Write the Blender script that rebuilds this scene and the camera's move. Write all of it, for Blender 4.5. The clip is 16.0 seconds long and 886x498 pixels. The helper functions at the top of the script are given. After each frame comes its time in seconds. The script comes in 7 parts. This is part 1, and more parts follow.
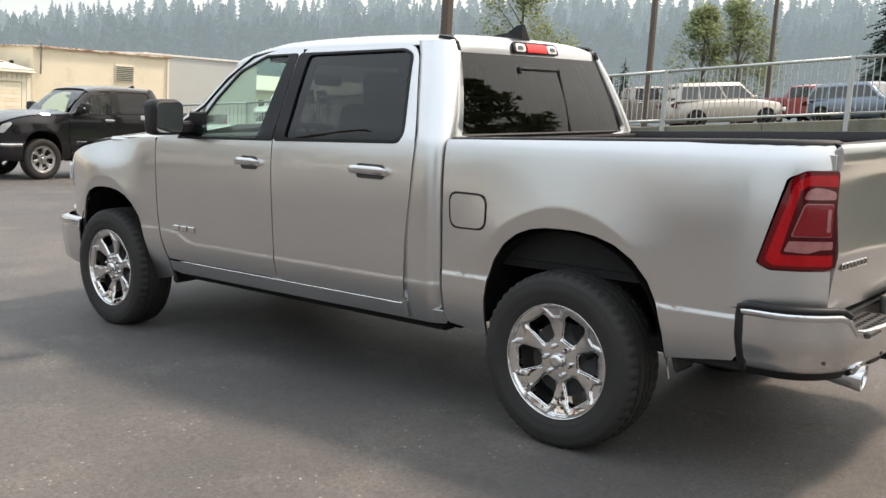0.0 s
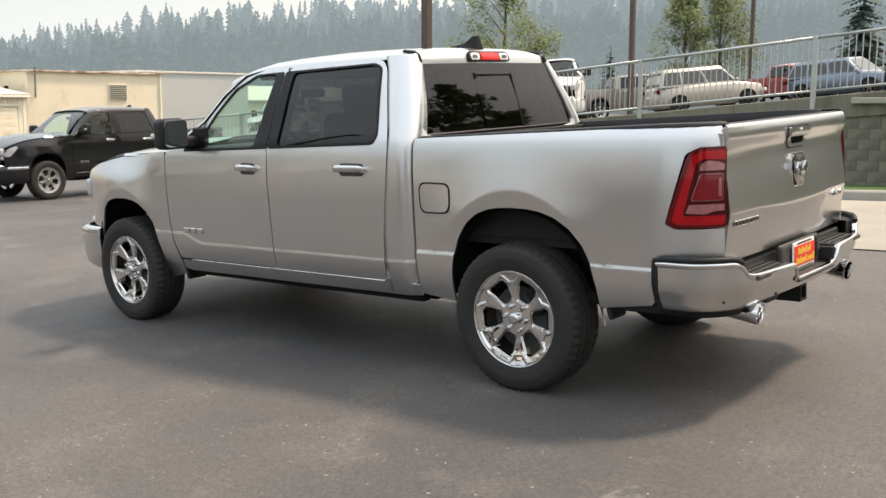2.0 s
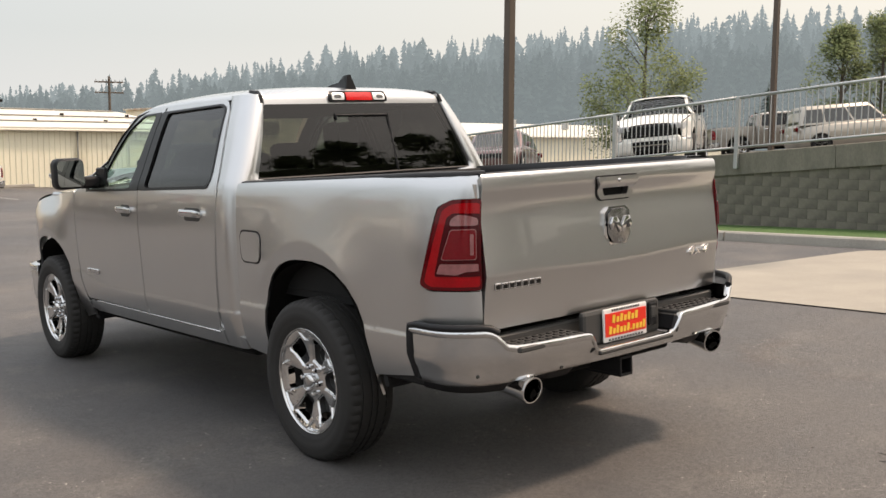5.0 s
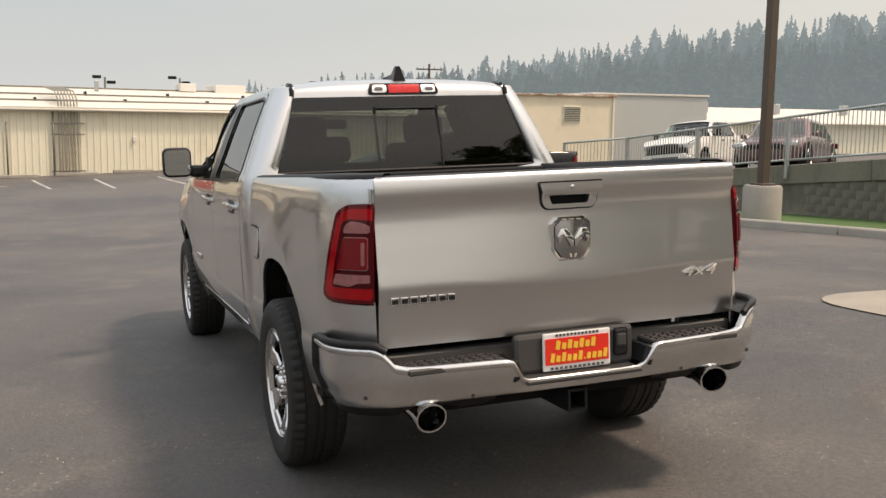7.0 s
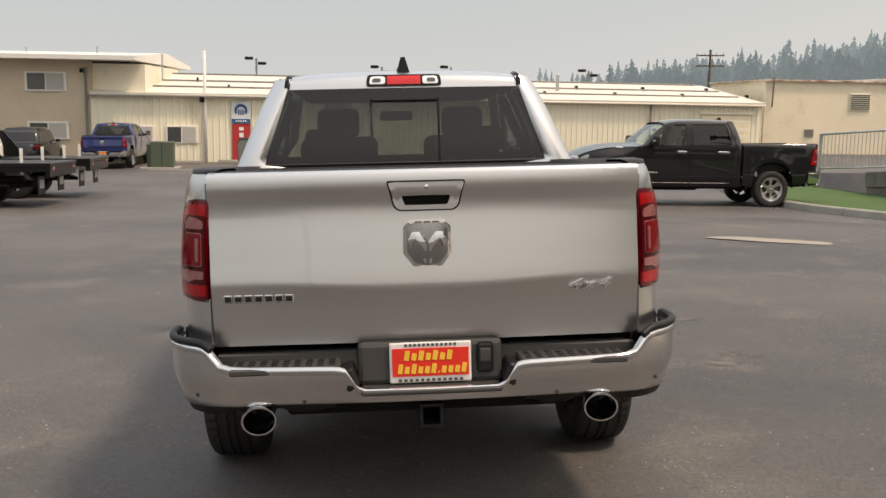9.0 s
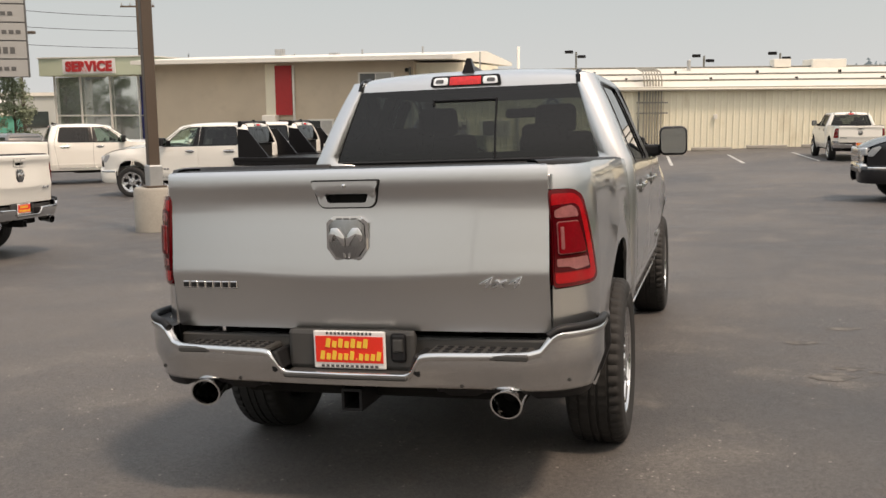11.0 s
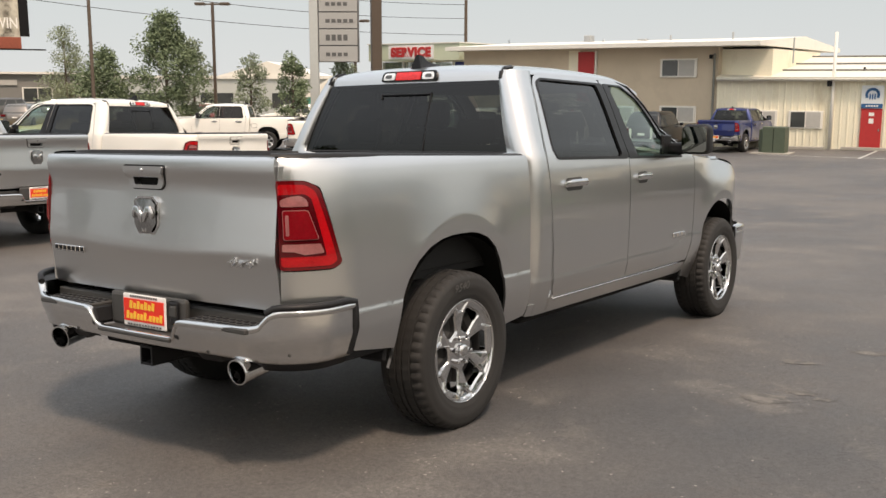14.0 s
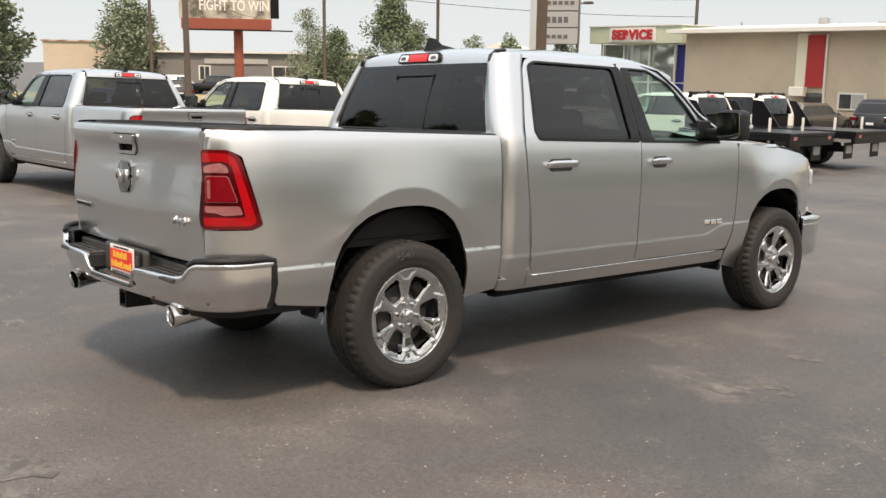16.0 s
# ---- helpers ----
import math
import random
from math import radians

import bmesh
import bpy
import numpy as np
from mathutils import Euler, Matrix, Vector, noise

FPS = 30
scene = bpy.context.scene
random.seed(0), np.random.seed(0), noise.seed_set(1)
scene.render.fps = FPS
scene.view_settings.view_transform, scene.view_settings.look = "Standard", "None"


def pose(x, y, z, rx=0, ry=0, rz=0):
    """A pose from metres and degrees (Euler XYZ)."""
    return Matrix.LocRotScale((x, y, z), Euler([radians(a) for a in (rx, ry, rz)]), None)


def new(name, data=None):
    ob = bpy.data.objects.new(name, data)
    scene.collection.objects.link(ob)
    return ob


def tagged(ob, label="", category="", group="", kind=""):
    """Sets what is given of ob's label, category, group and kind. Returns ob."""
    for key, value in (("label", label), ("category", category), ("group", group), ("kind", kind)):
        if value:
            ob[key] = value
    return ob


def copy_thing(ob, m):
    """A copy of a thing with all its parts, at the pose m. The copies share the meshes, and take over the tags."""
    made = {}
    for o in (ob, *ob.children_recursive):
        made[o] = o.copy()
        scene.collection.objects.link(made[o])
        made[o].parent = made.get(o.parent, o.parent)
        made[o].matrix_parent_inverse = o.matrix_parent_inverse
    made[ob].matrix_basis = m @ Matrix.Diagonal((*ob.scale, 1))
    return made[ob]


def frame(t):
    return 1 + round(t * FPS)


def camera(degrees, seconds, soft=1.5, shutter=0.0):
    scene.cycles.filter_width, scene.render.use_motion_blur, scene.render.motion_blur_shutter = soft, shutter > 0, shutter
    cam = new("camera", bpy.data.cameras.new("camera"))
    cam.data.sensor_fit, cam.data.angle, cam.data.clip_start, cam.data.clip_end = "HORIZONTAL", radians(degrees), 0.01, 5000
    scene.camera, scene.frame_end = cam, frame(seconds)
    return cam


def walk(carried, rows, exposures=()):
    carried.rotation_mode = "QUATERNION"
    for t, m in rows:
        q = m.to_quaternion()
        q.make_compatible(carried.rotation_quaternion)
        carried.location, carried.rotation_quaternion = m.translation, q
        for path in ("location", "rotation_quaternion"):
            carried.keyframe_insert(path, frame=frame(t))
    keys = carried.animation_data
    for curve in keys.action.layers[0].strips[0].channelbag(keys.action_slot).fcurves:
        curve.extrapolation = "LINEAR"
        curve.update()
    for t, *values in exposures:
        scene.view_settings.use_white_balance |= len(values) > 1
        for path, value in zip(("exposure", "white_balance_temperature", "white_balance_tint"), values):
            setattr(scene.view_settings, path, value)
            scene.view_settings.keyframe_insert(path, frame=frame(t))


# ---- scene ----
cam = camera(48.74, 16.0)
# seconds, x, y, z, then the turns about x, y and z
ROWS = [
    (0.0, -4.608, -2.317, 1.471, 81.59, -3.42, -49.59),
    (0.5, -4.780, -2.525, 1.487, 81.57, -3.24, -49.92),
    (1.0, -4.932, -2.740, 1.470, 81.34, -2.59, -50.23),
    (1.5, -5.100, -2.850, 1.487, 81.33, -1.47, -50.86),
    (2.0, -5.168, -2.994, 1.505, 81.54, -0.07, -50.03),
    (2.5, -5.119, -3.282, 1.517, 82.39, 0.41, -50.19),
    (3.0, -4.873, -3.426, 1.507, 82.47, 0.53, -50.25),
    (3.2, -4.735, -3.460, 1.524, 82.45, 0.28, -49.76),
    (5.3, -3.291, -4.167, 1.569, 83.28, -0.72, -37.25),
    (5.5, -3.126, -4.244, 1.593, 82.94, -1.04, -35.19),
    (6.0, -2.698, -4.275, 1.576, 82.49, -1.32, -29.92),
    (6.5, -2.306, -4.383, 1.598, 82.59, -1.04, -25.06),
    (7.0, -1.920, -4.557, 1.626, 82.51, -0.77, -21.11),
    (7.5, -1.503, -4.584, 1.622, 82.37, -1.12, -18.23),
    (8.0, -1.098, -4.666, 1.635, 81.86, -0.81, -13.84),
    (8.5, -0.680, -4.747, 1.649, 80.96, -0.99, -8.55),
    (9.0, -0.256, -4.716, 1.675, 81.57, -0.87, -4.26),
    (9.5, 0.167, -4.787, 1.689, 81.68, 0.19, 0.83),
    (9.7, 0.319, -4.826, 1.695, 81.60, 0.38, 2.84),
    (11.8, 2.012, -4.589, 1.732, 80.67, -0.16, 21.00),
    (12.0, 2.173, -4.548, 1.731, 80.60, -0.41, 21.94),
    (12.5, 2.595, -4.476, 1.761, 80.69, -0.66, 24.89),
    (13.0, 2.914, -4.269, 1.744, 80.16, -0.59, 28.06),
    (13.5, 3.265, -4.098, 1.756, 80.08, -0.11, 31.69),
    (14.0, 3.663, -3.966, 1.777, 80.26, -0.13, 35.49),
    (14.5, 3.969, -3.715, 1.757, 80.12, -0.20, 39.06),
    (15.0, 4.344, -3.563, 1.767, 79.57, 0.10, 43.45),
    (15.5, 4.712, -3.418, 1.785, 78.72, 0.12, 47.00),
    (16.0, 4.984, -3.207, 1.787, 79.15, -0.70, 49.49),
]
walk(cam, [(t, pose(*p)) for t, *p in ROWS],
     [(0.0, 1.26, 6520, 13.0), (3.0, 1.12, 6720, 14.0), (5.5, 0.89, 6840, 16.0), (8.0, 0.68, 6920, 16.0), (12.5, 0.71, 6840, 15.0), (16.0, 1.07, 6700, 14.0)])

# ---- world, sun and exposure ----
SUN_TO = Vector((0.50, -0.30, 1.02)).normalized()
world = bpy.data.worlds.new("smoky_sky")
scene.world = world
world.use_nodes = True
nt = world.node_tree
nt.nodes.clear()
w_out = nt.nodes.new("ShaderNodeOutputWorld")
w_bg = nt.nodes.new("ShaderNodeBackground")
w_sky = nt.nodes.new("ShaderNodeTexSky")
w_sky.sky_type = "NISHITA"
w_sky.sun_disc = False
w_sky.sun_elevation = math.asin(SUN_TO.z)
w_sky.sun_rotation = math.atan2(SUN_TO.x, SUN_TO.y)
w_sky.dust_density = 6.0
w_sky.air_density = 1.5
w_scale = nt.nodes.new("ShaderNodeVectorMath")
w_scale.operation = "SCALE"
w_scale.inputs[3].default_value = 0.06
w_geo = nt.nodes.new("ShaderNodeTexCoord")
w_sep = nt.nodes.new("ShaderNodeSeparateXYZ")
w_ramp = nt.nodes.new("ShaderNodeValToRGB")
w_mix = nt.nodes.new("ShaderNodeMix")
w_mix.data_type = "RGBA"
w_mix.inputs[0].default_value = 0.9
# thick wildfire smoke: an even grey-beige veil, a little brighter overhead
ramp = w_ramp.color_ramp
ramp.elements[0].position, ramp.elements[0].color = 0.0, (0.545, 0.555, 0.535, 1)
ramp.elements[1].position, ramp.elements[1].color = 1.0, (0.93, 1.0, 1.05, 1)
for at, value in ((0.10, (0.468, 0.503, 0.493, 1)), (0.20, (0.485, 0.530, 0.530, 1)), (0.50, (0.78, 0.83, 0.86, 1))):
    ramp.elements.new(at).color = value
nt.links.new(w_geo.outputs["Generated"], w_sep.inputs[0])
nt.links.new(w_sep.outputs["Z"], w_ramp.inputs[0])
nt.links.new(w_sky.outputs[0], w_scale.inputs[0])
nt.links.new(w_scale.outputs[0], w_mix.inputs[6])
nt.links.new(w_ramp.outputs[0], w_mix.inputs[7])
# the smoke glows warm on the sun's side and stays cool on the other
w_dot = nt.nodes.new("ShaderNodeVectorMath")
w_dot.operation = "DOT_PRODUCT"
w_dot.inputs[1].default_value = (SUN_TO.x / math.hypot(SUN_TO.x, SUN_TO.y), SUN_TO.y / math.hypot(SUN_TO.x, SUN_TO.y), 0.0)
w_side = nt.nodes.new("ShaderNodeMapRange")
w_side.interpolation_type = "SMOOTHSTEP"
w_side.inputs[1].default_value, w_side.inputs[2].default_value = -0.6, 1.0
w_tint = nt.nodes.new("ShaderNodeMix")
w_tint.data_type = "RGBA"
w_tint.inputs[6].default_value, w_tint.inputs[7].default_value = (0.82, 0.855, 0.885, 1), (1.19, 1.09, 0.98, 1)
w_mul = nt.nodes.new("ShaderNodeMix")
w_mul.data_type, w_mul.blend_type = "RGBA", "MULTIPLY"
w_mul.inputs[0].default_value = 1.0
nt.links.new(w_geo.outputs["Generated"], w_dot.inputs[0])
nt.links.new(w_dot.outputs["Value"], w_side.inputs[0])
nt.links.new(w_side.outputs[0], w_tint.inputs[0])
nt.links.new(w_mix.outputs[2], w_mul.inputs[6])
nt.links.new(w_tint.outputs[2], w_mul.inputs[7])
nt.links.new(w_mul.outputs[2], w_bg.inputs[0])
w_bg.inputs[1].default_value = 1.0
w_gain = nt.nodes.new("ShaderNodeMapRange")
w_gain.inputs[1].default_value, w_gain.inputs[2].default_value = 0.22, 0.9
w_gain.inputs[3].default_value, w_gain.inputs[4].default_value = 0.96, 0.84
nt.links.new(w_sep.outputs["Z"], w_gain.inputs[0])
nt.links.new(w_gain.outputs[0], w_bg.inputs[1])
nt.links.new(w_bg.outputs[0], w_out.inputs[0])

sun_data = bpy.data.lights.new("sun", "SUN")
sun_data.energy = 1.75
sun_data.angle = radians(7.0)
sun_data.color = (1.0, 0.82, 0.65)
sun = new("sun", sun_data)
sun.rotation_euler = (-SUN_TO).to_track_quat("-Z", "Y").to_euler()
sun.location = SUN_TO * 60

# ---- materials ----
def material(name, color, rough=0.5, metal=0.0, var=0.12, scale=6.0, fine=90.0, bump=0.0, coat=0.0,
             stretch=(1, 1, 1), spec=0.5, emit=0.0, coat_rough=0.03, rvar=0.0, stain=None, dist=0.004, island=0.0):
    """A principled material with variation at two scales, in the object's own metres."""
    m = bpy.data.materials.new(name)
    m.use_nodes = True
    n, l = m.node_tree.nodes, m.node_tree.links
    b = n["Principled BSDF"]
    b.inputs["Roughness"].default_value = rough
    b.inputs["Metallic"].default_value = metal
    b.inputs["Specular IOR Level"].default_value = spec
    b.inputs["Coat Weight"].default_value = coat
    b.inputs["Coat Roughness"].default_value = coat_rough
    if emit:
        b.inputs["Emission Color"].default_value = (*color, 1)
        b.inputs["Emission Strength"].default_value = emit
    if var == 0 and bump == 0 and stain is None:
        b.inputs["Base Color"].default_value = (*color, 1)
        return m
    tc = n.new("ShaderNodeTexCoord")
    mp = n.new("ShaderNodeMapping")
    mp.inputs["Scale"].default_value = stretch
    l.new(tc.outputs["Object"], mp.inputs[0])
    big = n.new("ShaderNodeTexNoise")
    big.inputs["Scale"].default_value = scale
    big.inputs["Detail"].default_value = 5
    small = n.new("ShaderNodeTexNoise")
    small.inputs["Scale"].default_value = fine
    small.inputs["Detail"].default_value = 3
    l.new(mp.outputs[0], big.inputs[0])
    l.new(mp.outputs[0], small.inputs[0])
    add = n.new("ShaderNodeMath")
    add.operation = "ADD"
    l.new(big.outputs[0], add.inputs[0])
    l.new(small.outputs[0], add.inputs[1])
    rng = n.new("ShaderNodeMapRange")
    rng.inputs[1].default_value, rng.inputs[2].default_value = 0.6, 1.4
    rng.inputs[3].default_value, rng.inputs[4].default_value = 1 - var, 1 + var
    l.new(add.outputs[0], rng.inputs[0])
    sc = n.new("ShaderNodeVectorMath")
    sc.operation = "SCALE"
    sc.inputs[0].default_value = color
    l.new(rng.outputs[0], sc.inputs[3])
    last = sc.outputs[0]
    if island:
        oi = n.new("ShaderNodeObjectInfo")
        ir = n.new("ShaderNodeMapRange")
        ir.inputs[3].default_value, ir.inputs[4].default_value = 1 - island, 1 + island
        l.new(oi.outputs["Random"], ir.inputs[0])
        s2 = n.new("ShaderNodeVectorMath")
        s2.operation = "SCALE"
        l.new(last, s2.inputs[0])
        l.new(ir.outputs[0], s2.inputs[3])
        last = s2.outputs[0]
    if stain is not None:
        sn = n.new("ShaderNodeTexNoise")
        sn.inputs["Scale"].default_value = stain[1]
        sn.inputs["Detail"].default_value = 8
        sn.inputs["Roughness"].default_value = 0.65
        l.new(mp.outputs[0], sn.inputs[0])
        sr = n.new("ShaderNodeMapRange")
        sr.inputs[1].default_value, sr.inputs[2].default_value = stain[2], stain[3]
        l.new(sn.outputs[0], sr.inputs[0])
        mx = n.new("ShaderNodeMix")
        mx.data_type = "RGBA"
        mx.inputs[7].default_value = (*stain[0], 1)
        l.new(sr.outputs[0], mx.inputs[0])
        l.new(last, mx.inputs[6])
        last = mx.outputs[2]
    l.new(last, b.inputs["Base Color"])
    if rvar:
        rr = n.new("ShaderNodeMapRange")
        rr.inputs[1].default_value, rr.inputs[2].default_value = 0.3, 0.7
        rr.inputs[3].default_value, rr.inputs[4].default_value = max(0.02, rough - rvar), min(1, rough + rvar)
        l.new(big.outputs[0], rr.inputs[0])
        l.new(rr.outputs[0], b.inputs["Roughness"])
    if bump:
        bp = n.new("ShaderNodeBump")
        bp.inputs["Strength"].default_value = bump
        bp.inputs["Distance"].default_value = dist
        l.new(add.outputs[0], bp.inputs["Height"])
        l.new(bp.outputs[0], b.inputs["Normal"])
    return m


def glass_material(name, tint, ior=1.5, gloss=0.0):
    """Thin tinted glass: seen through, and mirroring by Fresnel."""
    m = bpy.data.materials.new(name)
    m.use_nodes = True
    n, l = m.node_tree.nodes, m.node_tree.links
    n.clear()
    out = n.new("ShaderNodeOutputMaterial")
    mix = n.new("ShaderNodeMixShader")
    tr = n.new("ShaderNodeBsdfTransparent")
    tr.inputs[0].default_value = (*tint, 1)
    gl = n.new("ShaderNodeBsdfGlossy")
    gl.inputs["Roughness"].default_value = 0.01
    # Schlick's curve from the facing weight, the same from both sides of the pane
    lw = n.new("ShaderNodeLayerWeight")
    lw.inputs[0].default_value = 0.5
    pw = n.new("ShaderNodeMath")
    pw.operation = "POWER"
    pw.inputs[1].default_value = 4.0
    fr = n.new("ShaderNodeMapRange")
    f0 = ((ior - 1) / (ior + 1)) ** 2 * 1.15
    fr.inputs[3].default_value, fr.inputs[4].default_value = f0, 1.0
    l.new(lw.outputs["Facing"], pw.inputs[0])
    l.new(pw.outputs[0], fr.inputs[0])
    l.new(fr.outputs[0], mix.inputs[0])
    l.new(tr.outputs[0], mix.inputs[1])
    l.new(gl.outputs[0], mix.inputs[2])
    l.new(mix.outputs[0], out.inputs[0])
    return m


def paint(name, color, metal=0.0, rough=0.35):
    m = material(name, color, rough=rough, metal=metal, var=0.03, scale=1.5, fine=900, coat=1.0, coat_rough=0.015)
    m.node_tree.nodes["Principled BSDF"].inputs["Coat IOR"].default_value = 1.52
    return m


PAINT = paint("silver_metallic_paint", (0.595, 0.597, 0.598), 0.985, 0.28)
BUMPER = paint("bright_bumper_metal", (0.62, 0.62, 0.62), 1.0, 0.15)
WHITE = paint("white_car_paint", (0.80, 0.78, 0.72))
BLACK = paint("black_car_paint", (0.005, 0.005, 0.007))
BLACK.node_tree.nodes["Principled BSDF"].inputs["Coat IOR"].default_value = 1.45
BLACK.node_tree.nodes["Principled BSDF"].inputs["Specular IOR Level"].default_value = 0.2
BLUE = paint("blue_car_paint", (0.008, 0.020, 0.13), 0.3)
REDCAR = paint("red_car_paint", (0.30, 0.02, 0.02))
MAROON = paint("maroon_car_paint", (0.15, 0.08, 0.08), 0.4)
GREY = paint("grey_car_paint", (0.16, 0.15, 0.14), 0.6)
TAUPE = paint("grey_brown_car_paint", (0.26, 0.235, 0.20), 0.5)
TAN = paint("champagne_car_paint", (0.42, 0.38, 0.32), 0.5)
BLUEGREY = paint("blue_grey_car_paint", (0.13, 0.17, 0.22), 0.5)
CHROME = material("chrome", (0.66, 0.66, 0.66), rough=0.03, metal=1.0, var=0.02, scale=9)
STEEL = material("galvanised_steel", (0.46, 0.47, 0.47), rough=0.45, metal=0.7, var=0.10, scale=4)
TYRE = material("tyre_rubber", (0.017, 0.016, 0.015), rough=0.75, var=0.25, scale=9, fine=160, bump=0.15, dist=0.002)
PLASTIC = material("black_plastic", (0.011, 0.011, 0.012), rough=0.5, spec=0.3, var=0.12, fine=400, bump=0.1, dist=0.0008)
GREYPLASTIC = material("grey_plastic", (0.045, 0.044, 0.042), rough=0.55, var=0.08, fine=400, bump=0.1, dist=0.0008)
GLOSSBLACK = material("gloss_black", (0.010, 0.010, 0.011), rough=0.28, var=0.05, spec=0.18)
UNDER = material("dark_underbody", (0.009, 0.0085, 0.008), rough=0.8, spec=0.2, var=0.3)
LINER = material("black_bed_liner", (0.012, 0.012, 0.012), rough=0.75, spec=0.3, var=0.15, fine=260, bump=0.4, dist=0.002)
CLOTH = material("dark_seat_cloth", (0.022, 0.021, 0.021), rough=0.9, var=0.15, fine=300)
REDLENS = material("red_lens", (0.10, 0.001, 0.003), rough=0.10, var=0.25, scale=9, fine=200, coat=0.45, spec=0.15)
GLOWLENS = material("red_light_guide", (0.34, 0.003, 0.006), rough=0.14, var=0.35, scale=11, fine=200, coat=0.4, spec=0.15)
CORELENS = material("deep_red_core", (0.06, 0.001, 0.003), rough=0.10, var=0.2, scale=12, fine=200, coat=0.3, spec=0.15)
DARKLENS = material("dark_red_lens", (0.17, 0.002, 0.006), rough=0.08, var=0.15, scale=20, coat=0.3, spec=0.4)
CLEARLENS = material("clear_lens", (0.28, 0.10, 0.10), rough=0.12, var=0.25, scale=30, fine=240, coat=1.0)
HEADLENS = material("headlight_lens", (0.55, 0.56, 0.57), rough=0.08, metal=0.3, var=0.2, scale=14, coat=1.0)
BADGE = material("dark_badge", (0.10, 0.10, 0.10), rough=0.3, metal=0.5, var=0.05)
PLATERED = material("red_plate_insert", (0.74, 0.03, 0.012), rough=0.4, var=0.05)
PLATEYELLOW = material("yellow_print", (0.80, 0.50, 0.05), rough=0.45, var=0.05)
PLATEWHITE = material("white_print", (0.75, 0.74, 0.72), rough=0.4, var=0.05)
GLASS_DARK = glass_material("privacy_glass", (0.125, 0.13, 0.12), 1.52)
GLASS_SIDE = glass_material("dark_door_glass", (0.05, 0.052, 0.05), 1.52)
GLASS_CLEAR = glass_material("clear_glass", (0.74, 0.88, 0.80), 1.5)
BARREL = material("dark_rim_barrel", (0.035, 0.035, 0.035), rough=0.5, metal=0.5, var=0.1)
ALLOYBAR = material("satin_badge_metal", (0.045, 0.045, 0.045), rough=0.35, metal=1.0, var=0.05)
MIRROR = material("mirror", (0.52, 0.55, 0.53), rough=0.01, metal=1.0, var=0.0)
CHALK = material("faint_chalk", (0.09, 0.088, 0.085), rough=0.9, var=0.6, scale=40, fine=300)
BRIGHTRED = material("bright_red_lens", (0.62, 0.012, 0.012), rough=0.15, var=0.3, scale=60, fine=200, coat=0.3)
EMBLEMGREY = material("dark_chrome", (0.34, 0.34, 0.34), rough=0.22, metal=1.0, var=0.1)
SATIN = material("satin_silver", (0.85, 0.85, 0.84), rough=0.3, metal=0.5, var=0.03, coat=0.5)

# ---- mesh helpers ----
def curve(*pts):
    """A smooth monotone curve through (t, value) pairs."""
    xs, ys = [p[0] for p in pts], [p[1] for p in pts]
    n = len(xs)
    d = [(ys[i + 1] - ys[i]) / (xs[i + 1] - xs[i]) for i in range(n - 1)]
    m = [d[0]] + [0.0 if d[i - 1] * d[i] <= 0 else 2 * d[i - 1] * d[i] / (d[i - 1] + d[i]) for i in range(1, n - 1)] + [d[-1]]

    def f(t):
        if t <= xs[0]:
            return ys[0]
        if t >= xs[-1]:
            return ys[-1]
        i = 0
        while t > xs[i + 1]:
            i += 1
        h = xs[i + 1] - xs[i]
        s = (t - xs[i]) / h
        return ((1 + 2 * s) * (1 - s) ** 2 * ys[i] + s * (1 - s) ** 2 * h * m[i]
                + s * s * (3 - 2 * s) * ys[i + 1] + s * s * (s - 1) * h * m[i + 1])
    return f


def step01(a, b, t):
    s = min(1.0, max(0.0, (t - a) / (b - a)))
    return s * s * (3 - 2 * s)


def mesh_part(name, V, F, mat, parent=None, label="", normals=None, smooth=True):
    me = bpy.data.meshes.new(name)
    me.from_pydata([tuple(v) for v in V], [], F)
    me.materials.append(mat)
    me.polygons.foreach_set("use_smooth", [smooth] * len(me.polygons))
    if normals is not None:
        me.normals_split_custom_set_from_vertices([tuple(n) for n in normals])
    me.update()
    ob = new(name, me)
    if parent is not None:
        ob.parent = parent
    if label:
        ob["label"] = label
    return ob


def part(name, bm, mat, parent=None, label="", smooth=False, angle=None):
    me = bpy.data.meshes.new(name)
    bmesh.ops.recalc_face_normals(bm, faces=bm.faces)
    bm.to_mesh(me)
    bm.free()
    me.materials.append(mat)
    if smooth or angle is not None:
        me.polygons.foreach_set("use_smooth", [True] * len(me.polygons))
    if angle is not None:
        me.set_sharp_from_angle(angle=radians(angle))
    ob = new(name, me)
    if parent is not None:
        ob.parent = parent
    if label:
        ob["label"] = label
    return ob


def box(bm, c, s, bevel=0.0, rot=None, seg=1):
    r = bmesh.ops.create_cube(bm, size=1.0)
    m = Matrix.Translation(c) @ (rot.to_4x4() if rot is not None else Matrix()) @ Matrix.Diagonal((*s, 1))
    bmesh.ops.transform(bm, matrix=m, verts=r["verts"])
    if bevel:
        es = {e for v in r["verts"] for e in v.link_edges}
        bmesh.ops.bevel(bm, geom=list(es), offset=bevel, segments=seg, profile=0.5, affect="EDGES")
    return bm


def boxed(c, s, bevel=0.0, rot=None, seg=1):
    return box(bmesh.new(), c, s, bevel, rot, seg)


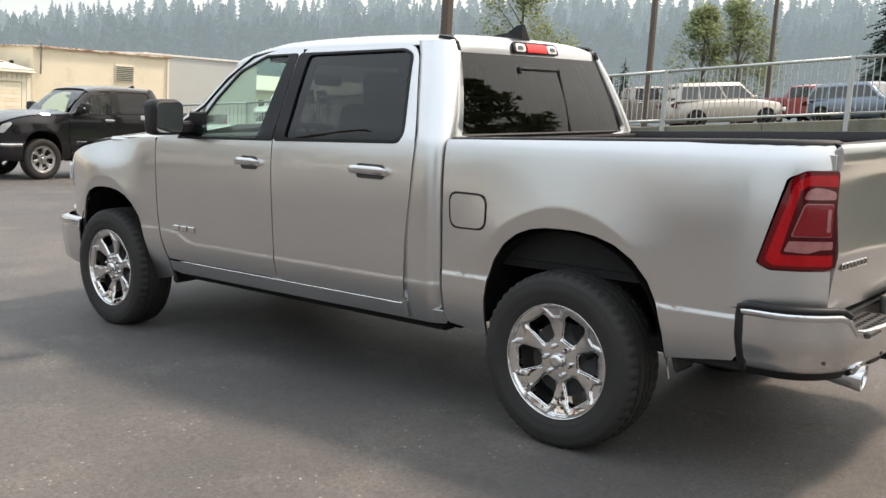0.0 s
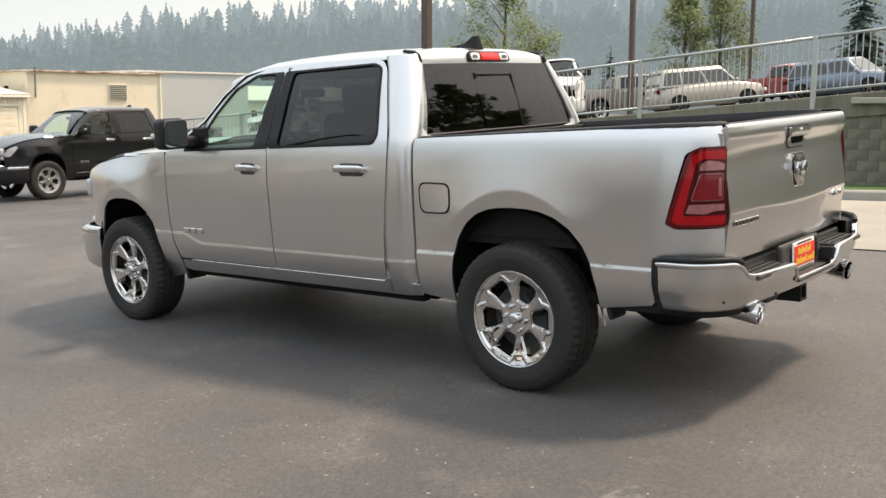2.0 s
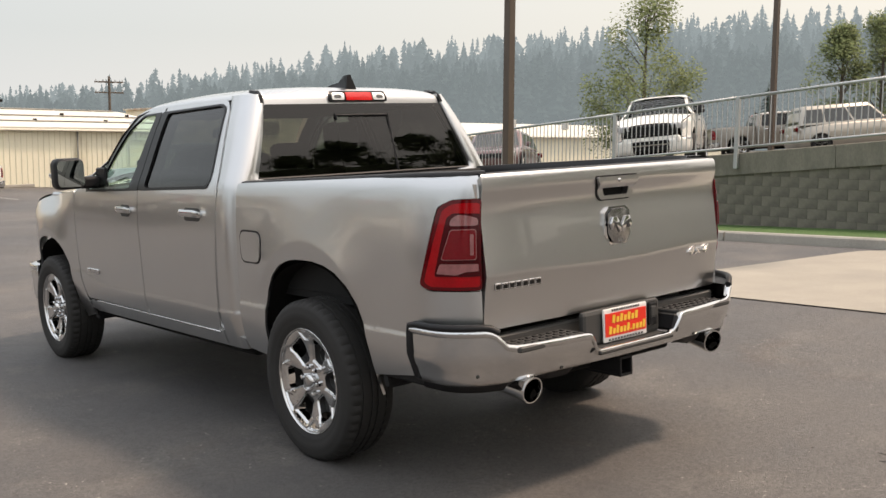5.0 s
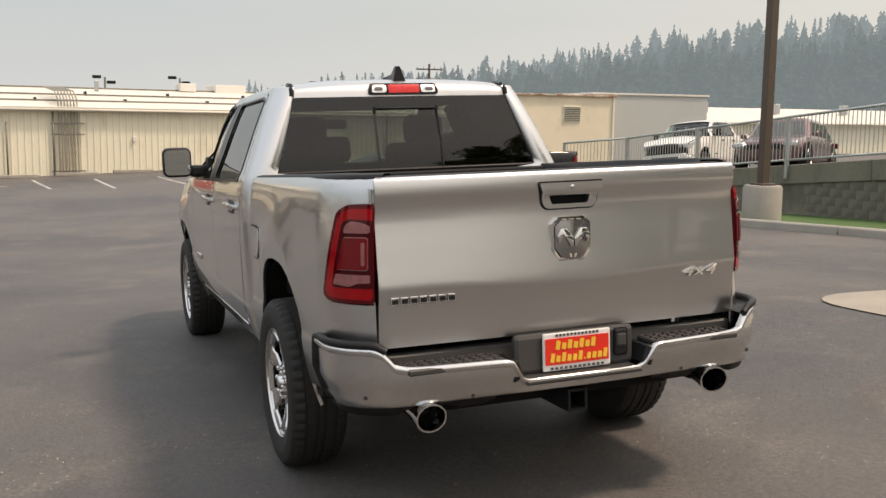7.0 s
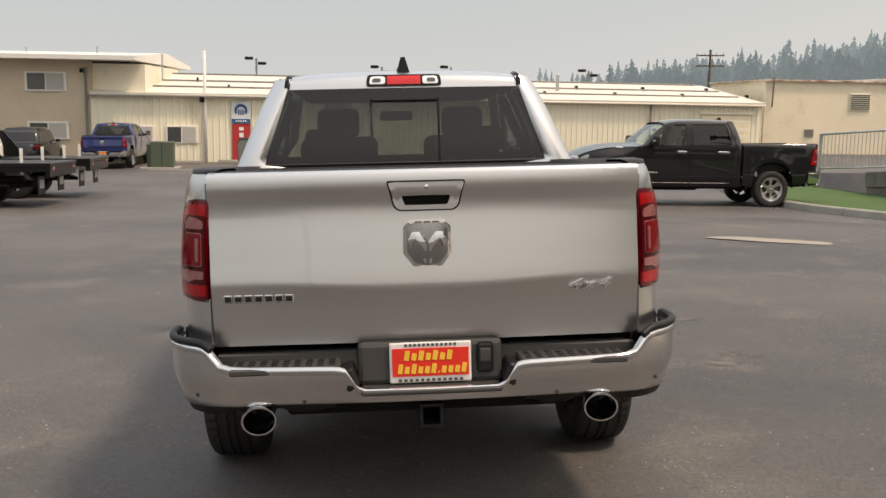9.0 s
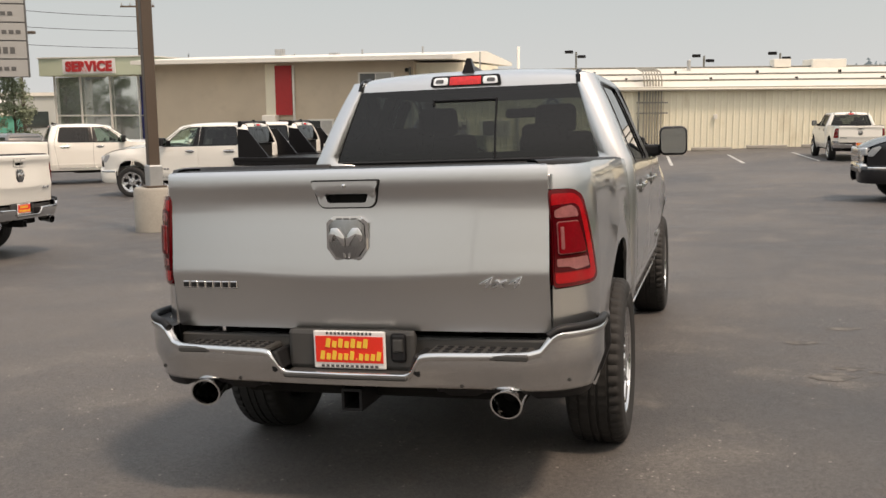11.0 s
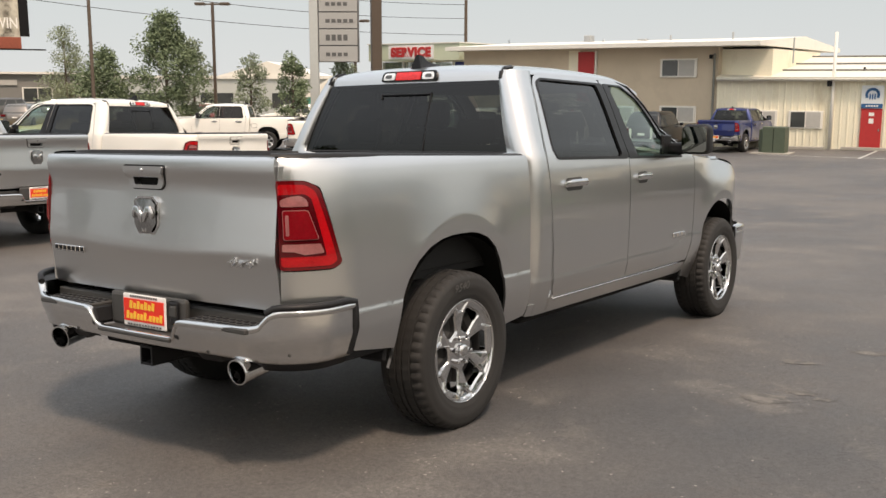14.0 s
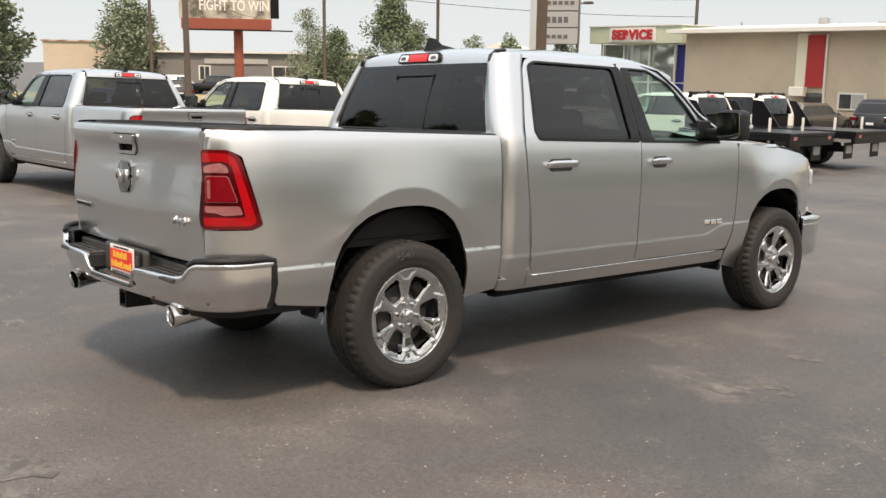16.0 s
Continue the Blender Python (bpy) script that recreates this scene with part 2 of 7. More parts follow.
def tube(bm, pts, r, n=10, cap=True, r1=None):
    """A round bar along a polyline."""
    pts = [Vector(p) for p in pts]
    rings = []
    side = None
    for i, p in enumerate(pts):
        d = (pts[min(i + 1, len(pts) - 1)] - pts[max(i - 1, 0)]).normalized()
        if side is None:
            side = d.orthogonal().normalized()
        side = (side - d * side.dot(d)).normalized()
        up = d.cross(side)
        rr = r if r1 is None else r + (r1 - r) * i / (len(pts) - 1)
        rings.append([bm.verts.new(p + (side * math.cos(2 * math.pi * k / n) + up * math.sin(2 * math.pi * k / n)) * rr) for k in range(n)])
    for a, b in zip(rings, rings[1:]):
        for k in range(n):
            bm.faces.new((a[k], a[(k + 1) % n], b[(k + 1) % n], b[k]))
    if cap:
        bm.faces.new(rings[0][::-1])
        bm.faces.new(rings[-1])
    return bm


def lathe(bm, prof, n=48, axis="x", close=False, wob=None):
    """Turn a profile of (along, radius) about an axis."""
    rings = []
    for i in range(n):
        a = 2 * math.pi * i / n
        ring = []
        for j, (t, r) in enumerate(prof):
            if wob:
                r = r + wob(i, j)
            c, s = r * math.cos(a), r * math.sin(a)
            ring.append(bm.verts.new({"x": (t, c, s), "y": (c, t, s), "z": (c, s, t)}[axis]))
        rings.append(ring)
    m = len(prof)
    for i in range(n):
        a, b = rings[i], rings[(i + 1) % n]
        for j in range(m if close else m - 1):
            bm.faces.new((a[j], b[j], b[(j + 1) % m], a[(j + 1) % m]))
    return bm


def prism(bm, poly, fn, depth):
    """A flat outline (u, v) set in space by fn(u, v, d), with a thickness."""
    a = [bm.verts.new(fn(u, v, 0.0)) for u, v in poly]
    b = [bm.verts.new(fn(u, v, depth)) for u, v in poly]
    bm.faces.new(a)
    bm.faces.new(b[::-1])
    n = len(poly)
    for i in range(n):
        bm.faces.new((a[i], a[(i + 1) % n], b[(i + 1) % n], b[i]))
    return bm


def grid(rows, flip=False):
    """Vertices and faces of a loft through rows of points."""
    n = len(rows[0])
    V = [p for row in rows for p in row]
    F = []
    for i in range(len(rows) - 1):
        for j in range(n - 1):
            a = i * n + j
            f = (a, a + 1, a + n + 1, a + n)
            F.append(f[::-1] if flip else f)
    return V, F


def in_poly(x, y, poly):
    c = False
    j = len(poly) - 1
    for i in range(len(poly)):
        xi, yi = poly[i]
        xj, yj = poly[j]
        if (yi > y) != (yj > y) and x < (xj - xi) * (y - yi) / (yj - yi) + xi:
            c = not c
        j = i
    return c


def rounded(poly, r, n=5):
    out = []
    k = len(poly)
    for i in range(k):
        p, a, b = Vector(poly[i]), Vector(poly[i - 1]), Vector(poly[(i + 1) % k])
        da, db = (a - p), (b - p)
        q = min(r, da.length * 0.45, db.length * 0.45)
        s, e = p + da.normalized() * q, p + db.normalized() * q
        for t in range(n + 1):
            t /= n
            out.append(tuple(s * (1 - t) ** 2 + p * 2 * t * (1 - t) + e * t * t))
    return out


def dense(poly, step):
    out = []
    for i, p in enumerate(poly):
        q = poly[(i + 1) % len(poly)]
        n = max(1, math.ceil(math.dist(p, q) / step))
        out += [(p[0] + (q[0] - p[0]) * k / n, p[1] + (q[1] - p[1]) * k / n) for k in range(n)]
    return out


def skin(outer, fn, out, holes=(), step=0.05, fold=0.014, lines=()):
    """A sheet with the outline and holes given in (u, v), laid on the surface fn(u, v), its edges folded inwards.
    out: a direction that points away from the body."""
    from mathutils.geometry import delaunay_2d_cdt
    loops = [dense(outer, step * (0.35 if lines else 1.0))] + [dense(h, step) for h in holes]
    P, E = [], []
    for lp in loops:
        s = len(P)
        P += lp
        E += [(s + i, s + (i + 1) % len(lp)) for i in range(len(lp))]
    us, vs = [p[0] for p in outer], [p[1] for p in outer]
    nb = len(P)
    bnd = np.array(P)
    inner = []
    for ln in lines:
        for u, v in ln:
            if in_poly(u, v, outer) and not any(in_poly(u, v, h) for h in holes) and np.min((bnd[:, 0] - u) ** 2 + (bnd[:, 1] - v) ** 2) > min(0.007, 0.3 * step) ** 2:
                inner.append((u, v))
    near = np.array(inner) if inner else None
    P += inner
    u = min(us) + step * 0.5
    while u < max(us):
        v = min(vs) + step * 0.5
        while v < max(vs):
            if in_poly(u, v, outer) and not any(in_poly(u, v, h) for h in holes):
                if np.min((bnd[:, 0] - u) ** 2 + (bnd[:, 1] - v) ** 2) > (0.45 * step) ** 2 and (near is None or np.min((near[:, 0] - u) ** 2 + (near[:, 1] - v) ** 2) > min(0.018, 0.6 * step) ** 2):
                    P.append((u, v))
            v += step
        u += step
    res = delaunay_2d_cdt([Vector(p) for p in P], E, [], 0, 1e-6)
    p2, faces = res[0], res[2]
    e = 1e-3
    out = Vector(out)
    V, N = [], []
    for p in p2:
        a = Vector(fn(p.x, p.y))
        n = (Vector(fn(p.x + e, p.y)) - Vector(fn(p.x - e, p.y))).cross(Vector(fn(p.x, p.y + e)) - Vector(fn(p.x, p.y - e)))
        n.normalize()
        if n.dot(out) < 0:
            n = -n
        V.append(a)
        N.append(n)
    F = []
    for f in faces:
        cx, cy = sum(p2[i].x for i in f) / len(f), sum(p2[i].y for i in f) / len(f)
        if in_poly(cx, cy, outer) and not any(in_poly(cx, cy, h) for h in holes):
            f = list(f)
            nn = (V[f[1]] - V[f[0]]).cross(V[f[2]] - V[f[0]])
            if nn.dot(N[f[0]]) < 0:
                f.reverse()
            F.append(f)
    if fold:
        cnt = {}
        for f in F:
            for i in range(len(f)):
                a, b = f[i], f[(i + 1) % len(f)]
                k = (min(a, b), max(a, b))
                cnt[k] = None if k in cnt else (a, b)
        for k, ab in cnt.items():
            if ab is None:
                continue
            a, b = ab
            side = (V[b] - V[a]).cross(N[a])
            if side.length < 1e-9:
                continue
            side.normalize()
            s = len(V)
            V += [V[a], V[b], V[b] - N[b] * fold, V[a] - N[a] * fold]
            N += [side] * 4
            F.append([s + 1, s, s + 3, s + 2])
    return V, F, N


def skin_part(name, mat, parent, outer, fn, out, holes=(), step=0.05, fold=0.014, label="", lines=()):
    V, F, N = skin(outer, fn, out, holes, step, fold, lines)
    return mesh_part(name, V, F, mat, parent, label, N)


def thing(name, label, category, m=None, group="", kind=""):
    ob = new(name)
    ob.empty_display_size = 0.2
    if m is not None:
        ob.matrix_world = m
    return tagged(ob, label, category, group, kind)

# ---- the pickup truck: rear axle at y = 0, front axle at y = 3.672, tyres on z = 0 ----
AXLE = 3.672
HUB = 0.395
B_SIDE = curve((0.34, 0.868), (0.42, 0.898), (0.50, 0.930), (0.58, 0.951), (0.66, 0.966), (0.80, 0.973), (0.95, 0.9775), (1.05, 0.980), (1.12, 0.9795), (1.20, 0.9765), (1.27, 0.971), (1.33, 0.9615), (1.36, 0.955), (1.37, 0.951))
B_BED = curve((0.34, 0.870), (0.45, 0.908), (0.55, 0.935), (0.66, 0.951), (0.80, 0.954), (0.90, 0.954), (1.00, 0.9545), (1.10, 0.953), (1.20, 0.948), (1.30, 0.938), (1.36, 0.925), (1.395, 0.905), (1.41, 0.885))
GREEN = curve((1.36, 0.955), (1.45, 0.915), (1.60, 0.853), (1.72, 0.800), (1.80, 0.760), (1.85, 0.735))
YR = curve((0.40, 0.705), (1.30, 0.705), (1.38, 0.712), (1.795, 0.832), (1.86, 0.865), (1.90, 0.90))
ARCH_F, ARCH_B = (AXLE, 0.49, 0.63), (0.0, 0.585, 0.695)


def ledge_z(y):
    """Height of the ledge along the flank: dropped along the doors."""
    return 0.715 - 0.066 * step01(0.695, 0.80, y) * (1 - step01(2.70, 2.95, y))


def ledge(y, z):
    zc = ledge_z(y)
    return 1 - step01(zc - 0.010, zc + 0.020, z)


def flare(y, z, at, amount):
    """A full shoulder that ends in a flat band round the wheel opening."""
    c, ry, rz = at
    rho = math.hypot((y - c) / ry, (z - HUB) / rz)
    f = max(0.0, (1.38 - rho) / 0.38) ** 2 if rho > 1 else 1 - 1.2 * (1 - rho)
    return amount * f * step01(0.74, 0.98, z)


def side_x(y, z):
    """Half width of the cab's side."""
    if z > 1.36:
        x = GREEN(z)
        if y > 2.0:
            x -= 0.10 * ((y - 2.0) / 0.9) ** 2
        return x
    x = B_SIDE(z) + 0.0050 * ledge(y, z)
    if y > 2.5:
        x += flare(y, z, ARCH_F, 0.020)
    if y > 3.1:
        x -= 0.055 * step01(1.08, 1.32, z) * step01(3.1, 3.7, y)
    if y > 3.6:
        x -= 0.30 * (max(0.0, y - 3.75) / 0.85) ** 2.2
    return x


def bed_x(y, z):
    return B_BED(z) + 0.0060 * ledge(y, z) + flare(y, z, ARCH_B, 0.017)


def feature_lines(at, y0, y1):
    """Where a flank's sheet needs close points: along the ledge and round the wheel band."""
    c, ry, rz = at
    ln = [[(y, ledge_z(y) + d) for y in np.arange(y0, y1, 0.03)] for d in (-0.020, -0.012, -0.004, 0.004, 0.012, 0.020, 0.026, 0.034)]
    for rho in (0.95, 0.985, 1.0, 1.015, 1.06, 1.12):
        ln.append([(c + ry * rho * math.cos(a), HUB + rz * rho * math.sin(a)) for a in np.linspace(0.25, 2.89, 70)])
    return ln


def bed_at(u, z):
    """The bed's side, run round its rear corner for u below -0.78."""
    if u >= -0.78:
        return Vector((bed_x(u, z), u, z))
    a = min(1.35, (-0.78 - u) / 0.29)
    w = bed_x(-0.78, z)
    return Vector((w - 0.23 + 0.23 * math.cos(a), -0.78 - 0.372 * math.sin(a), z))


def gate_crease(x):
    return 0.958 + 0.022 * step01(0.10, 0.62, abs(x))


GATE = curve((0.74, -1.158), (0.85, -1.1690), (0.92, -1.1735), (0.965, -1.1745), (1.00, -1.1722), (1.06, -1.1660), (1.14, -1.1577), (1.20, -1.1516), (1.235, -1.1490), (1.255, -1.1485), (1.272, -1.1495),
             (1.290, -1.1530), (1.308, -1.1585), (1.322, -1.1635), (1.333, -1.1662), (1.345, -1.1672), (1.362, -1.1668), (1.380, -1.1640), (1.393, -1.1580), (1.405, -1.1420))
GATE_END = curve((1.06, 0.0), (1.22, 0.002), (1.275, 0.004), (1.322, 0.001), (1.345, 0.0))
GATE_TUCK = curve((-0.23, 0.0250), (-0.14, 0.0228), (-0.09, 0.0190), (-0.05, 0.0128), (-0.02, 0.0058), (-0.006, 0.0022), (0.006, 0.0004), (0.016, 0.0))


def gate_y(x, z):
    """The tailgate's face: a lip at the top that fades towards the ends, a full middle and a tucked-in lower edge with a bowed crease."""
    d = z - gate_crease(x)
    return GATE(z) - GATE_END(z) * step01(0.36, 0.74, abs(x)) + GATE_TUCK(d) * (1 - 0.3 * step01(0.50, 0.80, abs(x))) + 0.05 * abs(x) ** 3


def mirrored(fn, s):
    return lambda u, v: Vector((s * fn(u, v)[0], fn(u, v)[1], fn(u, v)[2]))


def arch(cy, top, front, rear, zlow_f, zlow_r):
    """Outline of a wheel opening from its front foot over the top to its rear foot."""
    pts = []
    for k in range(0, 19):
        a = math.pi * k / 18
        c, s = math.cos(a), math.sin(a)
        h = front if c > 0 else rear
        p = 2.7
        den = (abs(c) ** p + abs(s) ** p) ** (1 / p)
        pts.append((cy + h * c / den, HUB + (top - HUB) * s / den))
    return [(cy + front, zlow_f)] + pts + [(cy - rear, zlow_r)]


WHEEL = {}


def rim_face():
    """The pressed face of the chrome wheel: six flat spokes between bevelled windows, a sunk facet at each spoke's end."""
    dish = curve((0.0, 0.088), (0.06, 0.086), (0.11, 0.084), (0.16, 0.090), (0.20, 0.098), (0.225, 0.104), (0.240, 0.108), (0.252, 0.111), (0.262, 0.110))
    half = lambda q: 0.033 + 0.26 * (q - 0.098)
    QI, QO = 0.098, 0.216

    def away(r, a):
        """Distance outside the nearest window, and the way along and across the nearest spoke."""
        k = (a * 6 / (2 * math.pi)) % 1.0
        aw, asp = (k - 0.5) * math.pi / 3, (k if k < 0.5 else k - 1) * math.pi / 3
        q, t = r * math.cos(aw), abs(r * math.sin(aw))
        du, dv = t - half(q), max(QI - q, q - QO)
        d = math.hypot(max(du, 0), max(dv, 0)) if du > 0 and dv > 0 else max(du, dv)
        return d, r * math.cos(asp), abs(r * math.sin(asp))

    def face(u, v):
        r = math.hypot(u, v)
        d, q, t = away(r, math.atan2(v, u))
        bevel = -0.009 * (1 - step01(0.001, 0.0075, d)) * step01(0.06, 0.085, r)
        f = min(q - 0.200, 0.018 + 0.95 * (q - 0.200) - t, 0.2520 - r)
        facet = -0.0085 * step01(0.0, 0.0075, f)
        crown = -0.0025 * (t / 0.03) ** 2 * step01(0.09, 0.12, r) * (1 - step01(0.18, 0.20, r))
        return Vector((dish(r) + bevel + facet + crown, u, v))

    def at(c, q, t):
        return (q * math.cos(c) - t * math.sin(c), q * math.sin(c) + t * math.cos(c))
    circle = [(0.2585 * math.cos(2 * math.pi * k / 96), 0.2585 * math.sin(2 * math.pi * k / 96)) for k in range(96)]
    holes, edges = [], []
    for k in range(6):
        c = 2 * math.pi * (k + 0.5) / 6

        def window(e, r):
            return rounded([at(c, QI - e, half(QI) * 0.7), at(c, QI - e, -half(QI) * 0.7), at(c, QI + 0.016, -half(QI + 0.016) - e), at(c, QO - 0.02, -half(QO - 0.02) - e),
                            at(c, QO + e, -half(QO) * 0.75), at(c, QO + e, half(QO) * 0.75), at(c, QO - 0.02, half(QO - 0.02) + e), at(c, QI + 0.016, half(QI + 0.016) + e)], r, 4)
        holes.append(window(0.0, 0.012))
        edges += [dense(window(e, 0.014), 0.004) for e in (0.0025, 0.0045, 0.0065, 0.0085, 0.012)]
        c = 2 * math.pi * k / 6
        for e in (-0.001, 0.002, 0.005, 0.008):
            q0 = 0.200 + e
            lo, hi = 0.018 + 0.4 * e, 0.0600 - e
            q1 = math.sqrt(max(0.0, (0.2520 - e) ** 2 - hi ** 2))
            edges.append(dense([at(c, q0, -lo), at(c, q0, lo), at(c, q1, hi), at(c, 0.2520 - e, 0.0), at(c, q1, -hi)], 0.005))
    V, F, N = skin(circle, face, (1, 0, 0), holes, 0.009, 0.045, edges)
    ob = mesh_part("spokes", V, F, CHROME, None, "", N)
    me = ob.data
    bpy.data.objects.remove(ob)
    return me


def build_wheel(parent, s, cy):
    """A chrome six-spoke wheel with its tyre, facing +x."""
    w = new("wheel")
    w.parent = parent
    w.location = (s * 0.865, cy, HUB)
    w.rotation_euler = (0.3 if cy else 0.60, 0, math.pi if s < 0 else 0)
    bm = bmesh.new()
    prof = [(-0.115, 0.262), (-0.128, 0.285), (-0.137, 0.33), (-0.132, 0.365), (-0.118, 0.390), (-0.104, 0.400),
            (-0.074, 0.404), (-0.073, 0.396), (-0.063, 0.396), (-0.062, 0.4045), (-0.024, 0.4055), (-0.023, 0.396), (-0.011, 0.396), (-0.010, 0.406),
            (0.010, 0.406), (0.011, 0.396), (0.023, 0.396), (0.024, 0.4055), (0.062, 0.4045), (0.063, 0.396), (0.073, 0.396), (0.074, 0.404),
            (0.104, 0.400), (0.118, 0.390), (0.125, 0.378), (0.130, 0.368), (0.1305, 0.362), (0.135, 0.345), (0.137, 0.33), (0.134, 0.312), (0.130, 0.300), (0.1295, 0.292), (0.128, 0.285), (0.115, 0.262)]

    def wob(i, j):
        out = 5 <= j <= 6 or 21 <= j <= 23
        inn = 9 <= j <= 10 or 13 <= j <= 14 or 17 <= j <= 18
        if out and i % 3 == 0:
            return -0.010
        if inn and i % 3 == 1:
            return -0.004
        return 0.0
    lathe(bm, prof, 150, wob=wob)
    part("tyre", bm, TYRE, w, "black rubber tyre with siped tread", smooth=True, angle=35)
    # rim: barrel and lip
    bm = bmesh.new()
    lathe(bm, [(-0.11, 0.262), (-0.10, 0.24), (0.02, 0.222), (0.07, 0.232), (0.085, 0.243)], 64)
    part("rim_barrel", bm, BARREL, w, smooth=True)
    bm = bmesh.new()
    lathe(bm, [(0.110, 0.2640), (0.119, 0.2645), (0.121, 0.2615), (0.117, 0.2585), (0.109, 0.2565)], 96)
    part("rim_lip", bm, CHROME, w, smooth=True)
    if "spokes" not in WHEEL:
        WHEEL["spokes"] = rim_face()
    o = new("spokes", WHEEL["spokes"])
    o.parent = w
    o["label"] = "polished chrome six-spoke rim face"
    bm = bmesh.new()
    lathe(bm, [(0.030, 0.17), (0.040, 0.17), (0.045, 0.05), (0.045, 0.0)], 40)
    part("brake_disc", bm, BARREL, w, smooth=True, angle=30)
    part("brake_caliper", boxed((0.035, 0.15, 0.02), (0.07, 0.07, 0.16), 0.012), UNDER, w)
    bm = bmesh.new()
    lathe(bm, [(0.088, 0.036), (0.108, 0.034), (0.116, 0.027), (0.118, 0.016), (0.117, 0.0)], 32)
    part("hub_cap", bm, CHROME, w, smooth=True)
    for k in range(6):
        a = 2 * math.pi * k / 6 + 0.3
        bm = bmesh.new()
        lathe(bm, [(0.076, 0.0135), (0.106, 0.0125), (0.112, 0.008), (0.114, 0.0)], 6)
        o = part("lug_nut", bm, CHROME, w, smooth=True, angle=40)
        o.location = (0, 0.068 * math.cos(a), 0.068 * math.sin(a))
    return w


def tail_light(parent, s):
    """Red rear light that wraps round the bed's corner."""
    f = mirrored(bed_at, s)

    def lift(d):
        def g(u, z):
            p, e = f(u, z), 2e-3
            n = (f(u + e, z) - f(u - e, z)).cross(f(u, z + e) - f(u, z - e))
            n.normalize()
            if n.dot(Vector((s, -1, 0))) < 0:
                n = -n
            return p + n * d
        return g
    t = new("tail_light")
    t.parent = parent
    t["label"] = "red wrap-around rear light with clear bands"
    o = (s, -1.0, 0)
    ui = -1.124
    outer = rounded([(ui, 0.925), (ui, 1.300), (-1.00, 1.298), (-0.950, 1.270), (-0.868, 0.945), (-0.905, 0.925)], 0.022, 5)
    skin_part("housing", REDLENS, t, outer, lift(0.012), o, step=0.025, fold=0.03)
    skin_part("light_guide", GLOWLENS, t, rounded([(ui + 0.008, 0.940), (ui + 0.008, 1.284), (-1.006, 1.282), (-0.966, 1.256), (-0.890, 0.958), (-0.915, 0.940)], 0.018, 4), lift(0.0145), o, step=0.025, fold=0.006)
    skin_part("core", CORELENS, t, rounded([(ui + 0.004, 0.984), (ui + 0.004, 1.240), (-1.010, 1.244), (-0.985, 1.226), (-0.934, 0.984)], 0.010, 3), lift(0.0170), o, step=0.025, fold=0.006)
    skin_part("upper_clear_band", CLEARLENS, t, rounded([(ui + 0.014, 1.192), (ui + 0.014, 1.220), (ui + 0.05, 1.232), (-1.03, 1.238), (-1.004, 1.222), (-0.996, 1.192)], 0.01, 3), lift(0.0195), o, step=0.025, fold=0.006)
    skin_part("surround", CLEARLENS, t, rounded([(ui + 0.020, 1.052), (ui + 0.020, 1.178), (-1.000, 1.178), (-0.962, 1.052)], 0.012, 3), lift(0.0195), o, step=0.025, fold=0.008, label="thin pale surround")
    skin_part("brake_lens", DARKLENS, t, rounded([(ui + 0.0235, 1.0555), (ui + 0.0235, 1.1745), (-1.0035, 1.1745), (-0.9665, 1.0555)], 0.011, 3), lift(0.024), o, step=0.025, fold=0.008)
    skin_part("lower_clear_band", CLEARLENS, t, rounded([(ui + 0.014, 1.006), (ui + 0.014, 1.036), (-0.958, 1.036), (-0.944, 0.996), (-1.02, 0.990), (-1.06, 1.004)], 0.006, 3), lift(0.0195), o, step=0.025, fold=0.006)
    skin_part("reflector_bar", CLEARLENS, t, rounded([(ui + 0.032, 1.072), (ui + 0.032, 1.158), (ui + 0.046, 1.158), (ui + 0.046, 1.072)], 0.004, 2), lift(0.0265), o, step=0.025, fold=0.004)
    return t


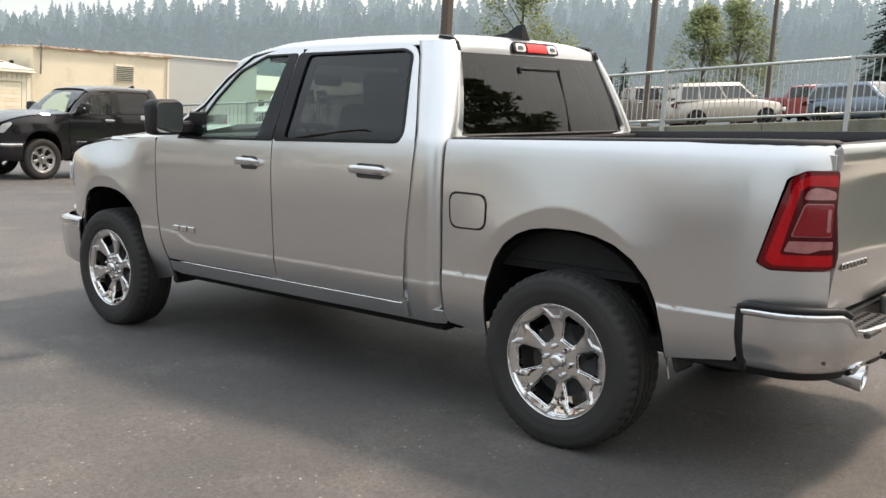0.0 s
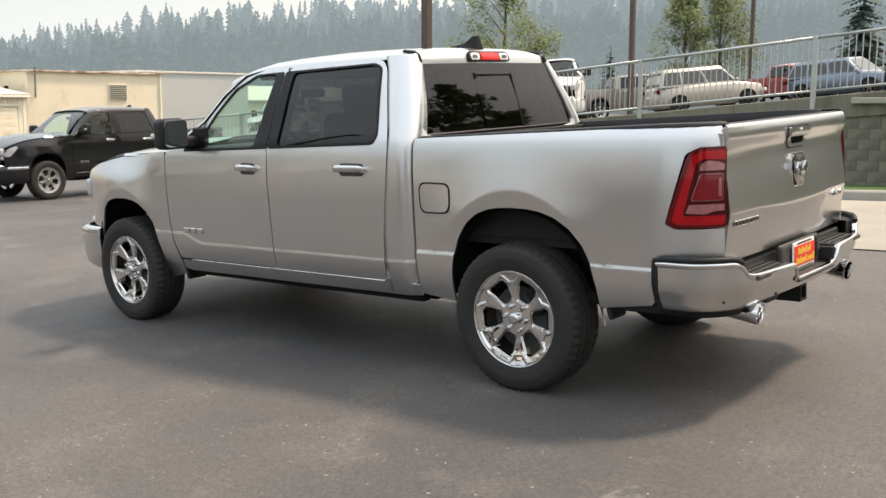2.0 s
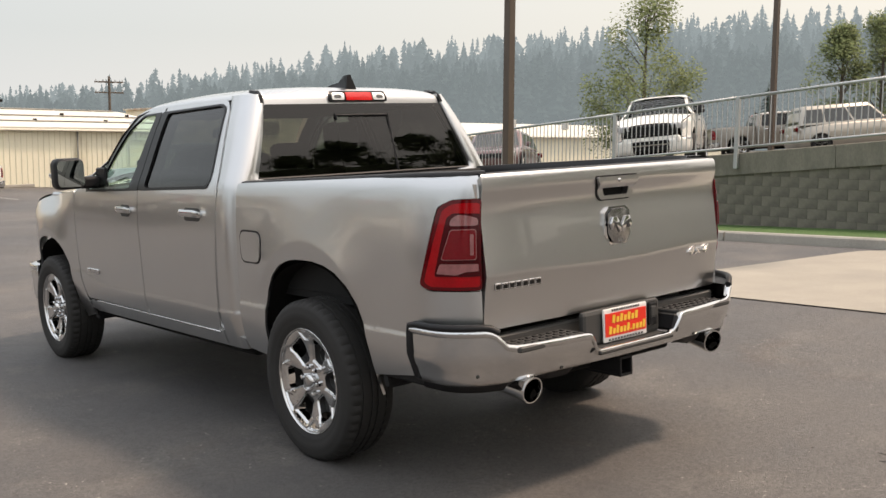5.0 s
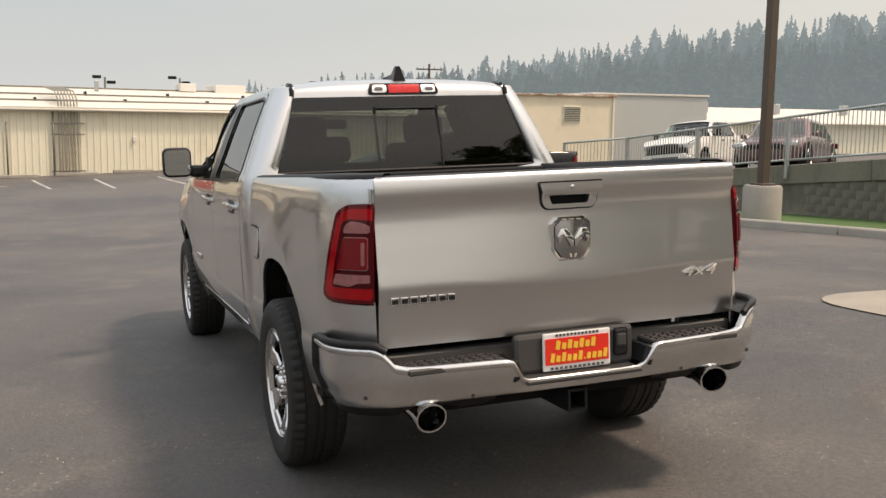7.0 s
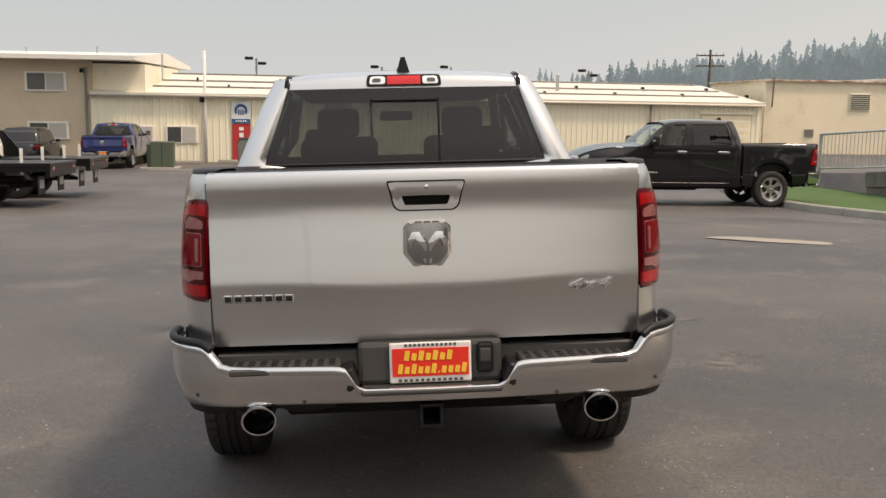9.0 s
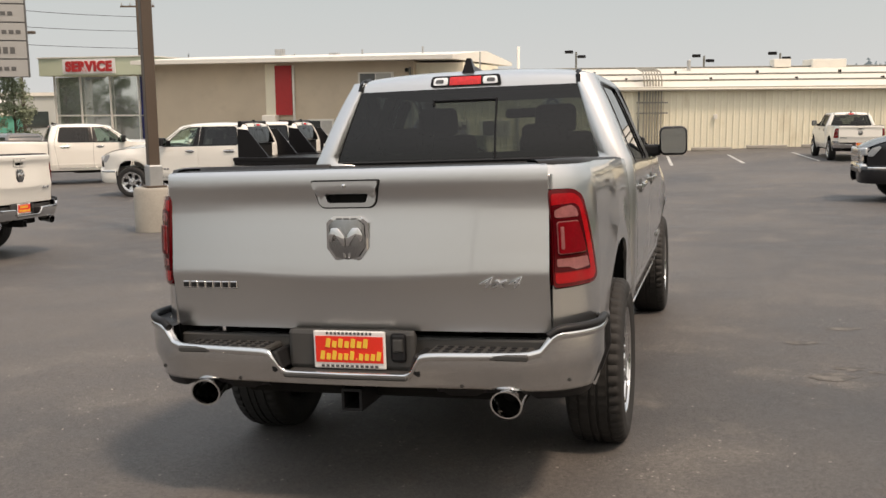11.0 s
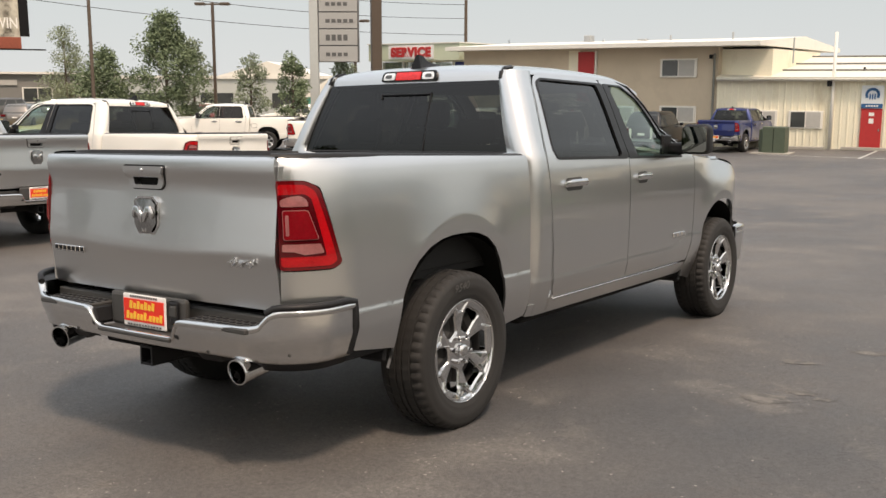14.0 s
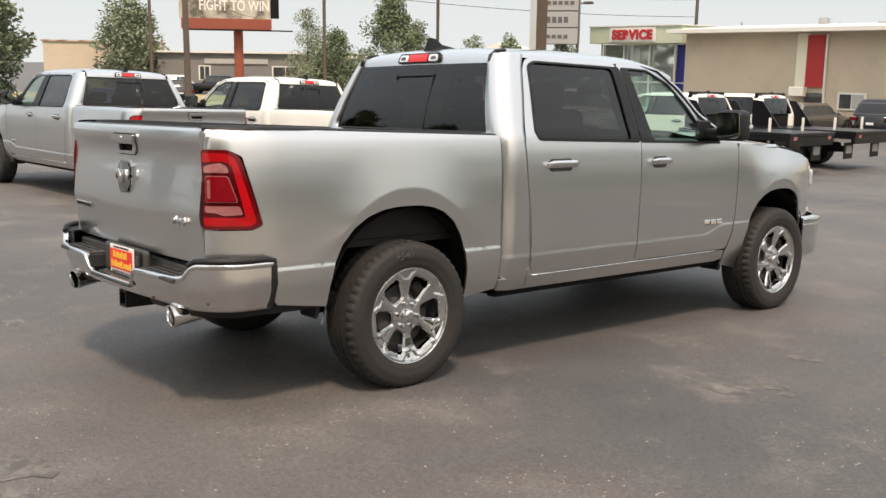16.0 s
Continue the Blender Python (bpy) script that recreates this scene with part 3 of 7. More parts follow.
def build_truck(name, label):
    T = thing(name, label, "pickup truck")
    LF, LB = feature_lines(ARCH_F, 0.7, 4.4), feature_lines(ARCH_B, -0.84, 0.69)
    for s in (-1, 1):
        cab, bed = mirrored(lambda y, z: Vector((side_x(y, z), y, z)), s), mirrored(bed_at, s)
        o = (s, 0, 0)
        shade = lambda d: mirrored(lambda y, z: Vector((side_x(y, z) - d, y, z)), s)
        # front fender
        af = arch(AXLE, 0.955, 0.40, 0.435, 0.70, 0.36)
        skin_part("front_fender", PAINT, T, af[::-1] + [(4.10, 0.70), (4.30, 0.705), (4.50, 0.73), (4.52, 0.98), (4.44, 1.085), (4.28, 1.155), (4.05, 1.215), (3.70, 1.268), (3.10, 1.308), (3.085, 1.28), (3.088, 0.80), (3.06, 0.64), (3.025, 0.50), (3.035, 0.40)], cab, o, step=0.045, lines=LF)
        # front door
        win_f = rounded([(2.838, 1.314), (2.630, 1.553), (2.444, 1.717), (2.228, 1.804), (1.985, 1.808), (2.05, 1.324)], 0.03)
        d_f = [(3.02, 0.53), (3.052, 0.66), (3.08, 0.80), (3.078, 1.30), (2.93, 1.335), (2.75, 1.50), (2.55, 1.67), (2.36, 1.79), (2.15, 1.835), (1.911, 1.838), (1.9485, 1.36), (1.9485, 0.53)]
        door = skin_part("front_door", PAINT, T, rounded(d_f, 0.03, 3), cab, o, [win_f], 0.045, lines=LF)
        skin_part("window", GLASS_CLEAR, door, rounded([(2.842, 1.312), (2.632, 1.554), (2.446, 1.719), (2.229, 1.806), (1.945, 1.810), (2.02, 1.320)], 0.03), shade(0.010), o, step=0.06, fold=0)
        ring = rounded([(2.855, 1.305), (2.64, 1.555), (2.45, 1.722), (2.23, 1.808), (1.945, 1.812), (1.945, 1.318)], 0.02)
        skin_part("window_trim", GLOSSBLACK, door, ring, shade(-0.004), o, [rounded([(2.825, 1.319), (2.622, 1.549), (2.438, 1.711), (2.226, 1.798), (2.015, 1.802), (2.080, 1.331)], 0.03)], 0.05, 0.012, "black window surround")
        # rear door
        win_r = rounded([(0.966, 1.385), (1.000, 1.345), (1.86, 1.330), (1.85, 1.804), (1.120, 1.811), (1.057, 1.785)], 0.03)
        d_r = [(0.985, 0.527), (0.945, 0.57), (0.925, 0.85), (0.885, 1.10), (0.868, 1.34), (0.918, 1.50), (1.005, 1.77), (1.06, 1.832), (1.905, 1.838), (1.942, 1.36), (1.942, 0.527)]
        door = skin_part("rear_door", PAINT, T, rounded(d_r, 0.05, 4), cab, o, [win_r], 0.045, lines=LF)
        skin_part("window", GLASS_SIDE, door, rounded([(0.963, 1.384), (0.997, 1.342), (1.87, 1.327), (1.86, 1.806), (1.118, 1.813), (1.054, 1.787)], 0.03), shade(0.010), o, step=0.06, fold=0)
        skin_part("window_trim", GLOSSBLACK, door, rounded([(0.958, 1.385), (0.99, 1.335), (1.938, 1.318), (1.935, 1.812), (1.115, 1.818), (1.05, 1.79)], 0.03), shade(-0.004), o,
                  [rounded([(0.973, 1.388), (1.005, 1.352), (1.848, 1.337), (1.850, 1.799), (1.125, 1.806), (1.065, 1.781)], 0.035)], 0.05, 0.012, "black window surround")
        # chrome lip along the doors' foot and the painted sill
        bm = bmesh.new()
        tube(bm, [(s * (side_x(y, 0.52) + 0.001), y, 0.521) for y in np.linspace(0.97, 3.01, 12)], 0.0048, 6)
        part("sill_strip", bm, CHROME, T, smooth=True)
        skin_part("rocker_panel", PAINT, T, [(0.70, 0.45), (0.70, 0.515), (3.015, 0.515), (3.03, 0.45), (2.95, 0.435), (0.80, 0.440)], shade(0.006), o, step=0.07)
        for ya, yb, zz in ((0.936, 1.00, 0.60), (1.90, 1.99, 0.565)):
            skin_part("door_jamb", PAINT, T, [(ya, 0.513), (ya, zz), (yb, zz), (yb, 0.513)], shade(0.005), o, step=0.03, fold=0.0)
        # cab corner: side strip, rounded post and rear strip beside the window
        rows = []
        for z in [0.455, 0.50, 0.56, 0.60, 0.625, 0.637, 0.643, 0.649, 0.655, 0.661, 0.667, 0.68, 0.72, 0.80, 0.90, 1.0, 1.1, 1.2, 1.26, 1.30, 1.33, 1.355, 1.38, 1.42, 1.48, 1.56, 1.64, 1.72, 1.79, 1.83, 1.855]:
            yr, r = YR(z), 0.10
            w = side_x(0.82, z)
            yd = curve((0.43, 0.940), (0.85, 0.918), (1.10, 0.878), (1.34, 0.861), (1.50, 0.910), (1.77, 0.998), (1.83, 1.03), (1.87, 1.05))(z)
            row = [Vector((s * (w - 0.030), yd + 0.003, z)), Vector((s * w, yd + 0.0015, z))]
            for k in range(4):
                row.append(Vector((s * w, yd + 0.0015 + (yr + r - yd - 0.0015) * (k + 1) / 4, z)))
            for k in range(1, 13):
                a = math.pi / 2 * k / 12
                row.append(Vector((s * (w - r * 0.95 + r * 0.95 * math.cos(a)), yr + r - r * math.sin(a), z)))
            xg = curve((1.38, 0.785), (1.795, 0.655), (1.86, 0.64))(z) if z > 1.37 else 0.60
            row.append(Vector((s * min(xg, w - 0.10), yr, z)))
            row.append(Vector((s * min(xg, w - 0.10), yr + 0.03, z)))
            rows.append(row)
        V, F = grid(rows, flip=(s < 0))
        mesh_part("cab_corner", V, F, PAINT, T)
        # bed side with wheel opening, cut out for the rear light
        ar = arch(0.0, 0.995, 0.445, 0.515, 0.44, 0.50)
        bed_out = [(-1.122, 0.755), (-1.122, 1.395), (-0.90, 1.400), (0.68, 1.366), (0.69, 1.35), (0.69, 0.50), (0.67, 0.465)] + ar + [(-0.80, 0.54), (-0.84, 0.60), (-0.84, 0.755)]
        notch = rounded([(-1.25, 0.918), (-1.25, 1.303), (-0.998, 1.300), (-0.940, 1.271), (-0.862, 0.943), (-0.902, 0.918)], 0.012, 4)[10:]
        bed_out = [(-1.122, 0.755), (-1.122, 0.918)] + notch[::-1][:-1] + [(-1.122, 1.303)] + bed_out[1:]
        bside = skin_part("bed_side", PAINT, T, bed_out, bed, o, (), 0.04, lines=LB)
        part("gate_jamb", boxed((s * 0.813, -1.088, 1.06), (0.006, 0.066, 0.60), 0.002), PAINT, T)
        tail_light(T, s)
        if s < 0:
            cap = mirrored(lambda y, z: Vector((bed_x(y, z) + 0.006, y, z)), s)
            fd = rounded([(0.425, 0.955), (0.425, 1.108), (0.640, 1.112), (0.632, 0.952)], 0.05, 6)
            rim = rounded([(0.416, 0.945), (0.416, 1.118), (0.653, 1.122), (0.645, 0.942)], 0.055, 6)
            skin_part("fuel_door_gap", PLASTIC, bside, rim, mirrored(lambda y, z: Vector((bed_x(y, z) + 0.0015, y, z)), s), o, [rounded([(0.433, 0.957), (0.433, 1.106), (0.634, 1.110), (0.628, 0.954)], 0.05, 6)], 0.03, 0.0)
            skin_part("fuel_door", PAINT, bside, fd, cap, o, step=0.03, fold=0.008)
        # black cap on the bed rail
        rows = []
        for k in range(25):
            u = 0.68 - 1.80 * k / 24
            z = 1.368 + 0.036 * min(1, k / 20)
            p = bed_at(u, 1.395)
            e = bed_at(u - 0.01, 1.395) - bed_at(u + 0.01, 1.395)
            inn = Vector((e.y, -e.x, 0)).normalized()
            rows.append([Vector((s * q.x, q.y, q.z)) for q in (p + Vector((0, 0, z - 1.395 - 0.010)) - inn * 0.003, p + Vector((0, 0, z - 1.395 + 0.003)), p + inn * 0.03 + Vector((0, 0, z - 1.395 + 0.009)), p + inn * 0.10 + Vector((0, 0, z - 1.395 + 0.008)), p + inn * 0.11 + Vector((0, 0, z - 1.395 - 0.04)))])
        V, F = grid(rows, flip=(s > 0))
        mesh_part("bed_rail_cap", V, F, PLASTIC, T, "black moulded bed rail cap")
        # wheel wells, flaps
        for cy, top, ax in ((0.0, 0.98, bed_x), (AXLE, 0.94, side_x)):
            rows = []
            for k in range(17):
                a = math.pi * k / 16
                y, z = cy + 0.50 * math.cos(a) * (0.93 if cy else 1.0), HUB + (top - HUB) * (math.sin(a) ** 0.75) if 0 < k < 16 else HUB + 0.09
                rows.append([Vector((s * x, y, z)) for x in (min(0.955, B_BED(z) - 0.010), 0.80, 0.55)])
            V, F = grid(rows)
            mesh_part("wheel_well", V, F, UNDER, T, "black wheel-arch liner")
        part("mud_flap", boxed((s * 0.825, -0.535, 0.50), (0.16, 0.025, 0.14), 0.012, Matrix.Rotation(-0.25, 3, "X")), PLASTIC, T)
        part("mud_flap", boxed((s * 0.795, 3.07, 0.43), (0.18, 0.035, 0.16), 0.015, Matrix.Rotation(-0.2, 3, "X")), PLASTIC, T)
        part("bed_valance", boxed((s * 0.880, -0.69, 0.515), (0.05, 0.30, 0.05), 0.01), PLASTIC, T, "black valance under the bed side")
        build_wheel(T, s, 0.0)
        build_wheel(T, s, AXLE)
        # door handles
        for y0, y1, dn in ((1.025, 1.315, "rear"), (2.03, 2.265, "front")):
            h = skin_part("door_handle", CHROME, T, rounded([(y0, 1.172), (y0, 1.205), (y0 + 0.05, 1.216), (y1 - 0.03, 1.218), (y1, 1.205), (y1 - 0.02, 1.176)], 0.012, 3),
                          mirrored(lambda y, z: Vector((side_x(y, z) + 0.016 + 0.024 * math.exp(-((z - 1.200) / 0.022) ** 2) * step01(y0 - 0.01, y0 + 0.05, y) * (1 - step01(y1 - 0.05, y1 + 0.01, y)), y, z)), s), o, step=0.018, fold=0.03, label="satin chrome pull handle")
            # flat dark sheet on the door, painted as the recess's shade
            skin_part("handle_recess", GREYPLASTIC, h, rounded([(y0 + 0.03, 1.150), (y0 + 0.03, 1.225), (y1 - 0.05, 1.228), (y1 - 0.05, 1.150)], 0.03, 4), mirrored(lambda y, z: Vector((side_x(y, z) + 0.0025, y, z)), s), o, step=0.04, fold=0.0, label="dark sheet painted as the shade behind a handle")
        # door badge: three plain chrome blocks
        for k in range(3):
            yb = 2.725 + 0.078 * k
            part("door_badge_block", boxed((s * (side_x(yb, 0.742) + 0.006), yb, 0.742), (0.010, 0.062, 0.036), 0.004), CHROME, T)
        # mirrors
        mir = new("side_mirror")
        mir.parent = T
        mir["label"] = "black door mirror with lit indicator"
        bm = bmesh.new()
        aim = Matrix.Rotation(s * 0.05, 3, "Z")
        box(bm, (s * 1.100, 2.80, 1.437), (0.205, 0.15, 0.215), 0.045, aim, 4)
        part("mirror_shell", bm, PLASTIC, mir, smooth=True, angle=50)
        skin_part("mirror_glass", MIRROR, mir, rounded([(-0.088, -0.090), (-0.090, 0.088), (0.088, 0.091), (0.090, -0.092)], 0.036, 5), lambda u, v: Vector((s * 1.100, 2.80, 1.437)) + aim @ Vector((u, -0.0810 - 0.055 * v, v)), (0, -1, 0), step=0.06, fold=0.004)
        bm = bmesh.new()
        box(bm, (s * 0.93, 2.82, 1.37), (0.16, 0.11, 0.085), 0.02, seg=2)
        part("mirror_arm", bm, PLASTIC, mir)
        part("mirror_sail", boxed((s * 0.875, 2.76, 1.40), (0.03, 0.16, 0.14), 0.01), PLASTIC, mir)
        part("indicator", boxed((s * 1.19, 2.85, 1.43), (0.02, 0.08, 0.03), 0.006), HEADLENS, mir)
        # headlight and front corner
        hl = skin_part("headlight", HEADLENS, T, rounded([(4.26, 1.085), (4.30, 1.115), (4.43, 1.065), (4.505, 0.97), (4.50, 0.90), (4.40, 0.905)], 0.02, 3), mirrored(lambda y, z: Vector((side_x(y, z) + 0.004, y, z)), s), o, step=0.03, fold=0.02, label="clear swept-back headlight")
        bm = bmesh.new()
        box(bm, (s * 0.62, 4.56, 1.00), (0.28, 0.12, 0.15), 0.03, Matrix.Rotation(-s * 0.45, 3, "Z"), 3)
        part("headlight_front", bm, HEADLENS, hl, smooth=True, angle=50)
        # body-coloured bumper corner with its chrome tip
        way = [(0.957, 4.085), (0.957, 4.16), (0.948, 4.28), (0.918, 4.40), (0.86, 4.50), (0.76, 4.59), (0.62, 4.645), (0.45, 4.665)]
        rows = [[Vector((s * (x - 0.05), y - 0.05, 0.36)), Vector((s * (x - 0.012), y - 0.012, 0.40)), Vector((s * x, y, 0.50)), Vector((s * (x + 0.004), y + 0.003, 0.62)), Vector((s * x, y, 0.695)), Vector((s * (x - 0.04), y - 0.03, 0.703))] for x, y in way]
        V, F = grid(rows, flip=(s > 0))
        bc = mesh_part("bumper_corner", V, F, PAINT, T)
        part("fog_light", boxed((s * 0.52, 4.62, 0.66), (0.14, 0.06, 0.08), 0.02), HEADLENS, T)
        V, F = grid([[Vector((s * (x + d), y + d, z)) for d, z in ((0.001, 0.645), (0.008, 0.652), (0.009, 0.685), (0.001, 0.698))] for x, y in way[:5]], flip=(s > 0))
        mesh_part("bumper_tip", V, F, CHROME, bc)
        # hood side badge
        part("hood_badge", boxed((s * 0.921, 3.57, 1.280), (0.014, 0.20, 0.030), 0.004, Matrix.Rotation(-s * 0.62, 3, "Y")), CHROME, T, "chrome bar badge on the hood flank")
        # exhaust tip
        bm = bmesh.new()
        lathe(bm, [(0.17, 0.048), (0.05, 0.054), (0.0, 0.059), (-0.006, 0.0585), (-0.006, 0.0525), (0.003, 0.0505), (0.03, 0.049), (0.16, 0.042)], 32, axis="y")
        bmesh.ops.scale(bm, vec=(1.10, 1, 0.96), verts=bm.verts)
        bmesh.ops.rotate(bm, cent=(0, 0, 0), matrix=Matrix.Rotation(s * -0.10, 3, "Z") @ Matrix.Rotation(0.12, 3, "X"), verts=bm.verts)
        bmesh.ops.translate(bm, vec=(s * 0.640, -1.220, 0.486), verts=bm.verts)
        part("exhaust_tip", bm, CHROME, T, "polished round exhaust tip", smooth=True, angle=40)
        part("exhaust_end", boxed((s * 0.628, -1.07, 0.500), (0.075, 0.08, 0.075), 0.02), UNDER, T)

    # ---- roof
    zt = curve((0.832, 1.797), (0.845, 1.845), (0.87, 1.874), (0.93, 1.896), (1.10, 1.912), (1.60, 1.926), (2.10, 1.914), (2.40, 1.876), (2.52, 1.85))
    rows = []
    for y in [0.832, 0.834, 0.838, 0.845, 0.855, 0.87, 0.89, 0.92, 0.97, 1.05, 1.2, 1.4, 1.6, 1.8, 2.0, 2.15, 2.3, 2.4, 2.47, 2.52]:
        edge = min(1.832, zt(y) - 0.004) if y < 2.1 else 1.832 - 0.19 * ((y - 2.1) / 0.42) ** 1.6 * 0.45
        xe = (side_x(y, min(1.832, edge)) - 0.001) if y > 1.0 else side_x(1.0, 1.83) - 0.055 * (1 - step01(0.83, 0.98, y))
        row = []
        for k in range(33):
            a = math.sin(math.pi / 2 * (k - 16) / 16)
            row.append(Vector((a * xe, y + 0.02 * a * a * (1 - step01(0.83, 1.1, y)), edge + (zt(y) - edge) * max(0.0, 1 - abs(a) ** 2.8) ** (1 / 2.2))))
        rows.append(row)
    V, F = grid(rows, flip=False)
    mesh_part("roof", V, F, PAINT, T)
    for s in (-1, 1):
        bm = bmesh.new()
        tube(bm, [(s * 0.660, 0.846, 1.80), (s * 0.655, 0.862, 1.838), (s * 0.650, 0.90, 1.862), (s * 0.645, 0.98, 1.872)], 0.017, 6)
        part("roof_seam", bm, GLOSSBLACK, T)
        bm = bmesh.new()
        tube(bm, [(s * (side_x(y, 1.835) - 0.012), y, 1.838) for y in np.linspace(0.98, 2.12, 14)] + [(s * (side_x(y, z) + 0.004), y, z) for y, z in ((2.36, 1.80), (2.56, 1.675), (2.76, 1.505), (2.94, 1.34))], 0.008, 6)
        part("drip_seam", bm, GLOSSBLACK, T)
        # windscreen post
        V, F = grid([[Vector((s * (side_x(y, z) - d), y + e, z + h)) for d, e, h in ((0, 0, 0), (0.02, 0.045, 0.02), (0.075, 0.075, 0.012))] for y, z in ((2.12, 1.836), (2.36, 1.795), (2.56, 1.672), (2.76, 1.502), (2.95, 1.335), (3.05, 1.30))], flip=(s < 0))
        mesh_part("windscreen_post", V, F, PAINT, T)
    # windscreen
    rows = []
    for k in range(9):
        t = k / 8
        y, z, w = 2.44 + 0.66 * t, 1.852 - 0.535 * t - 0.03 * math.sin(math.pi * t) * -1, 0.645 + 0.17 * t
        rows.append([Vector((w * a, y + 0.05 * (1 - a * a) * t, z + 0.012 * (1 - a * a))) for a in np.linspace(-1, 1, 13)])
    V, F = grid(rows)
    mesh_part("windscreen", V, F, GLASS_CLEAR, T)
    # ---- rear window in its frame, with a sliding middle pane
    rear = lambda x, z: Vector((x, YR(z) + 0.002 + 0.03 * abs(x) ** 2.5, z))
    glass_out = rounded([(-0.785, 1.372), (-0.652, 1.796), (0.652, 1.796), (0.785, 1.372)], 0.02, 3)
    rw = skin_part("rear_window", GLASS_DARK, T, glass_out, rear, (0, -1, 0), step=0.07, fold=0, label="dark tinted rear window")
    bm = bmesh.new()
    lines = [((-0.19, 1.725), (0.19, 1.725)), ((0.188, 1.735), (0.188, 1.375)), ((-0.190, 1.735), (-0.190, 1.70)), ((-0.12, 1.372), (0.19, 1.372))]
    for (xa, za), (xb, zb) in lines:
        tube(bm, [rear(xa, za) + Vector((0, -0.005, 0)), rear(xb, zb) + Vector((0, -0.005, 0))], 0.0075, 6)
    part("slider_frame", bm, GLOSSBLACK, rw)
    bm = bmesh.new()
    tube(bm, [rear(-0.19, 1.72) + Vector((0, 0.012, 0)), rear(-0.19, 1.375) + Vector((0, 0.012, 0))], 0.008, 6)
    part("slider_edge", bm, GLOSSBLACK, rw)
    bm = bmesh.new()
    tube(bm, [rear(x, 1.374) + Vector((0, -0.003, 0)) for x in np.linspace(-0.77, 0.77, 9)], 0.011, 6)
    part("window_seal", bm, PLASTIC, rw)
    # third brake light
    bl = new("high_brake_light")
    bl.parent = T
    bl["label"] = "red high brake light with clear ends"
    top = lambda d: (lambda x, z: Vector((x, curve((1.795, 0.826), (1.84, 0.834), (1.872, 0.852))(z) - d + 0.03 * x * x, z)))
    skin_part("light_bezel", GLOSSBLACK, bl, rounded([(-0.215, 1.808), (-0.205, 1.872), (0.205, 1.872), (0.215, 1.808)], 0.02, 4), top(0.006), (0, -1, 0), step=0.03, fold=0.02)
    for s in (-1, 1):
        skin_part("clear_lens", SATIN, bl, rounded([(s * 0.106, 1.818), (s * 0.106, 1.862), (s * 0.188, 1.862), (s * 0.196, 1.818)], 0.014, 4), top(0.010), (0, -1, 0), step=0.03, fold=0.006)
        skin_part("lens_pocket", BADGE, bl, rounded([(s * 0.130, 1.829), (s * 0.130, 1.851), (s * 0.176, 1.851), (s * 0.180, 1.829)], 0.010, 4), top(0.0125), (0, -1, 0), step=0.03, fold=0.003)
    skin_part("red_lens", BRIGHTRED, bl, [(-0.094, 1.816), (-0.094, 1.864), (0.094, 1.864), (0.094, 1.816)], top(0.013), (0, -1, 0), step=0.03, fold=0.006)
    # shark-fin aerial
    bm = bmesh.new()
    prism(bm, [(0.90, 1.885), (1.16, 1.900), (1.14, 1.912), (1.02, 1.935), (0.955, 1.972), (0.918, 1.975)], lambda u, v, d: Vector((d - 0.012, u, v)), 0.024)
    for v in bm.verts:
        if v.co.z < 1.92:
            v.co.x *= 3.2
    part("aerial_fin", bm, GLOSSBLACK, T)
    # ---- tailgate
    tg = lambda x, z: Vector((x, gate_y(x, z), z))
    gate = skin_part("tailgate", PAINT, T, rounded([(-0.803, 0.748), (-0.803, 1.398), (0.803, 1.398), (0.803, 0.748)], 0.012, 3), tg, (0, -1, 0), [rounded([(-0.085, 1.262), (-0.10, 1.300), (0.10, 1.300), (0.085, 1.262)], 0.008, 3)], 0.024, 0.03,
                     lines=[[(x, gate_crease(x) + d) for x in np.arange(-0.785, 0.79, 0.022)] for d in (-0.20, -0.16, -0.12, -0.09, -0.06, -0.04, -0.022, -0.012, -0.004, 0.006, 0.018, 0.035)]
                     + [[(x, z) for x in np.arange(-0.785, 0.79, 0.022)] for z in (1.22, 1.24, 1.256, 1.27, 1.284, 1.297, 1.309, 1.320, 1.331, 1.342, 1.356, 1.370, 1.381, 1.391)])
    skin_part("tailgate_cap", PLASTIC, gate, [(-0.79, -1.132), (-0.79, -1.06), (0.79, -1.06), (0.79, -1.132)], lambda x, y: Vector((x, y, 1.404 - 6.0 * (y + 1.095) ** 2)), (0, 0, 1), step=0.06, fold=0.02, label="black cap along the tailgate top")
    off = lambda d: (lambda x, z: Vector((x, gate_y(x, min(z, 1.31)) - d, z)))
    hd = skin_part("tailgate_handle", PAINT, gate, rounded([(-0.142, 1.350), (-0.130, 1.318), (-0.118, 1.262), (-0.10, 1.247), (0.10, 1.247), (0.118, 1.262), (0.130, 1.318), (0.142, 1.350)], 0.012, 3), lambda x, z: Vector((x, -1.160 - 0.024 * step01(1.292, 1.318, z), z)), (0, -1, 0), [rounded([(-0.080, 1.264), (-0.092, 1.299), (0.092, 1.299), (0.080, 1.264)], 0.008, 3)], 0.02, 0.03)
    skin_part("handle_gap", PLASTIC, hd, rounded([(-0.149, 1.356), (-0.137, 1.318), (-0.124, 1.258), (-0.104, 1.241), (0.104, 1.241), (0.124, 1.258), (0.137, 1.318), (0.149, 1.356)], 0.014, 3),
              lambda x, z: Vector((x, gate_y(x, z) - 0.002, z)), (0, -1, 0), [rounded([(-0.080, 1.264), (-0.092, 1.299), (0.092, 1.299), (0.080, 1.264)], 0.008, 3)], 0.02, 0.0, "dark gap round the handle")
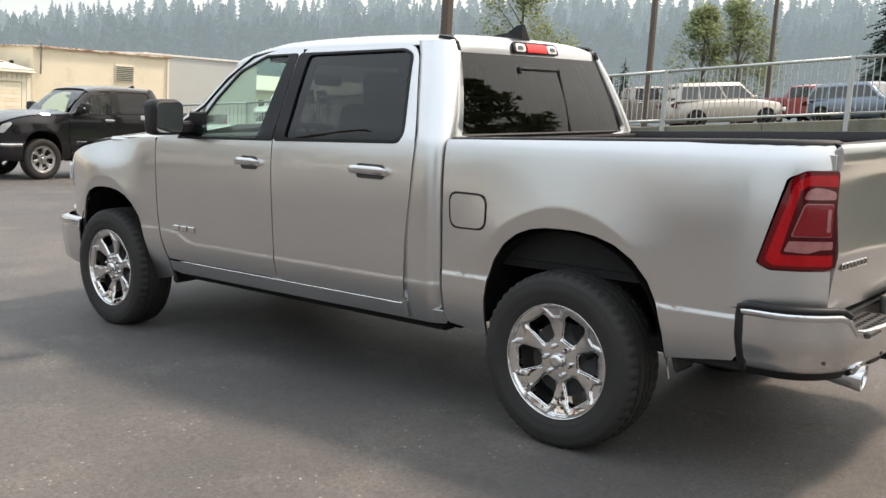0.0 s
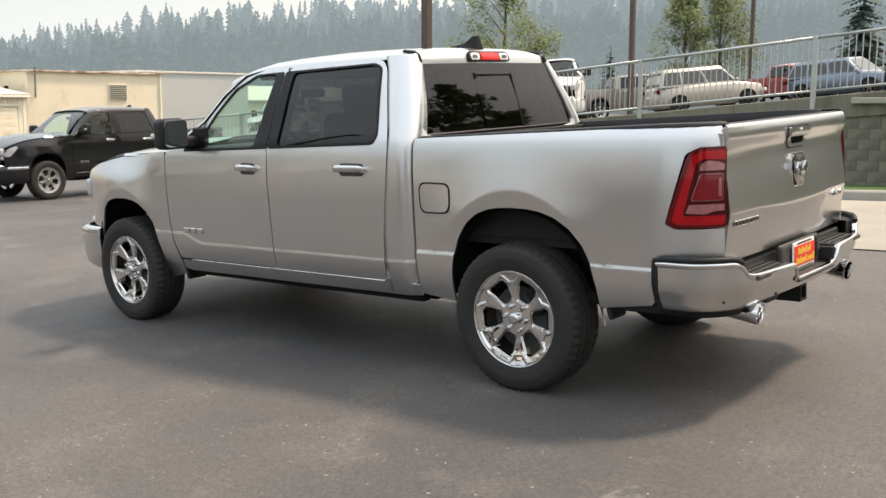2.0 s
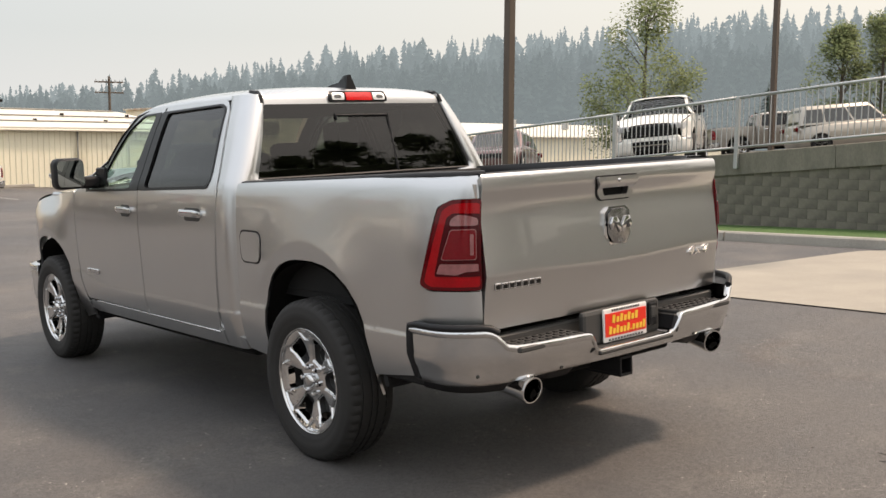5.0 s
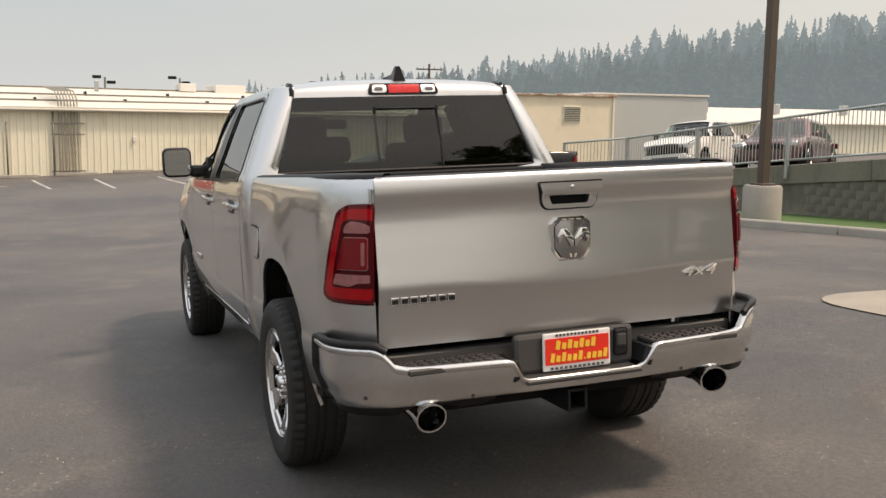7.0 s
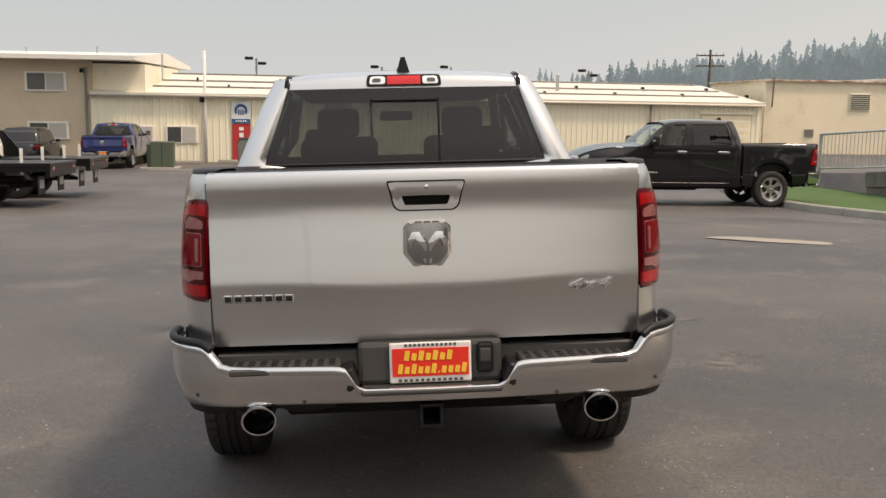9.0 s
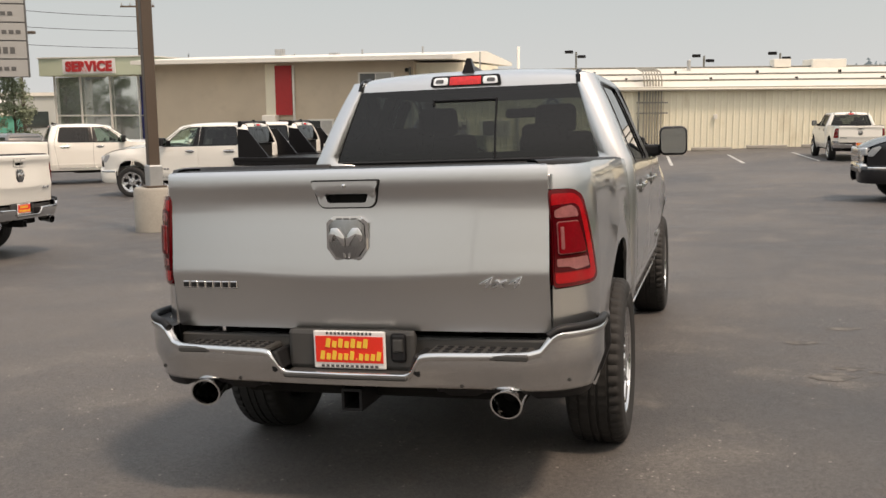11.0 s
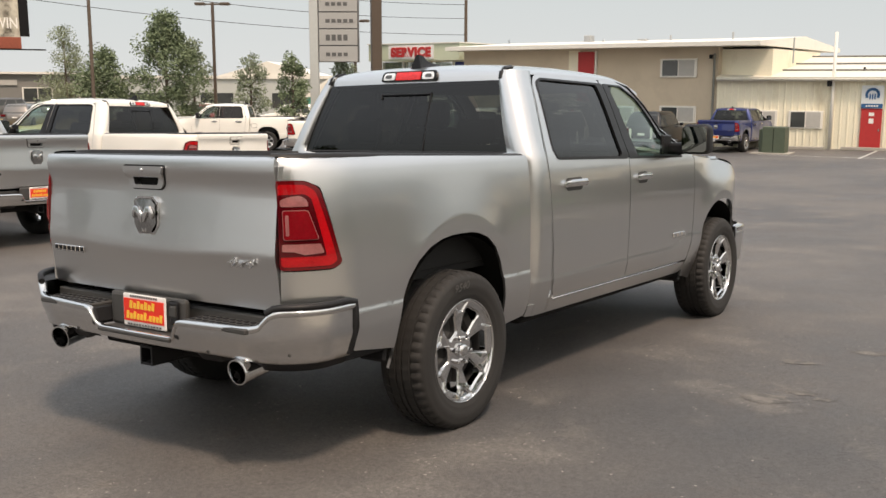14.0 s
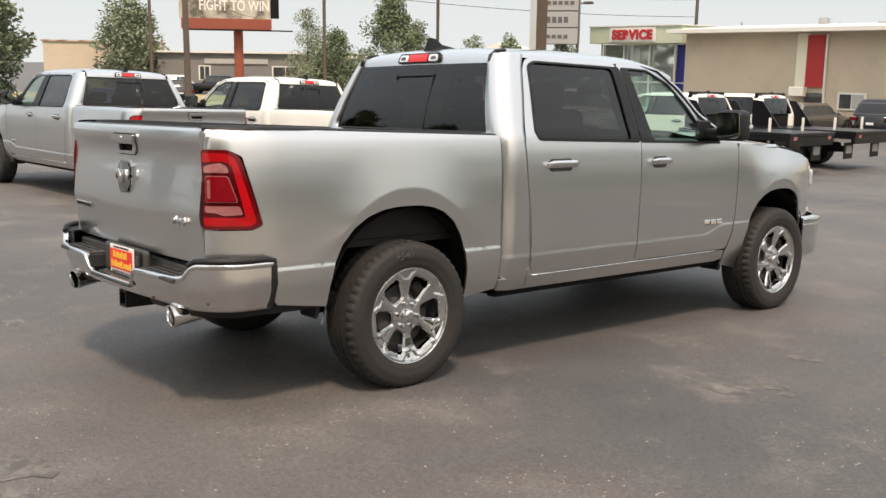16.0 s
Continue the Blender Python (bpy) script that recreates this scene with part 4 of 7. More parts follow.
    part("handle_pocket", boxed((0, -1.10, 1.282), (0.20, 0.05, 0.06), 0.005), UNDER, hd)
    bm = bmesh.new()
    lathe(bm, [(-0.004, 0.0), (-0.003, 0.008), (0.0, 0.009), (0.01, 0.009)], 16, axis="y")
    bmesh.ops.translate(bm, vec=(0, -1.186, 1.332), verts=bm.verts)
    part("lock_cylinder", bm, CHROME, hd, smooth=True)
    # emblem: a chrome shield with plain raised shapes
    octo = [(-0.058, 1.212), (-0.088, 1.185), (-0.090, 1.085), (-0.055, 1.038), (0.0, 1.027), (0.055, 1.038), (0.090, 1.085), (0.088, 1.185), (0.058, 1.212)]
    em = skin_part("emblem", CHROME, gate, octo, lambda x, z: Vector((x, gate_y(0, 1.12) - 0.006 - 0.004 * (1 - step01(0.88, 1.0, max(abs(x) / 0.09, abs(z - 1.12) / 0.092))), z)), (0, -1, 0), step=0.012, fold=0.02, label="chrome shield emblem")
    inner = [(x * 0.85, 1.12 + (z - 1.12) * 0.86) for x, z in octo]
    skin_part("emblem_field", EMBLEMGREY, em, inner, lambda x, z: Vector((x, gate_y(0, 1.12) - 0.0115 - 0.016 * (1 - (x / 0.09) ** 2) * (1 - ((z - 1.12) / 0.12) ** 2), z)), (0, -1, 0), step=0.012, fold=0.002)
    y_em = gate_y(0, 1.12) - 0.018
    for s in (-1, 1):
        bm = bmesh.new()
        prism(bm, [(s * 0.002, 1.132), (s * 0.030, 1.168), (s * 0.058, 1.168), (s * 0.073, 1.136), (s * 0.066, 1.110), (s * 0.054, 1.112), (s * 0.056, 1.138), (s * 0.044, 1.146), (s * 0.030, 1.130), (s * 0.018, 1.096), (s * 0.002, 1.092)], lambda u, v, d: Vector((u, y_em - d, v)), 0.016)
        bmesh.ops.bevel(bm, geom=bm.edges[:], offset=0.004, segments=2, profile=0.5, affect="EDGES")
        part("emblem_relief", bm, CHROME, em, smooth=True, angle=40)
        bm = bmesh.new()
        prism(bm, [(s * 0.003, 1.086), (s * 0.024, 1.088), (s * 0.016, 1.050), (s * 0.003, 1.044)], lambda u, v, d: Vector((u, y_em + 0.006 - d, v)), 0.012)
        bmesh.ops.bevel(bm, geom=bm.edges[:], offset=0.003, segments=1, affect="EDGES")
        part("emblem_relief", bm, CHROME, em)
    for k in range(3):
        part("emblem_bar", boxed((-0.032 + 0.032 * k, gate_y(0, 1.12) - 0.0125, 1.197), (0.025, 0.005, 0.014), 0.002), BADGE, em)
    # model badge as plain bars, and the raised drive badge
    for k in range(7):
        bx = -0.742 + 0.0375 * k
        bb_ = part("badge_bar", boxed((bx, gate_y(bx, 0.930) - 0.004, 0.930), (0.033, 0.005, 0.030), 0.002), CHROME, gate)
        part("badge_inlay", boxed((bx, gate_y(bx, 0.930) - 0.007, 0.930), (0.024, 0.003, 0.019), 0.001), ALLOYBAR, bb_)
    font = bpy.data.curves.new("drive_badge", "FONT")
    font.body = "4x4"
    font.size, font.extrude, font.bevel_depth, font.shear = 0.072, 0.004, 0.001, 0.35
    font.space_character = 1.15
    tmp = new("drive_badge_text", font)
    me = bpy.data.meshes.new_from_object(tmp.evaluated_get(bpy.context.evaluated_depsgraph_get()))
    bpy.data.objects.remove(tmp)
    me.materials.clear()
    me.materials.append(CHROME)
    ob = new("drive_badge", me)
    ob.parent = gate
    ob["label"] = "chrome 4x4 lettering"
    ob.matrix_basis = pose(0.525, gate_y(0.6, 0.95) - 0.006, 0.930, 90, 0, 0) @ Matrix.Diagonal((1.35, 0.78, 1, 1))

    # ---- bumper
    def bump_at(u, z, d=0.0):
        """u: distance round the bumper from its middle; d: proud of the face."""
        a = abs(u)
        if a < 0.62:
            x, y = a, -1.282 + 0.030 * (a / 0.62) ** 2
            n = Vector((0.05 * a, -1, 0))
        else:
            t = min(1.0, (a - 0.62) / 0.62)
            th = math.pi / 2 * min(1.0, t * 1.25)
            x, y = 0.62 + 0.365 * math.sin(th), -1.252 + 0.28 * (1 - math.cos(th))
            n = Vector((math.sin(th), -math.cos(th), 0))
            if t > 0.8:
                y += (t - 0.8) * 0.62
        tuck = 0.035 * (1 - step01(0.53, 0.66, z))
        p = Vector((x, y, z)) + n * (d - tuck)
        return Vector((math.copysign(1, u) * p.x if u else p.x, p.y, p.z))
    ztop = lambda u: curve((0.0, 0.600), (0.235, 0.600), (0.27, 0.612), (0.315, 0.682), (0.35, 0.690), (0.70, 0.695), (0.755, 0.705), (0.80, 0.755), (0.84, 0.770), (1.24, 0.772))(abs(u))
    us = sorted({round(x, 4) for x in np.linspace(-1.24, 1.24, 63)} | {q * k for q in (-1, 1) for k in (0.25, 0.27, 0.29, 0.315, 0.335, 0.72, 0.755, 0.78, 0.80, 0.82)})
    zb = lambda u: 0.545 - 0.012 * step01(0.5, 0.9, abs(u))
    rows = []
    for u in us:
        z1, z0 = ztop(u) - 0.012, zb(u)
        col = [bump_at(u, z0 + (z1 - z0) * k / 8) for k in range(9)]
        col.insert(0, bump_at(u, z0 - 0.004, -0.05))
        rows.append(col)
    V, F = grid(rows, flip=True)
    bp = mesh_part("rear_bumper", V, F, BUMPER, T, "silver rear bumper with chrome edge and steps")
    rows = [[bump_at(u, ztop(u) - 0.030, 0.001), bump_at(u, ztop(u) - 0.026, 0.007), bump_at(u, ztop(u) - 0.012, 0.009), bump_at(u, ztop(u) - 0.002, 0.004), bump_at(u, ztop(u), -0.008), bump_at(u, ztop(u) - 0.003, -0.022)] for u in us]
    V, F = grid(rows, flip=True)
    mesh_part("chrome_edge", V, F, CHROME, bp, "bright chrome edge strip")
    for s in (-1, 1):
        # top of the corner, step pad and its teeth
        rows = [[bump_at(s * u, ztop(u) - 0.004, -0.02), Vector((s * min(abs(bump_at(u, 0.7).x) - 0.02, 0.955), max(bump_at(u, 0.7).y + 0.10, -1.10), 0.757))] for u in np.linspace(0.80, 1.20, 10)]
        V, F = grid(rows, flip=(s < 0))
        mesh_part("corner_top", V, F, PLASTIC, bp)
        pad = new("step_pad")
        pad.parent = bp
        bm = boxed((s * 0.535, -1.185, 0.676), (0.40, 0.155, 0.025), 0.006)
        part("tread_plate", bm, GREYPLASTIC, pad, "ribbed grey step pad")
        for i in range(9):
            for j in range(3):
                bm = boxed((s * (0.365 + 0.0425 * i), -1.225 + 0.04 * j, 0.6905), (0.024, 0.018, 0.006), 0.002)
                part("tooth", bm, PLASTIC, pad)
        part("step_side", boxed((s * 0.300, -1.19, 0.635), (0.05, 0.15, 0.08), 0.008, Matrix.Rotation(s * 0.35, 3, "Y")), PLASTIC, bp)
        part("tie_slot", boxed((s * 0.312, -1.19, 0.642), (0.02, 0.09, 0.022), 0.006, Matrix.Rotation(s * 0.35, 3, "Y")), UNDER, bp)
        part("corner_gap", boxed((s * 0.922, -0.856, 0.66), (0.07, 0.036, 0.25), 0.010, seg=2), PLASTIC, bp, "black gap filler")
        for u in (0.47, 0.88):
            bm = bmesh.new()
            lathe(bm, [(-0.002, 0.0), (-0.002, 0.007), (0.004, 0.009)], 14, axis="y")
            bmesh.ops.translate(bm, vec=bump_at(s * u, 0.556 if u < 0.5 else 0.575, 0.002), verts=bm.verts)
            part("parking_sensor", bm, GREYPLASTIC, bp)
    for s in (-1, 1):
        pts = [bump_at(s * u, ztop(u) + 0.008, -0.006) for u in np.linspace(0.79, 1.20, 14)] + [bump_at(s * 1.240, 0.772, -0.004), bump_at(s * 1.256, 0.74, -0.001), bump_at(s * 1.256, 0.66, 0.001), bump_at(s * 1.256, 0.55, -0.004)]
        part("corner_trim", tube(bmesh.new(), pts, 0.016, 8), PLASTIC, bp, "black moulded trim round the bumper corner", smooth=True, angle=60)
        V, F = grid([[bump_at(s * u, zb(u) + 0.012, -0.006), bump_at(s * u, zb(u) - 0.034 * step01(0.36, 0.42, u) * (1 - step01(0.53, 0.56, u) * (1 - step01(0.73, 0.76, u))), -0.022), bump_at(s * u, zb(u) - 0.030, -0.06)] for u in np.linspace(0.36, 1.22, 44)], flip=(s > 0))
        mesh_part("lower_valance", V, F, PLASTIC, bp, "black lower valance")
    part("upper_shelf", boxed((0, -1.085, 0.672), (1.60, 0.06, 0.09), 0.008), GREYPLASTIC, bp)
    part("step_floor", boxed((0, -1.19, 0.585), (0.52, 0.17, 0.02), 0.006), GREYPLASTIC, bp)
    part("plate_recess", boxed((0, -1.168, 0.675), (0.545, 0.035, 0.165), 0.02, seg=2), GREYPLASTIC, bp)
    soc = part("trailer_socket", boxed((0.205, -1.192, 0.69), (0.062, 0.016, 0.115), 0.012, seg=2), PLASTIC, bp)
    part("socket_cover", boxed((0.205, -1.201, 0.70), (0.045, 0.010, 0.055), 0.008, seg=2), GREYPLASTIC, soc)
    # dealer's plate insert with plain bars
    pl = part("plate_frame", boxed((0.0, -1.196, 0.678), (0.306, 0.010, 0.154), 0.006, seg=2), PLATEWHITE, bp, "white frame with a red advertising insert")
    part("plate_insert", boxed((0.0, -1.2025, 0.680), (0.286, 0.004, 0.106), 0.0), PLATERED, pl, "red insert with yellow bars")
    lean = Matrix.Rotation(0.16, 3, "Y")
    for z, xa, tall in ((0.706, -0.098, "1010101"), (0.656, -0.122, "1010010001")):
        x = xa
        for k, c in enumerate(tall):
            w = 0.020 if z > 0.7 else 0.0185
            if z < 0.7 and k == 6:
                part("plate_bar", boxed((x + 0.003, -1.2055, z - 0.014), (0.006, 0.003, 0.006), 0.0), PLATEYELLOW, pl)
                x += 0.013
            h = 0.036 if c == "1" else 0.026
            part("plate_bar", boxed((x + w / 2, -1.2055, z - 0.018 + h / 2), (w * 0.92, 0.003, h), 0.0, lean), PLATEYELLOW, pl)
            x += w + 0.0065
    for z, w in ((0.745, 0.20), (0.612, 0.25)):
        bm = bmesh.new()
        n = 12
        for k in range(n):
            box(bm, (-w / 2 + (k + 0.5) * w / n, -1.2020, z), (w / n * 0.6, 0.003, 0.010), 0.0)
        part("frame_bar", bm, BADGE, pl)
    # hitch
    bm = bmesh.new()
    for x, z, w, h in ((0, 0.512, 0.088, 0.012), (0, 0.432, 0.088, 0.012), (0.038, 0.472, 0.012, 0.07), (-0.038, 0.472, 0.012, 0.07)):
        box(bm, (x, -1.065, z), (w, 0.27, h), 0.002)
    part("hitch_receiver", bm, PLASTIC, T)
    part("hitch_bar", boxed((0, -0.98, 0.485), (1.10, 0.08, 0.08), 0.01), UNDER, T)
    # ---- bed
    part("bed_floor", boxed((0, -0.175, 0.80), (1.66, 1.70, 0.05)), LINER, T, "black bed floor")
    part("bed_front_wall", boxed((0, 0.655, 1.09), (1.72, 0.05, 0.55), 0.01), LINER, T)
    for s in (-1, 1):
        part("bed_inner_wall", boxed((s * 0.82, -0.13, 1.09), (0.03, 1.56, 0.57), 0.01), LINER, T)
        part("bed_wheel_box", boxed((s * 0.72, 0.0, 0.92), (0.22, 0.95, 0.22), 0.05, seg=2), LINER, T)
        part("corner_backing", boxed((s * 0.765, -0.92, 1.03), (0.09, 0.20, 0.66), 0.01), UNDER, T)
    part("tailgate_inner", boxed((0, -1.055, 1.10), (1.54, 0.04, 0.58), 0.01), LINER, gate)
    # ---- cab rear wall, floor and inside
    part("cab_back_wall", boxed((0, 0.755, 0.92), (1.60, 0.05, 0.86), 0.01), UNDER, T)
    part("cab_floor", boxed((0, 1.90, 0.62), (1.66, 2.35, 0.06)), CLOTH, T)
    part("roof_lining", boxed((0, 1.62, 1.808), (1.24, 1.52, 0.07), 0.01), CLOTH, T)
    part("dashboard", boxed((0, 2.78, 1.18), (1.55, 0.40, 0.30), 0.08, seg=3), PLASTIC, T)
    for s in (-1, 1):
        part("door_lining", boxed((s * 0.88, 1.95, 0.98), (0.06, 2.1, 0.66), 0.02), CLOTH, T)
        bm = bmesh.new()
        box(bm, (s * 0.40, 1.72, 1.22), (0.50, 0.14, 0.62), 0.05, Matrix.Rotation(0.16, 3, "X"), 2)
        box(bm, (s * 0.40, 1.95, 0.92), (0.50, 0.50, 0.16), 0.05, seg=2)
        st = part("front_seat", bm, CLOTH, T, "dark cloth front seat")
        part("headrest", boxed((s * 0.40, 1.63, 1.615), (0.27, 0.10, 0.19), 0.045, seg=3), CLOTH, st)
        part("rear_headrest", boxed((s * 0.44, 0.92, 1.50), (0.26, 0.09, 0.15), 0.04, seg=3), CLOTH, T)
        part("centre_post_lining", boxed((s * 0.80, 1.91, 1.55), (0.05, 0.12, 0.50), 0.02, Matrix.Rotation(-s * 0.42, 3, "Y")), CLOTH, T)
    part("rear_bench", boxed((0, 0.95, 1.12), (1.45, 0.16, 0.60), 0.06, Matrix.Rotation(0.15, 3, "X"), 2), CLOTH, T)
    bm = bmesh.new()
    lathe(bm, [(-0.014, 0.185), (0.0, 0.198), (0.014, 0.185), (0.0, 0.172)], 32, axis="y", close=True)
    box(bm, (0, 0.01, 0), (0.36, 0.02, 0.05), 0.008)
    box(bm, (0, 0.01, -0.09), (0.05, 0.02, 0.18), 0.008)
    bmesh.ops.rotate(bm, cent=(0, 0, 0), matrix=Matrix.Rotation(-0.45, 3, "X"), verts=bm.verts)
    bmesh.ops.translate(bm, vec=(-0.40, 2.42, 1.27), verts=bm.verts)
    part("steering_wheel", bm, PLASTIC, T, smooth=True, angle=50)
    part("rear_view_mirror", boxed((0, 2.52, 1.68), (0.24, 0.04, 0.07), 0.015), PLASTIC, T)
    part("interior_console", boxed((0, 1.95, 0.95), (0.26, 0.75, 0.28), 0.04), PLASTIC, T)
    # ---- hood and front
    rows = []
    for y in np.linspace(3.02, 4.58, 14):
        t = (y - 3.02) / 1.56
        ze = 1.305 - 0.04 * t - 0.23 * t ** 4
        w = side_x(y, ze - 0.015) - 0.006
        rows.append([Vector((a * w, y, ze + 0.055 * (1 - abs(a) ** 3) + 0.025 * (1 - step01(0.35, 0.6, abs(a))) * (1 - t ** 4))) for a in np.sin(np.linspace(-math.pi / 2, math.pi / 2, 25))])
    V, F = grid(rows)
    mesh_part("hood", V, F, PAINT, T)
    gr = part("grille", boxed((0, 4.58, 0.915), (1.26, 0.14, 0.30), 0.05, seg=3), GLOSSBLACK, T)
    for k in range(4):
        part("grille_bar", boxed((0, 4.653, 0.815 + 0.065 * k), (1.08, 0.02, 0.016), 0.005), ALLOYBAR, gr)
    fb = part("front_bumper", boxed((0, 4.52, 0.66), (1.44, 0.26, 0.22), 0.07, seg=4), PAINT, T, smooth=True, angle=50)
    part("bumper_intake", boxed((0, 4.65, 0.62), (0.90, 0.03, 0.09), 0.01), GLOSSBLACK, fb)
    part("front_valance", boxed((0, 4.42, 0.48), (1.40, 0.30, 0.16), 0.04), PLASTIC, T)
    # chalked stock number on one rear tyre
    font = bpy.data.curves.new("chalk_number", "FONT")
    font.body, font.size, font.extrude = "9540", 0.062, 0.0005
    tmp = new("chalk_text", font)
    me = bpy.data.meshes.new_from_object(tmp.evaluated_get(bpy.context.evaluated_depsgraph_get()))
    bpy.data.objects.remove(tmp)
    me.materials.clear()
    me.materials.append(CHALK)
    ob = new("chalk_number", me)
    ob.parent = T
    ob["label"] = "faint chalk number 9540"
    ob.matrix_basis = pose(1.0035, -0.125, HUB + 0.312, 90 + 14, 0, 90) @ Matrix.Rotation(0.12, 4, "Z")
    # ---- chassis
    for s in (-1, 1):
        part("frame_rail", boxed((s * 0.46, 1.6, 0.50), (0.09, 5.0, 0.13), 0.01), UNDER, T)
    for y in (-0.95, -0.3, 0.6, 1.6, 2.6, 4.2):
        part("cross_member", boxed((0, y, 0.497), (0.83, 0.09, 0.10), 0.01), UNDER, T)
    part("floor_pan", boxed((0, 1.7, 0.52), (1.66, 5.0, 0.06)), UNDER, T)
    # unseen boxes added to block light and deepen the shade underneath
    part("fuel_tank", boxed((-0.60, 1.55, 0.455), (0.36, 1.70, 0.13), 0.04, seg=2), UNDER, T)
    part("transfer_case", boxed((0.05, 2.05, 0.42), (0.50, 1.20, 0.20), 0.06, seg=2), UNDER, T)
    part("silencer", boxed((0.60, 1.50, 0.455), (0.30, 1.50, 0.13), 0.05, seg=3), UNDER, T)
    part("spring_pack", boxed((0.0, 0.62, 0.42), (1.10, 0.20, 0.14), 0.03), UNDER, T)
    for q in (-1, 1):
        part("sill_rail", boxed((q * 0.80, 1.90, 0.435), (0.10, 2.30, 0.09), 0.02), UNDER, T)
    bm = bmesh.new()
    tube(bm, [(-0.78, 0, HUB), (0.78, 0, HUB)], 0.05, 12)
    ball = bmesh.new()
    lathe(ball, [(-0.13, 0.02), (-0.11, 0.10), (0, 0.15), (0.11, 0.10), (0.13, 0.02)], 16)
    part("differential", ball, UNDER, T, smooth=True).location = (0.05, 0, HUB)
    part("rear_axle", bm, UNDER, T, smooth=True, angle=40)
    bm = bmesh.new()
    tube(bm, [(-0.78, AXLE, HUB), (0.78, AXLE, HUB)], 0.04, 10)
    part("front_axle", bm, UNDER, T)
    part("muffler", boxed((0.0, -0.45, 0.47), (0.60, 0.24, 0.15), 0.06, seg=2), UNDER, T)
    part("spare_wheel", lathe(bmesh.new(), [(-0.12, 0.10), (-0.12, 0.36), (0.08, 0.38), (0.12, 0.34), (0.12, 0.10)], 32, axis="z"), TYRE, T).location = (0, -0.55, 0.56)
    return T

# ---- the ground ----
G_X = curve((-60, -0.40), (-30, -0.35), (-9, -0.20), (-2, -0.07), (0, 0.0), (2, 0.07), (5, 0.165), (9, 0.16), (11, 0.12), (14, 0.0), (40, 0.0))
G_Y = curve((-40, 0.30), (-6, 0.215), (-3, 0.111), (0, 0.0), (4.5, -0.166), (20, -0.74), (42, -1.07), (60, -1.12))
FENCE_TOP = lambda y: 2.77 - 0.0915 * (y - 3.75)


def lot_z(x, y):
    """Height of the lower parking lot."""
    return G_X(x) + G_Y(y)


def upper_z(x, y):
    """Height of the upper lot behind the retaining wall."""
    near = FENCE_TOP(min(max(y, -14.0), 23.5)) - 1.17
    far = 0.77 - 0.09 * (min(max(y, -16.0), 26.0) - 13.8) + 0.04 * (min(x, 45.0) - 20)
    t = step01(14.6, 18.5, x)
    return near * (1 - t) + far * t


def ground_z(x, y):
    low = lot_z(x, y)
    if x < 14.1:
        return low
    back = step01(23.5, 30.0, y)
    return upper_z(x, y) * (1 - back) + (low + 0.25) * back


TRUCK_POSE = pose(0, 0, 0, -2.119, -1.975, 0.037)


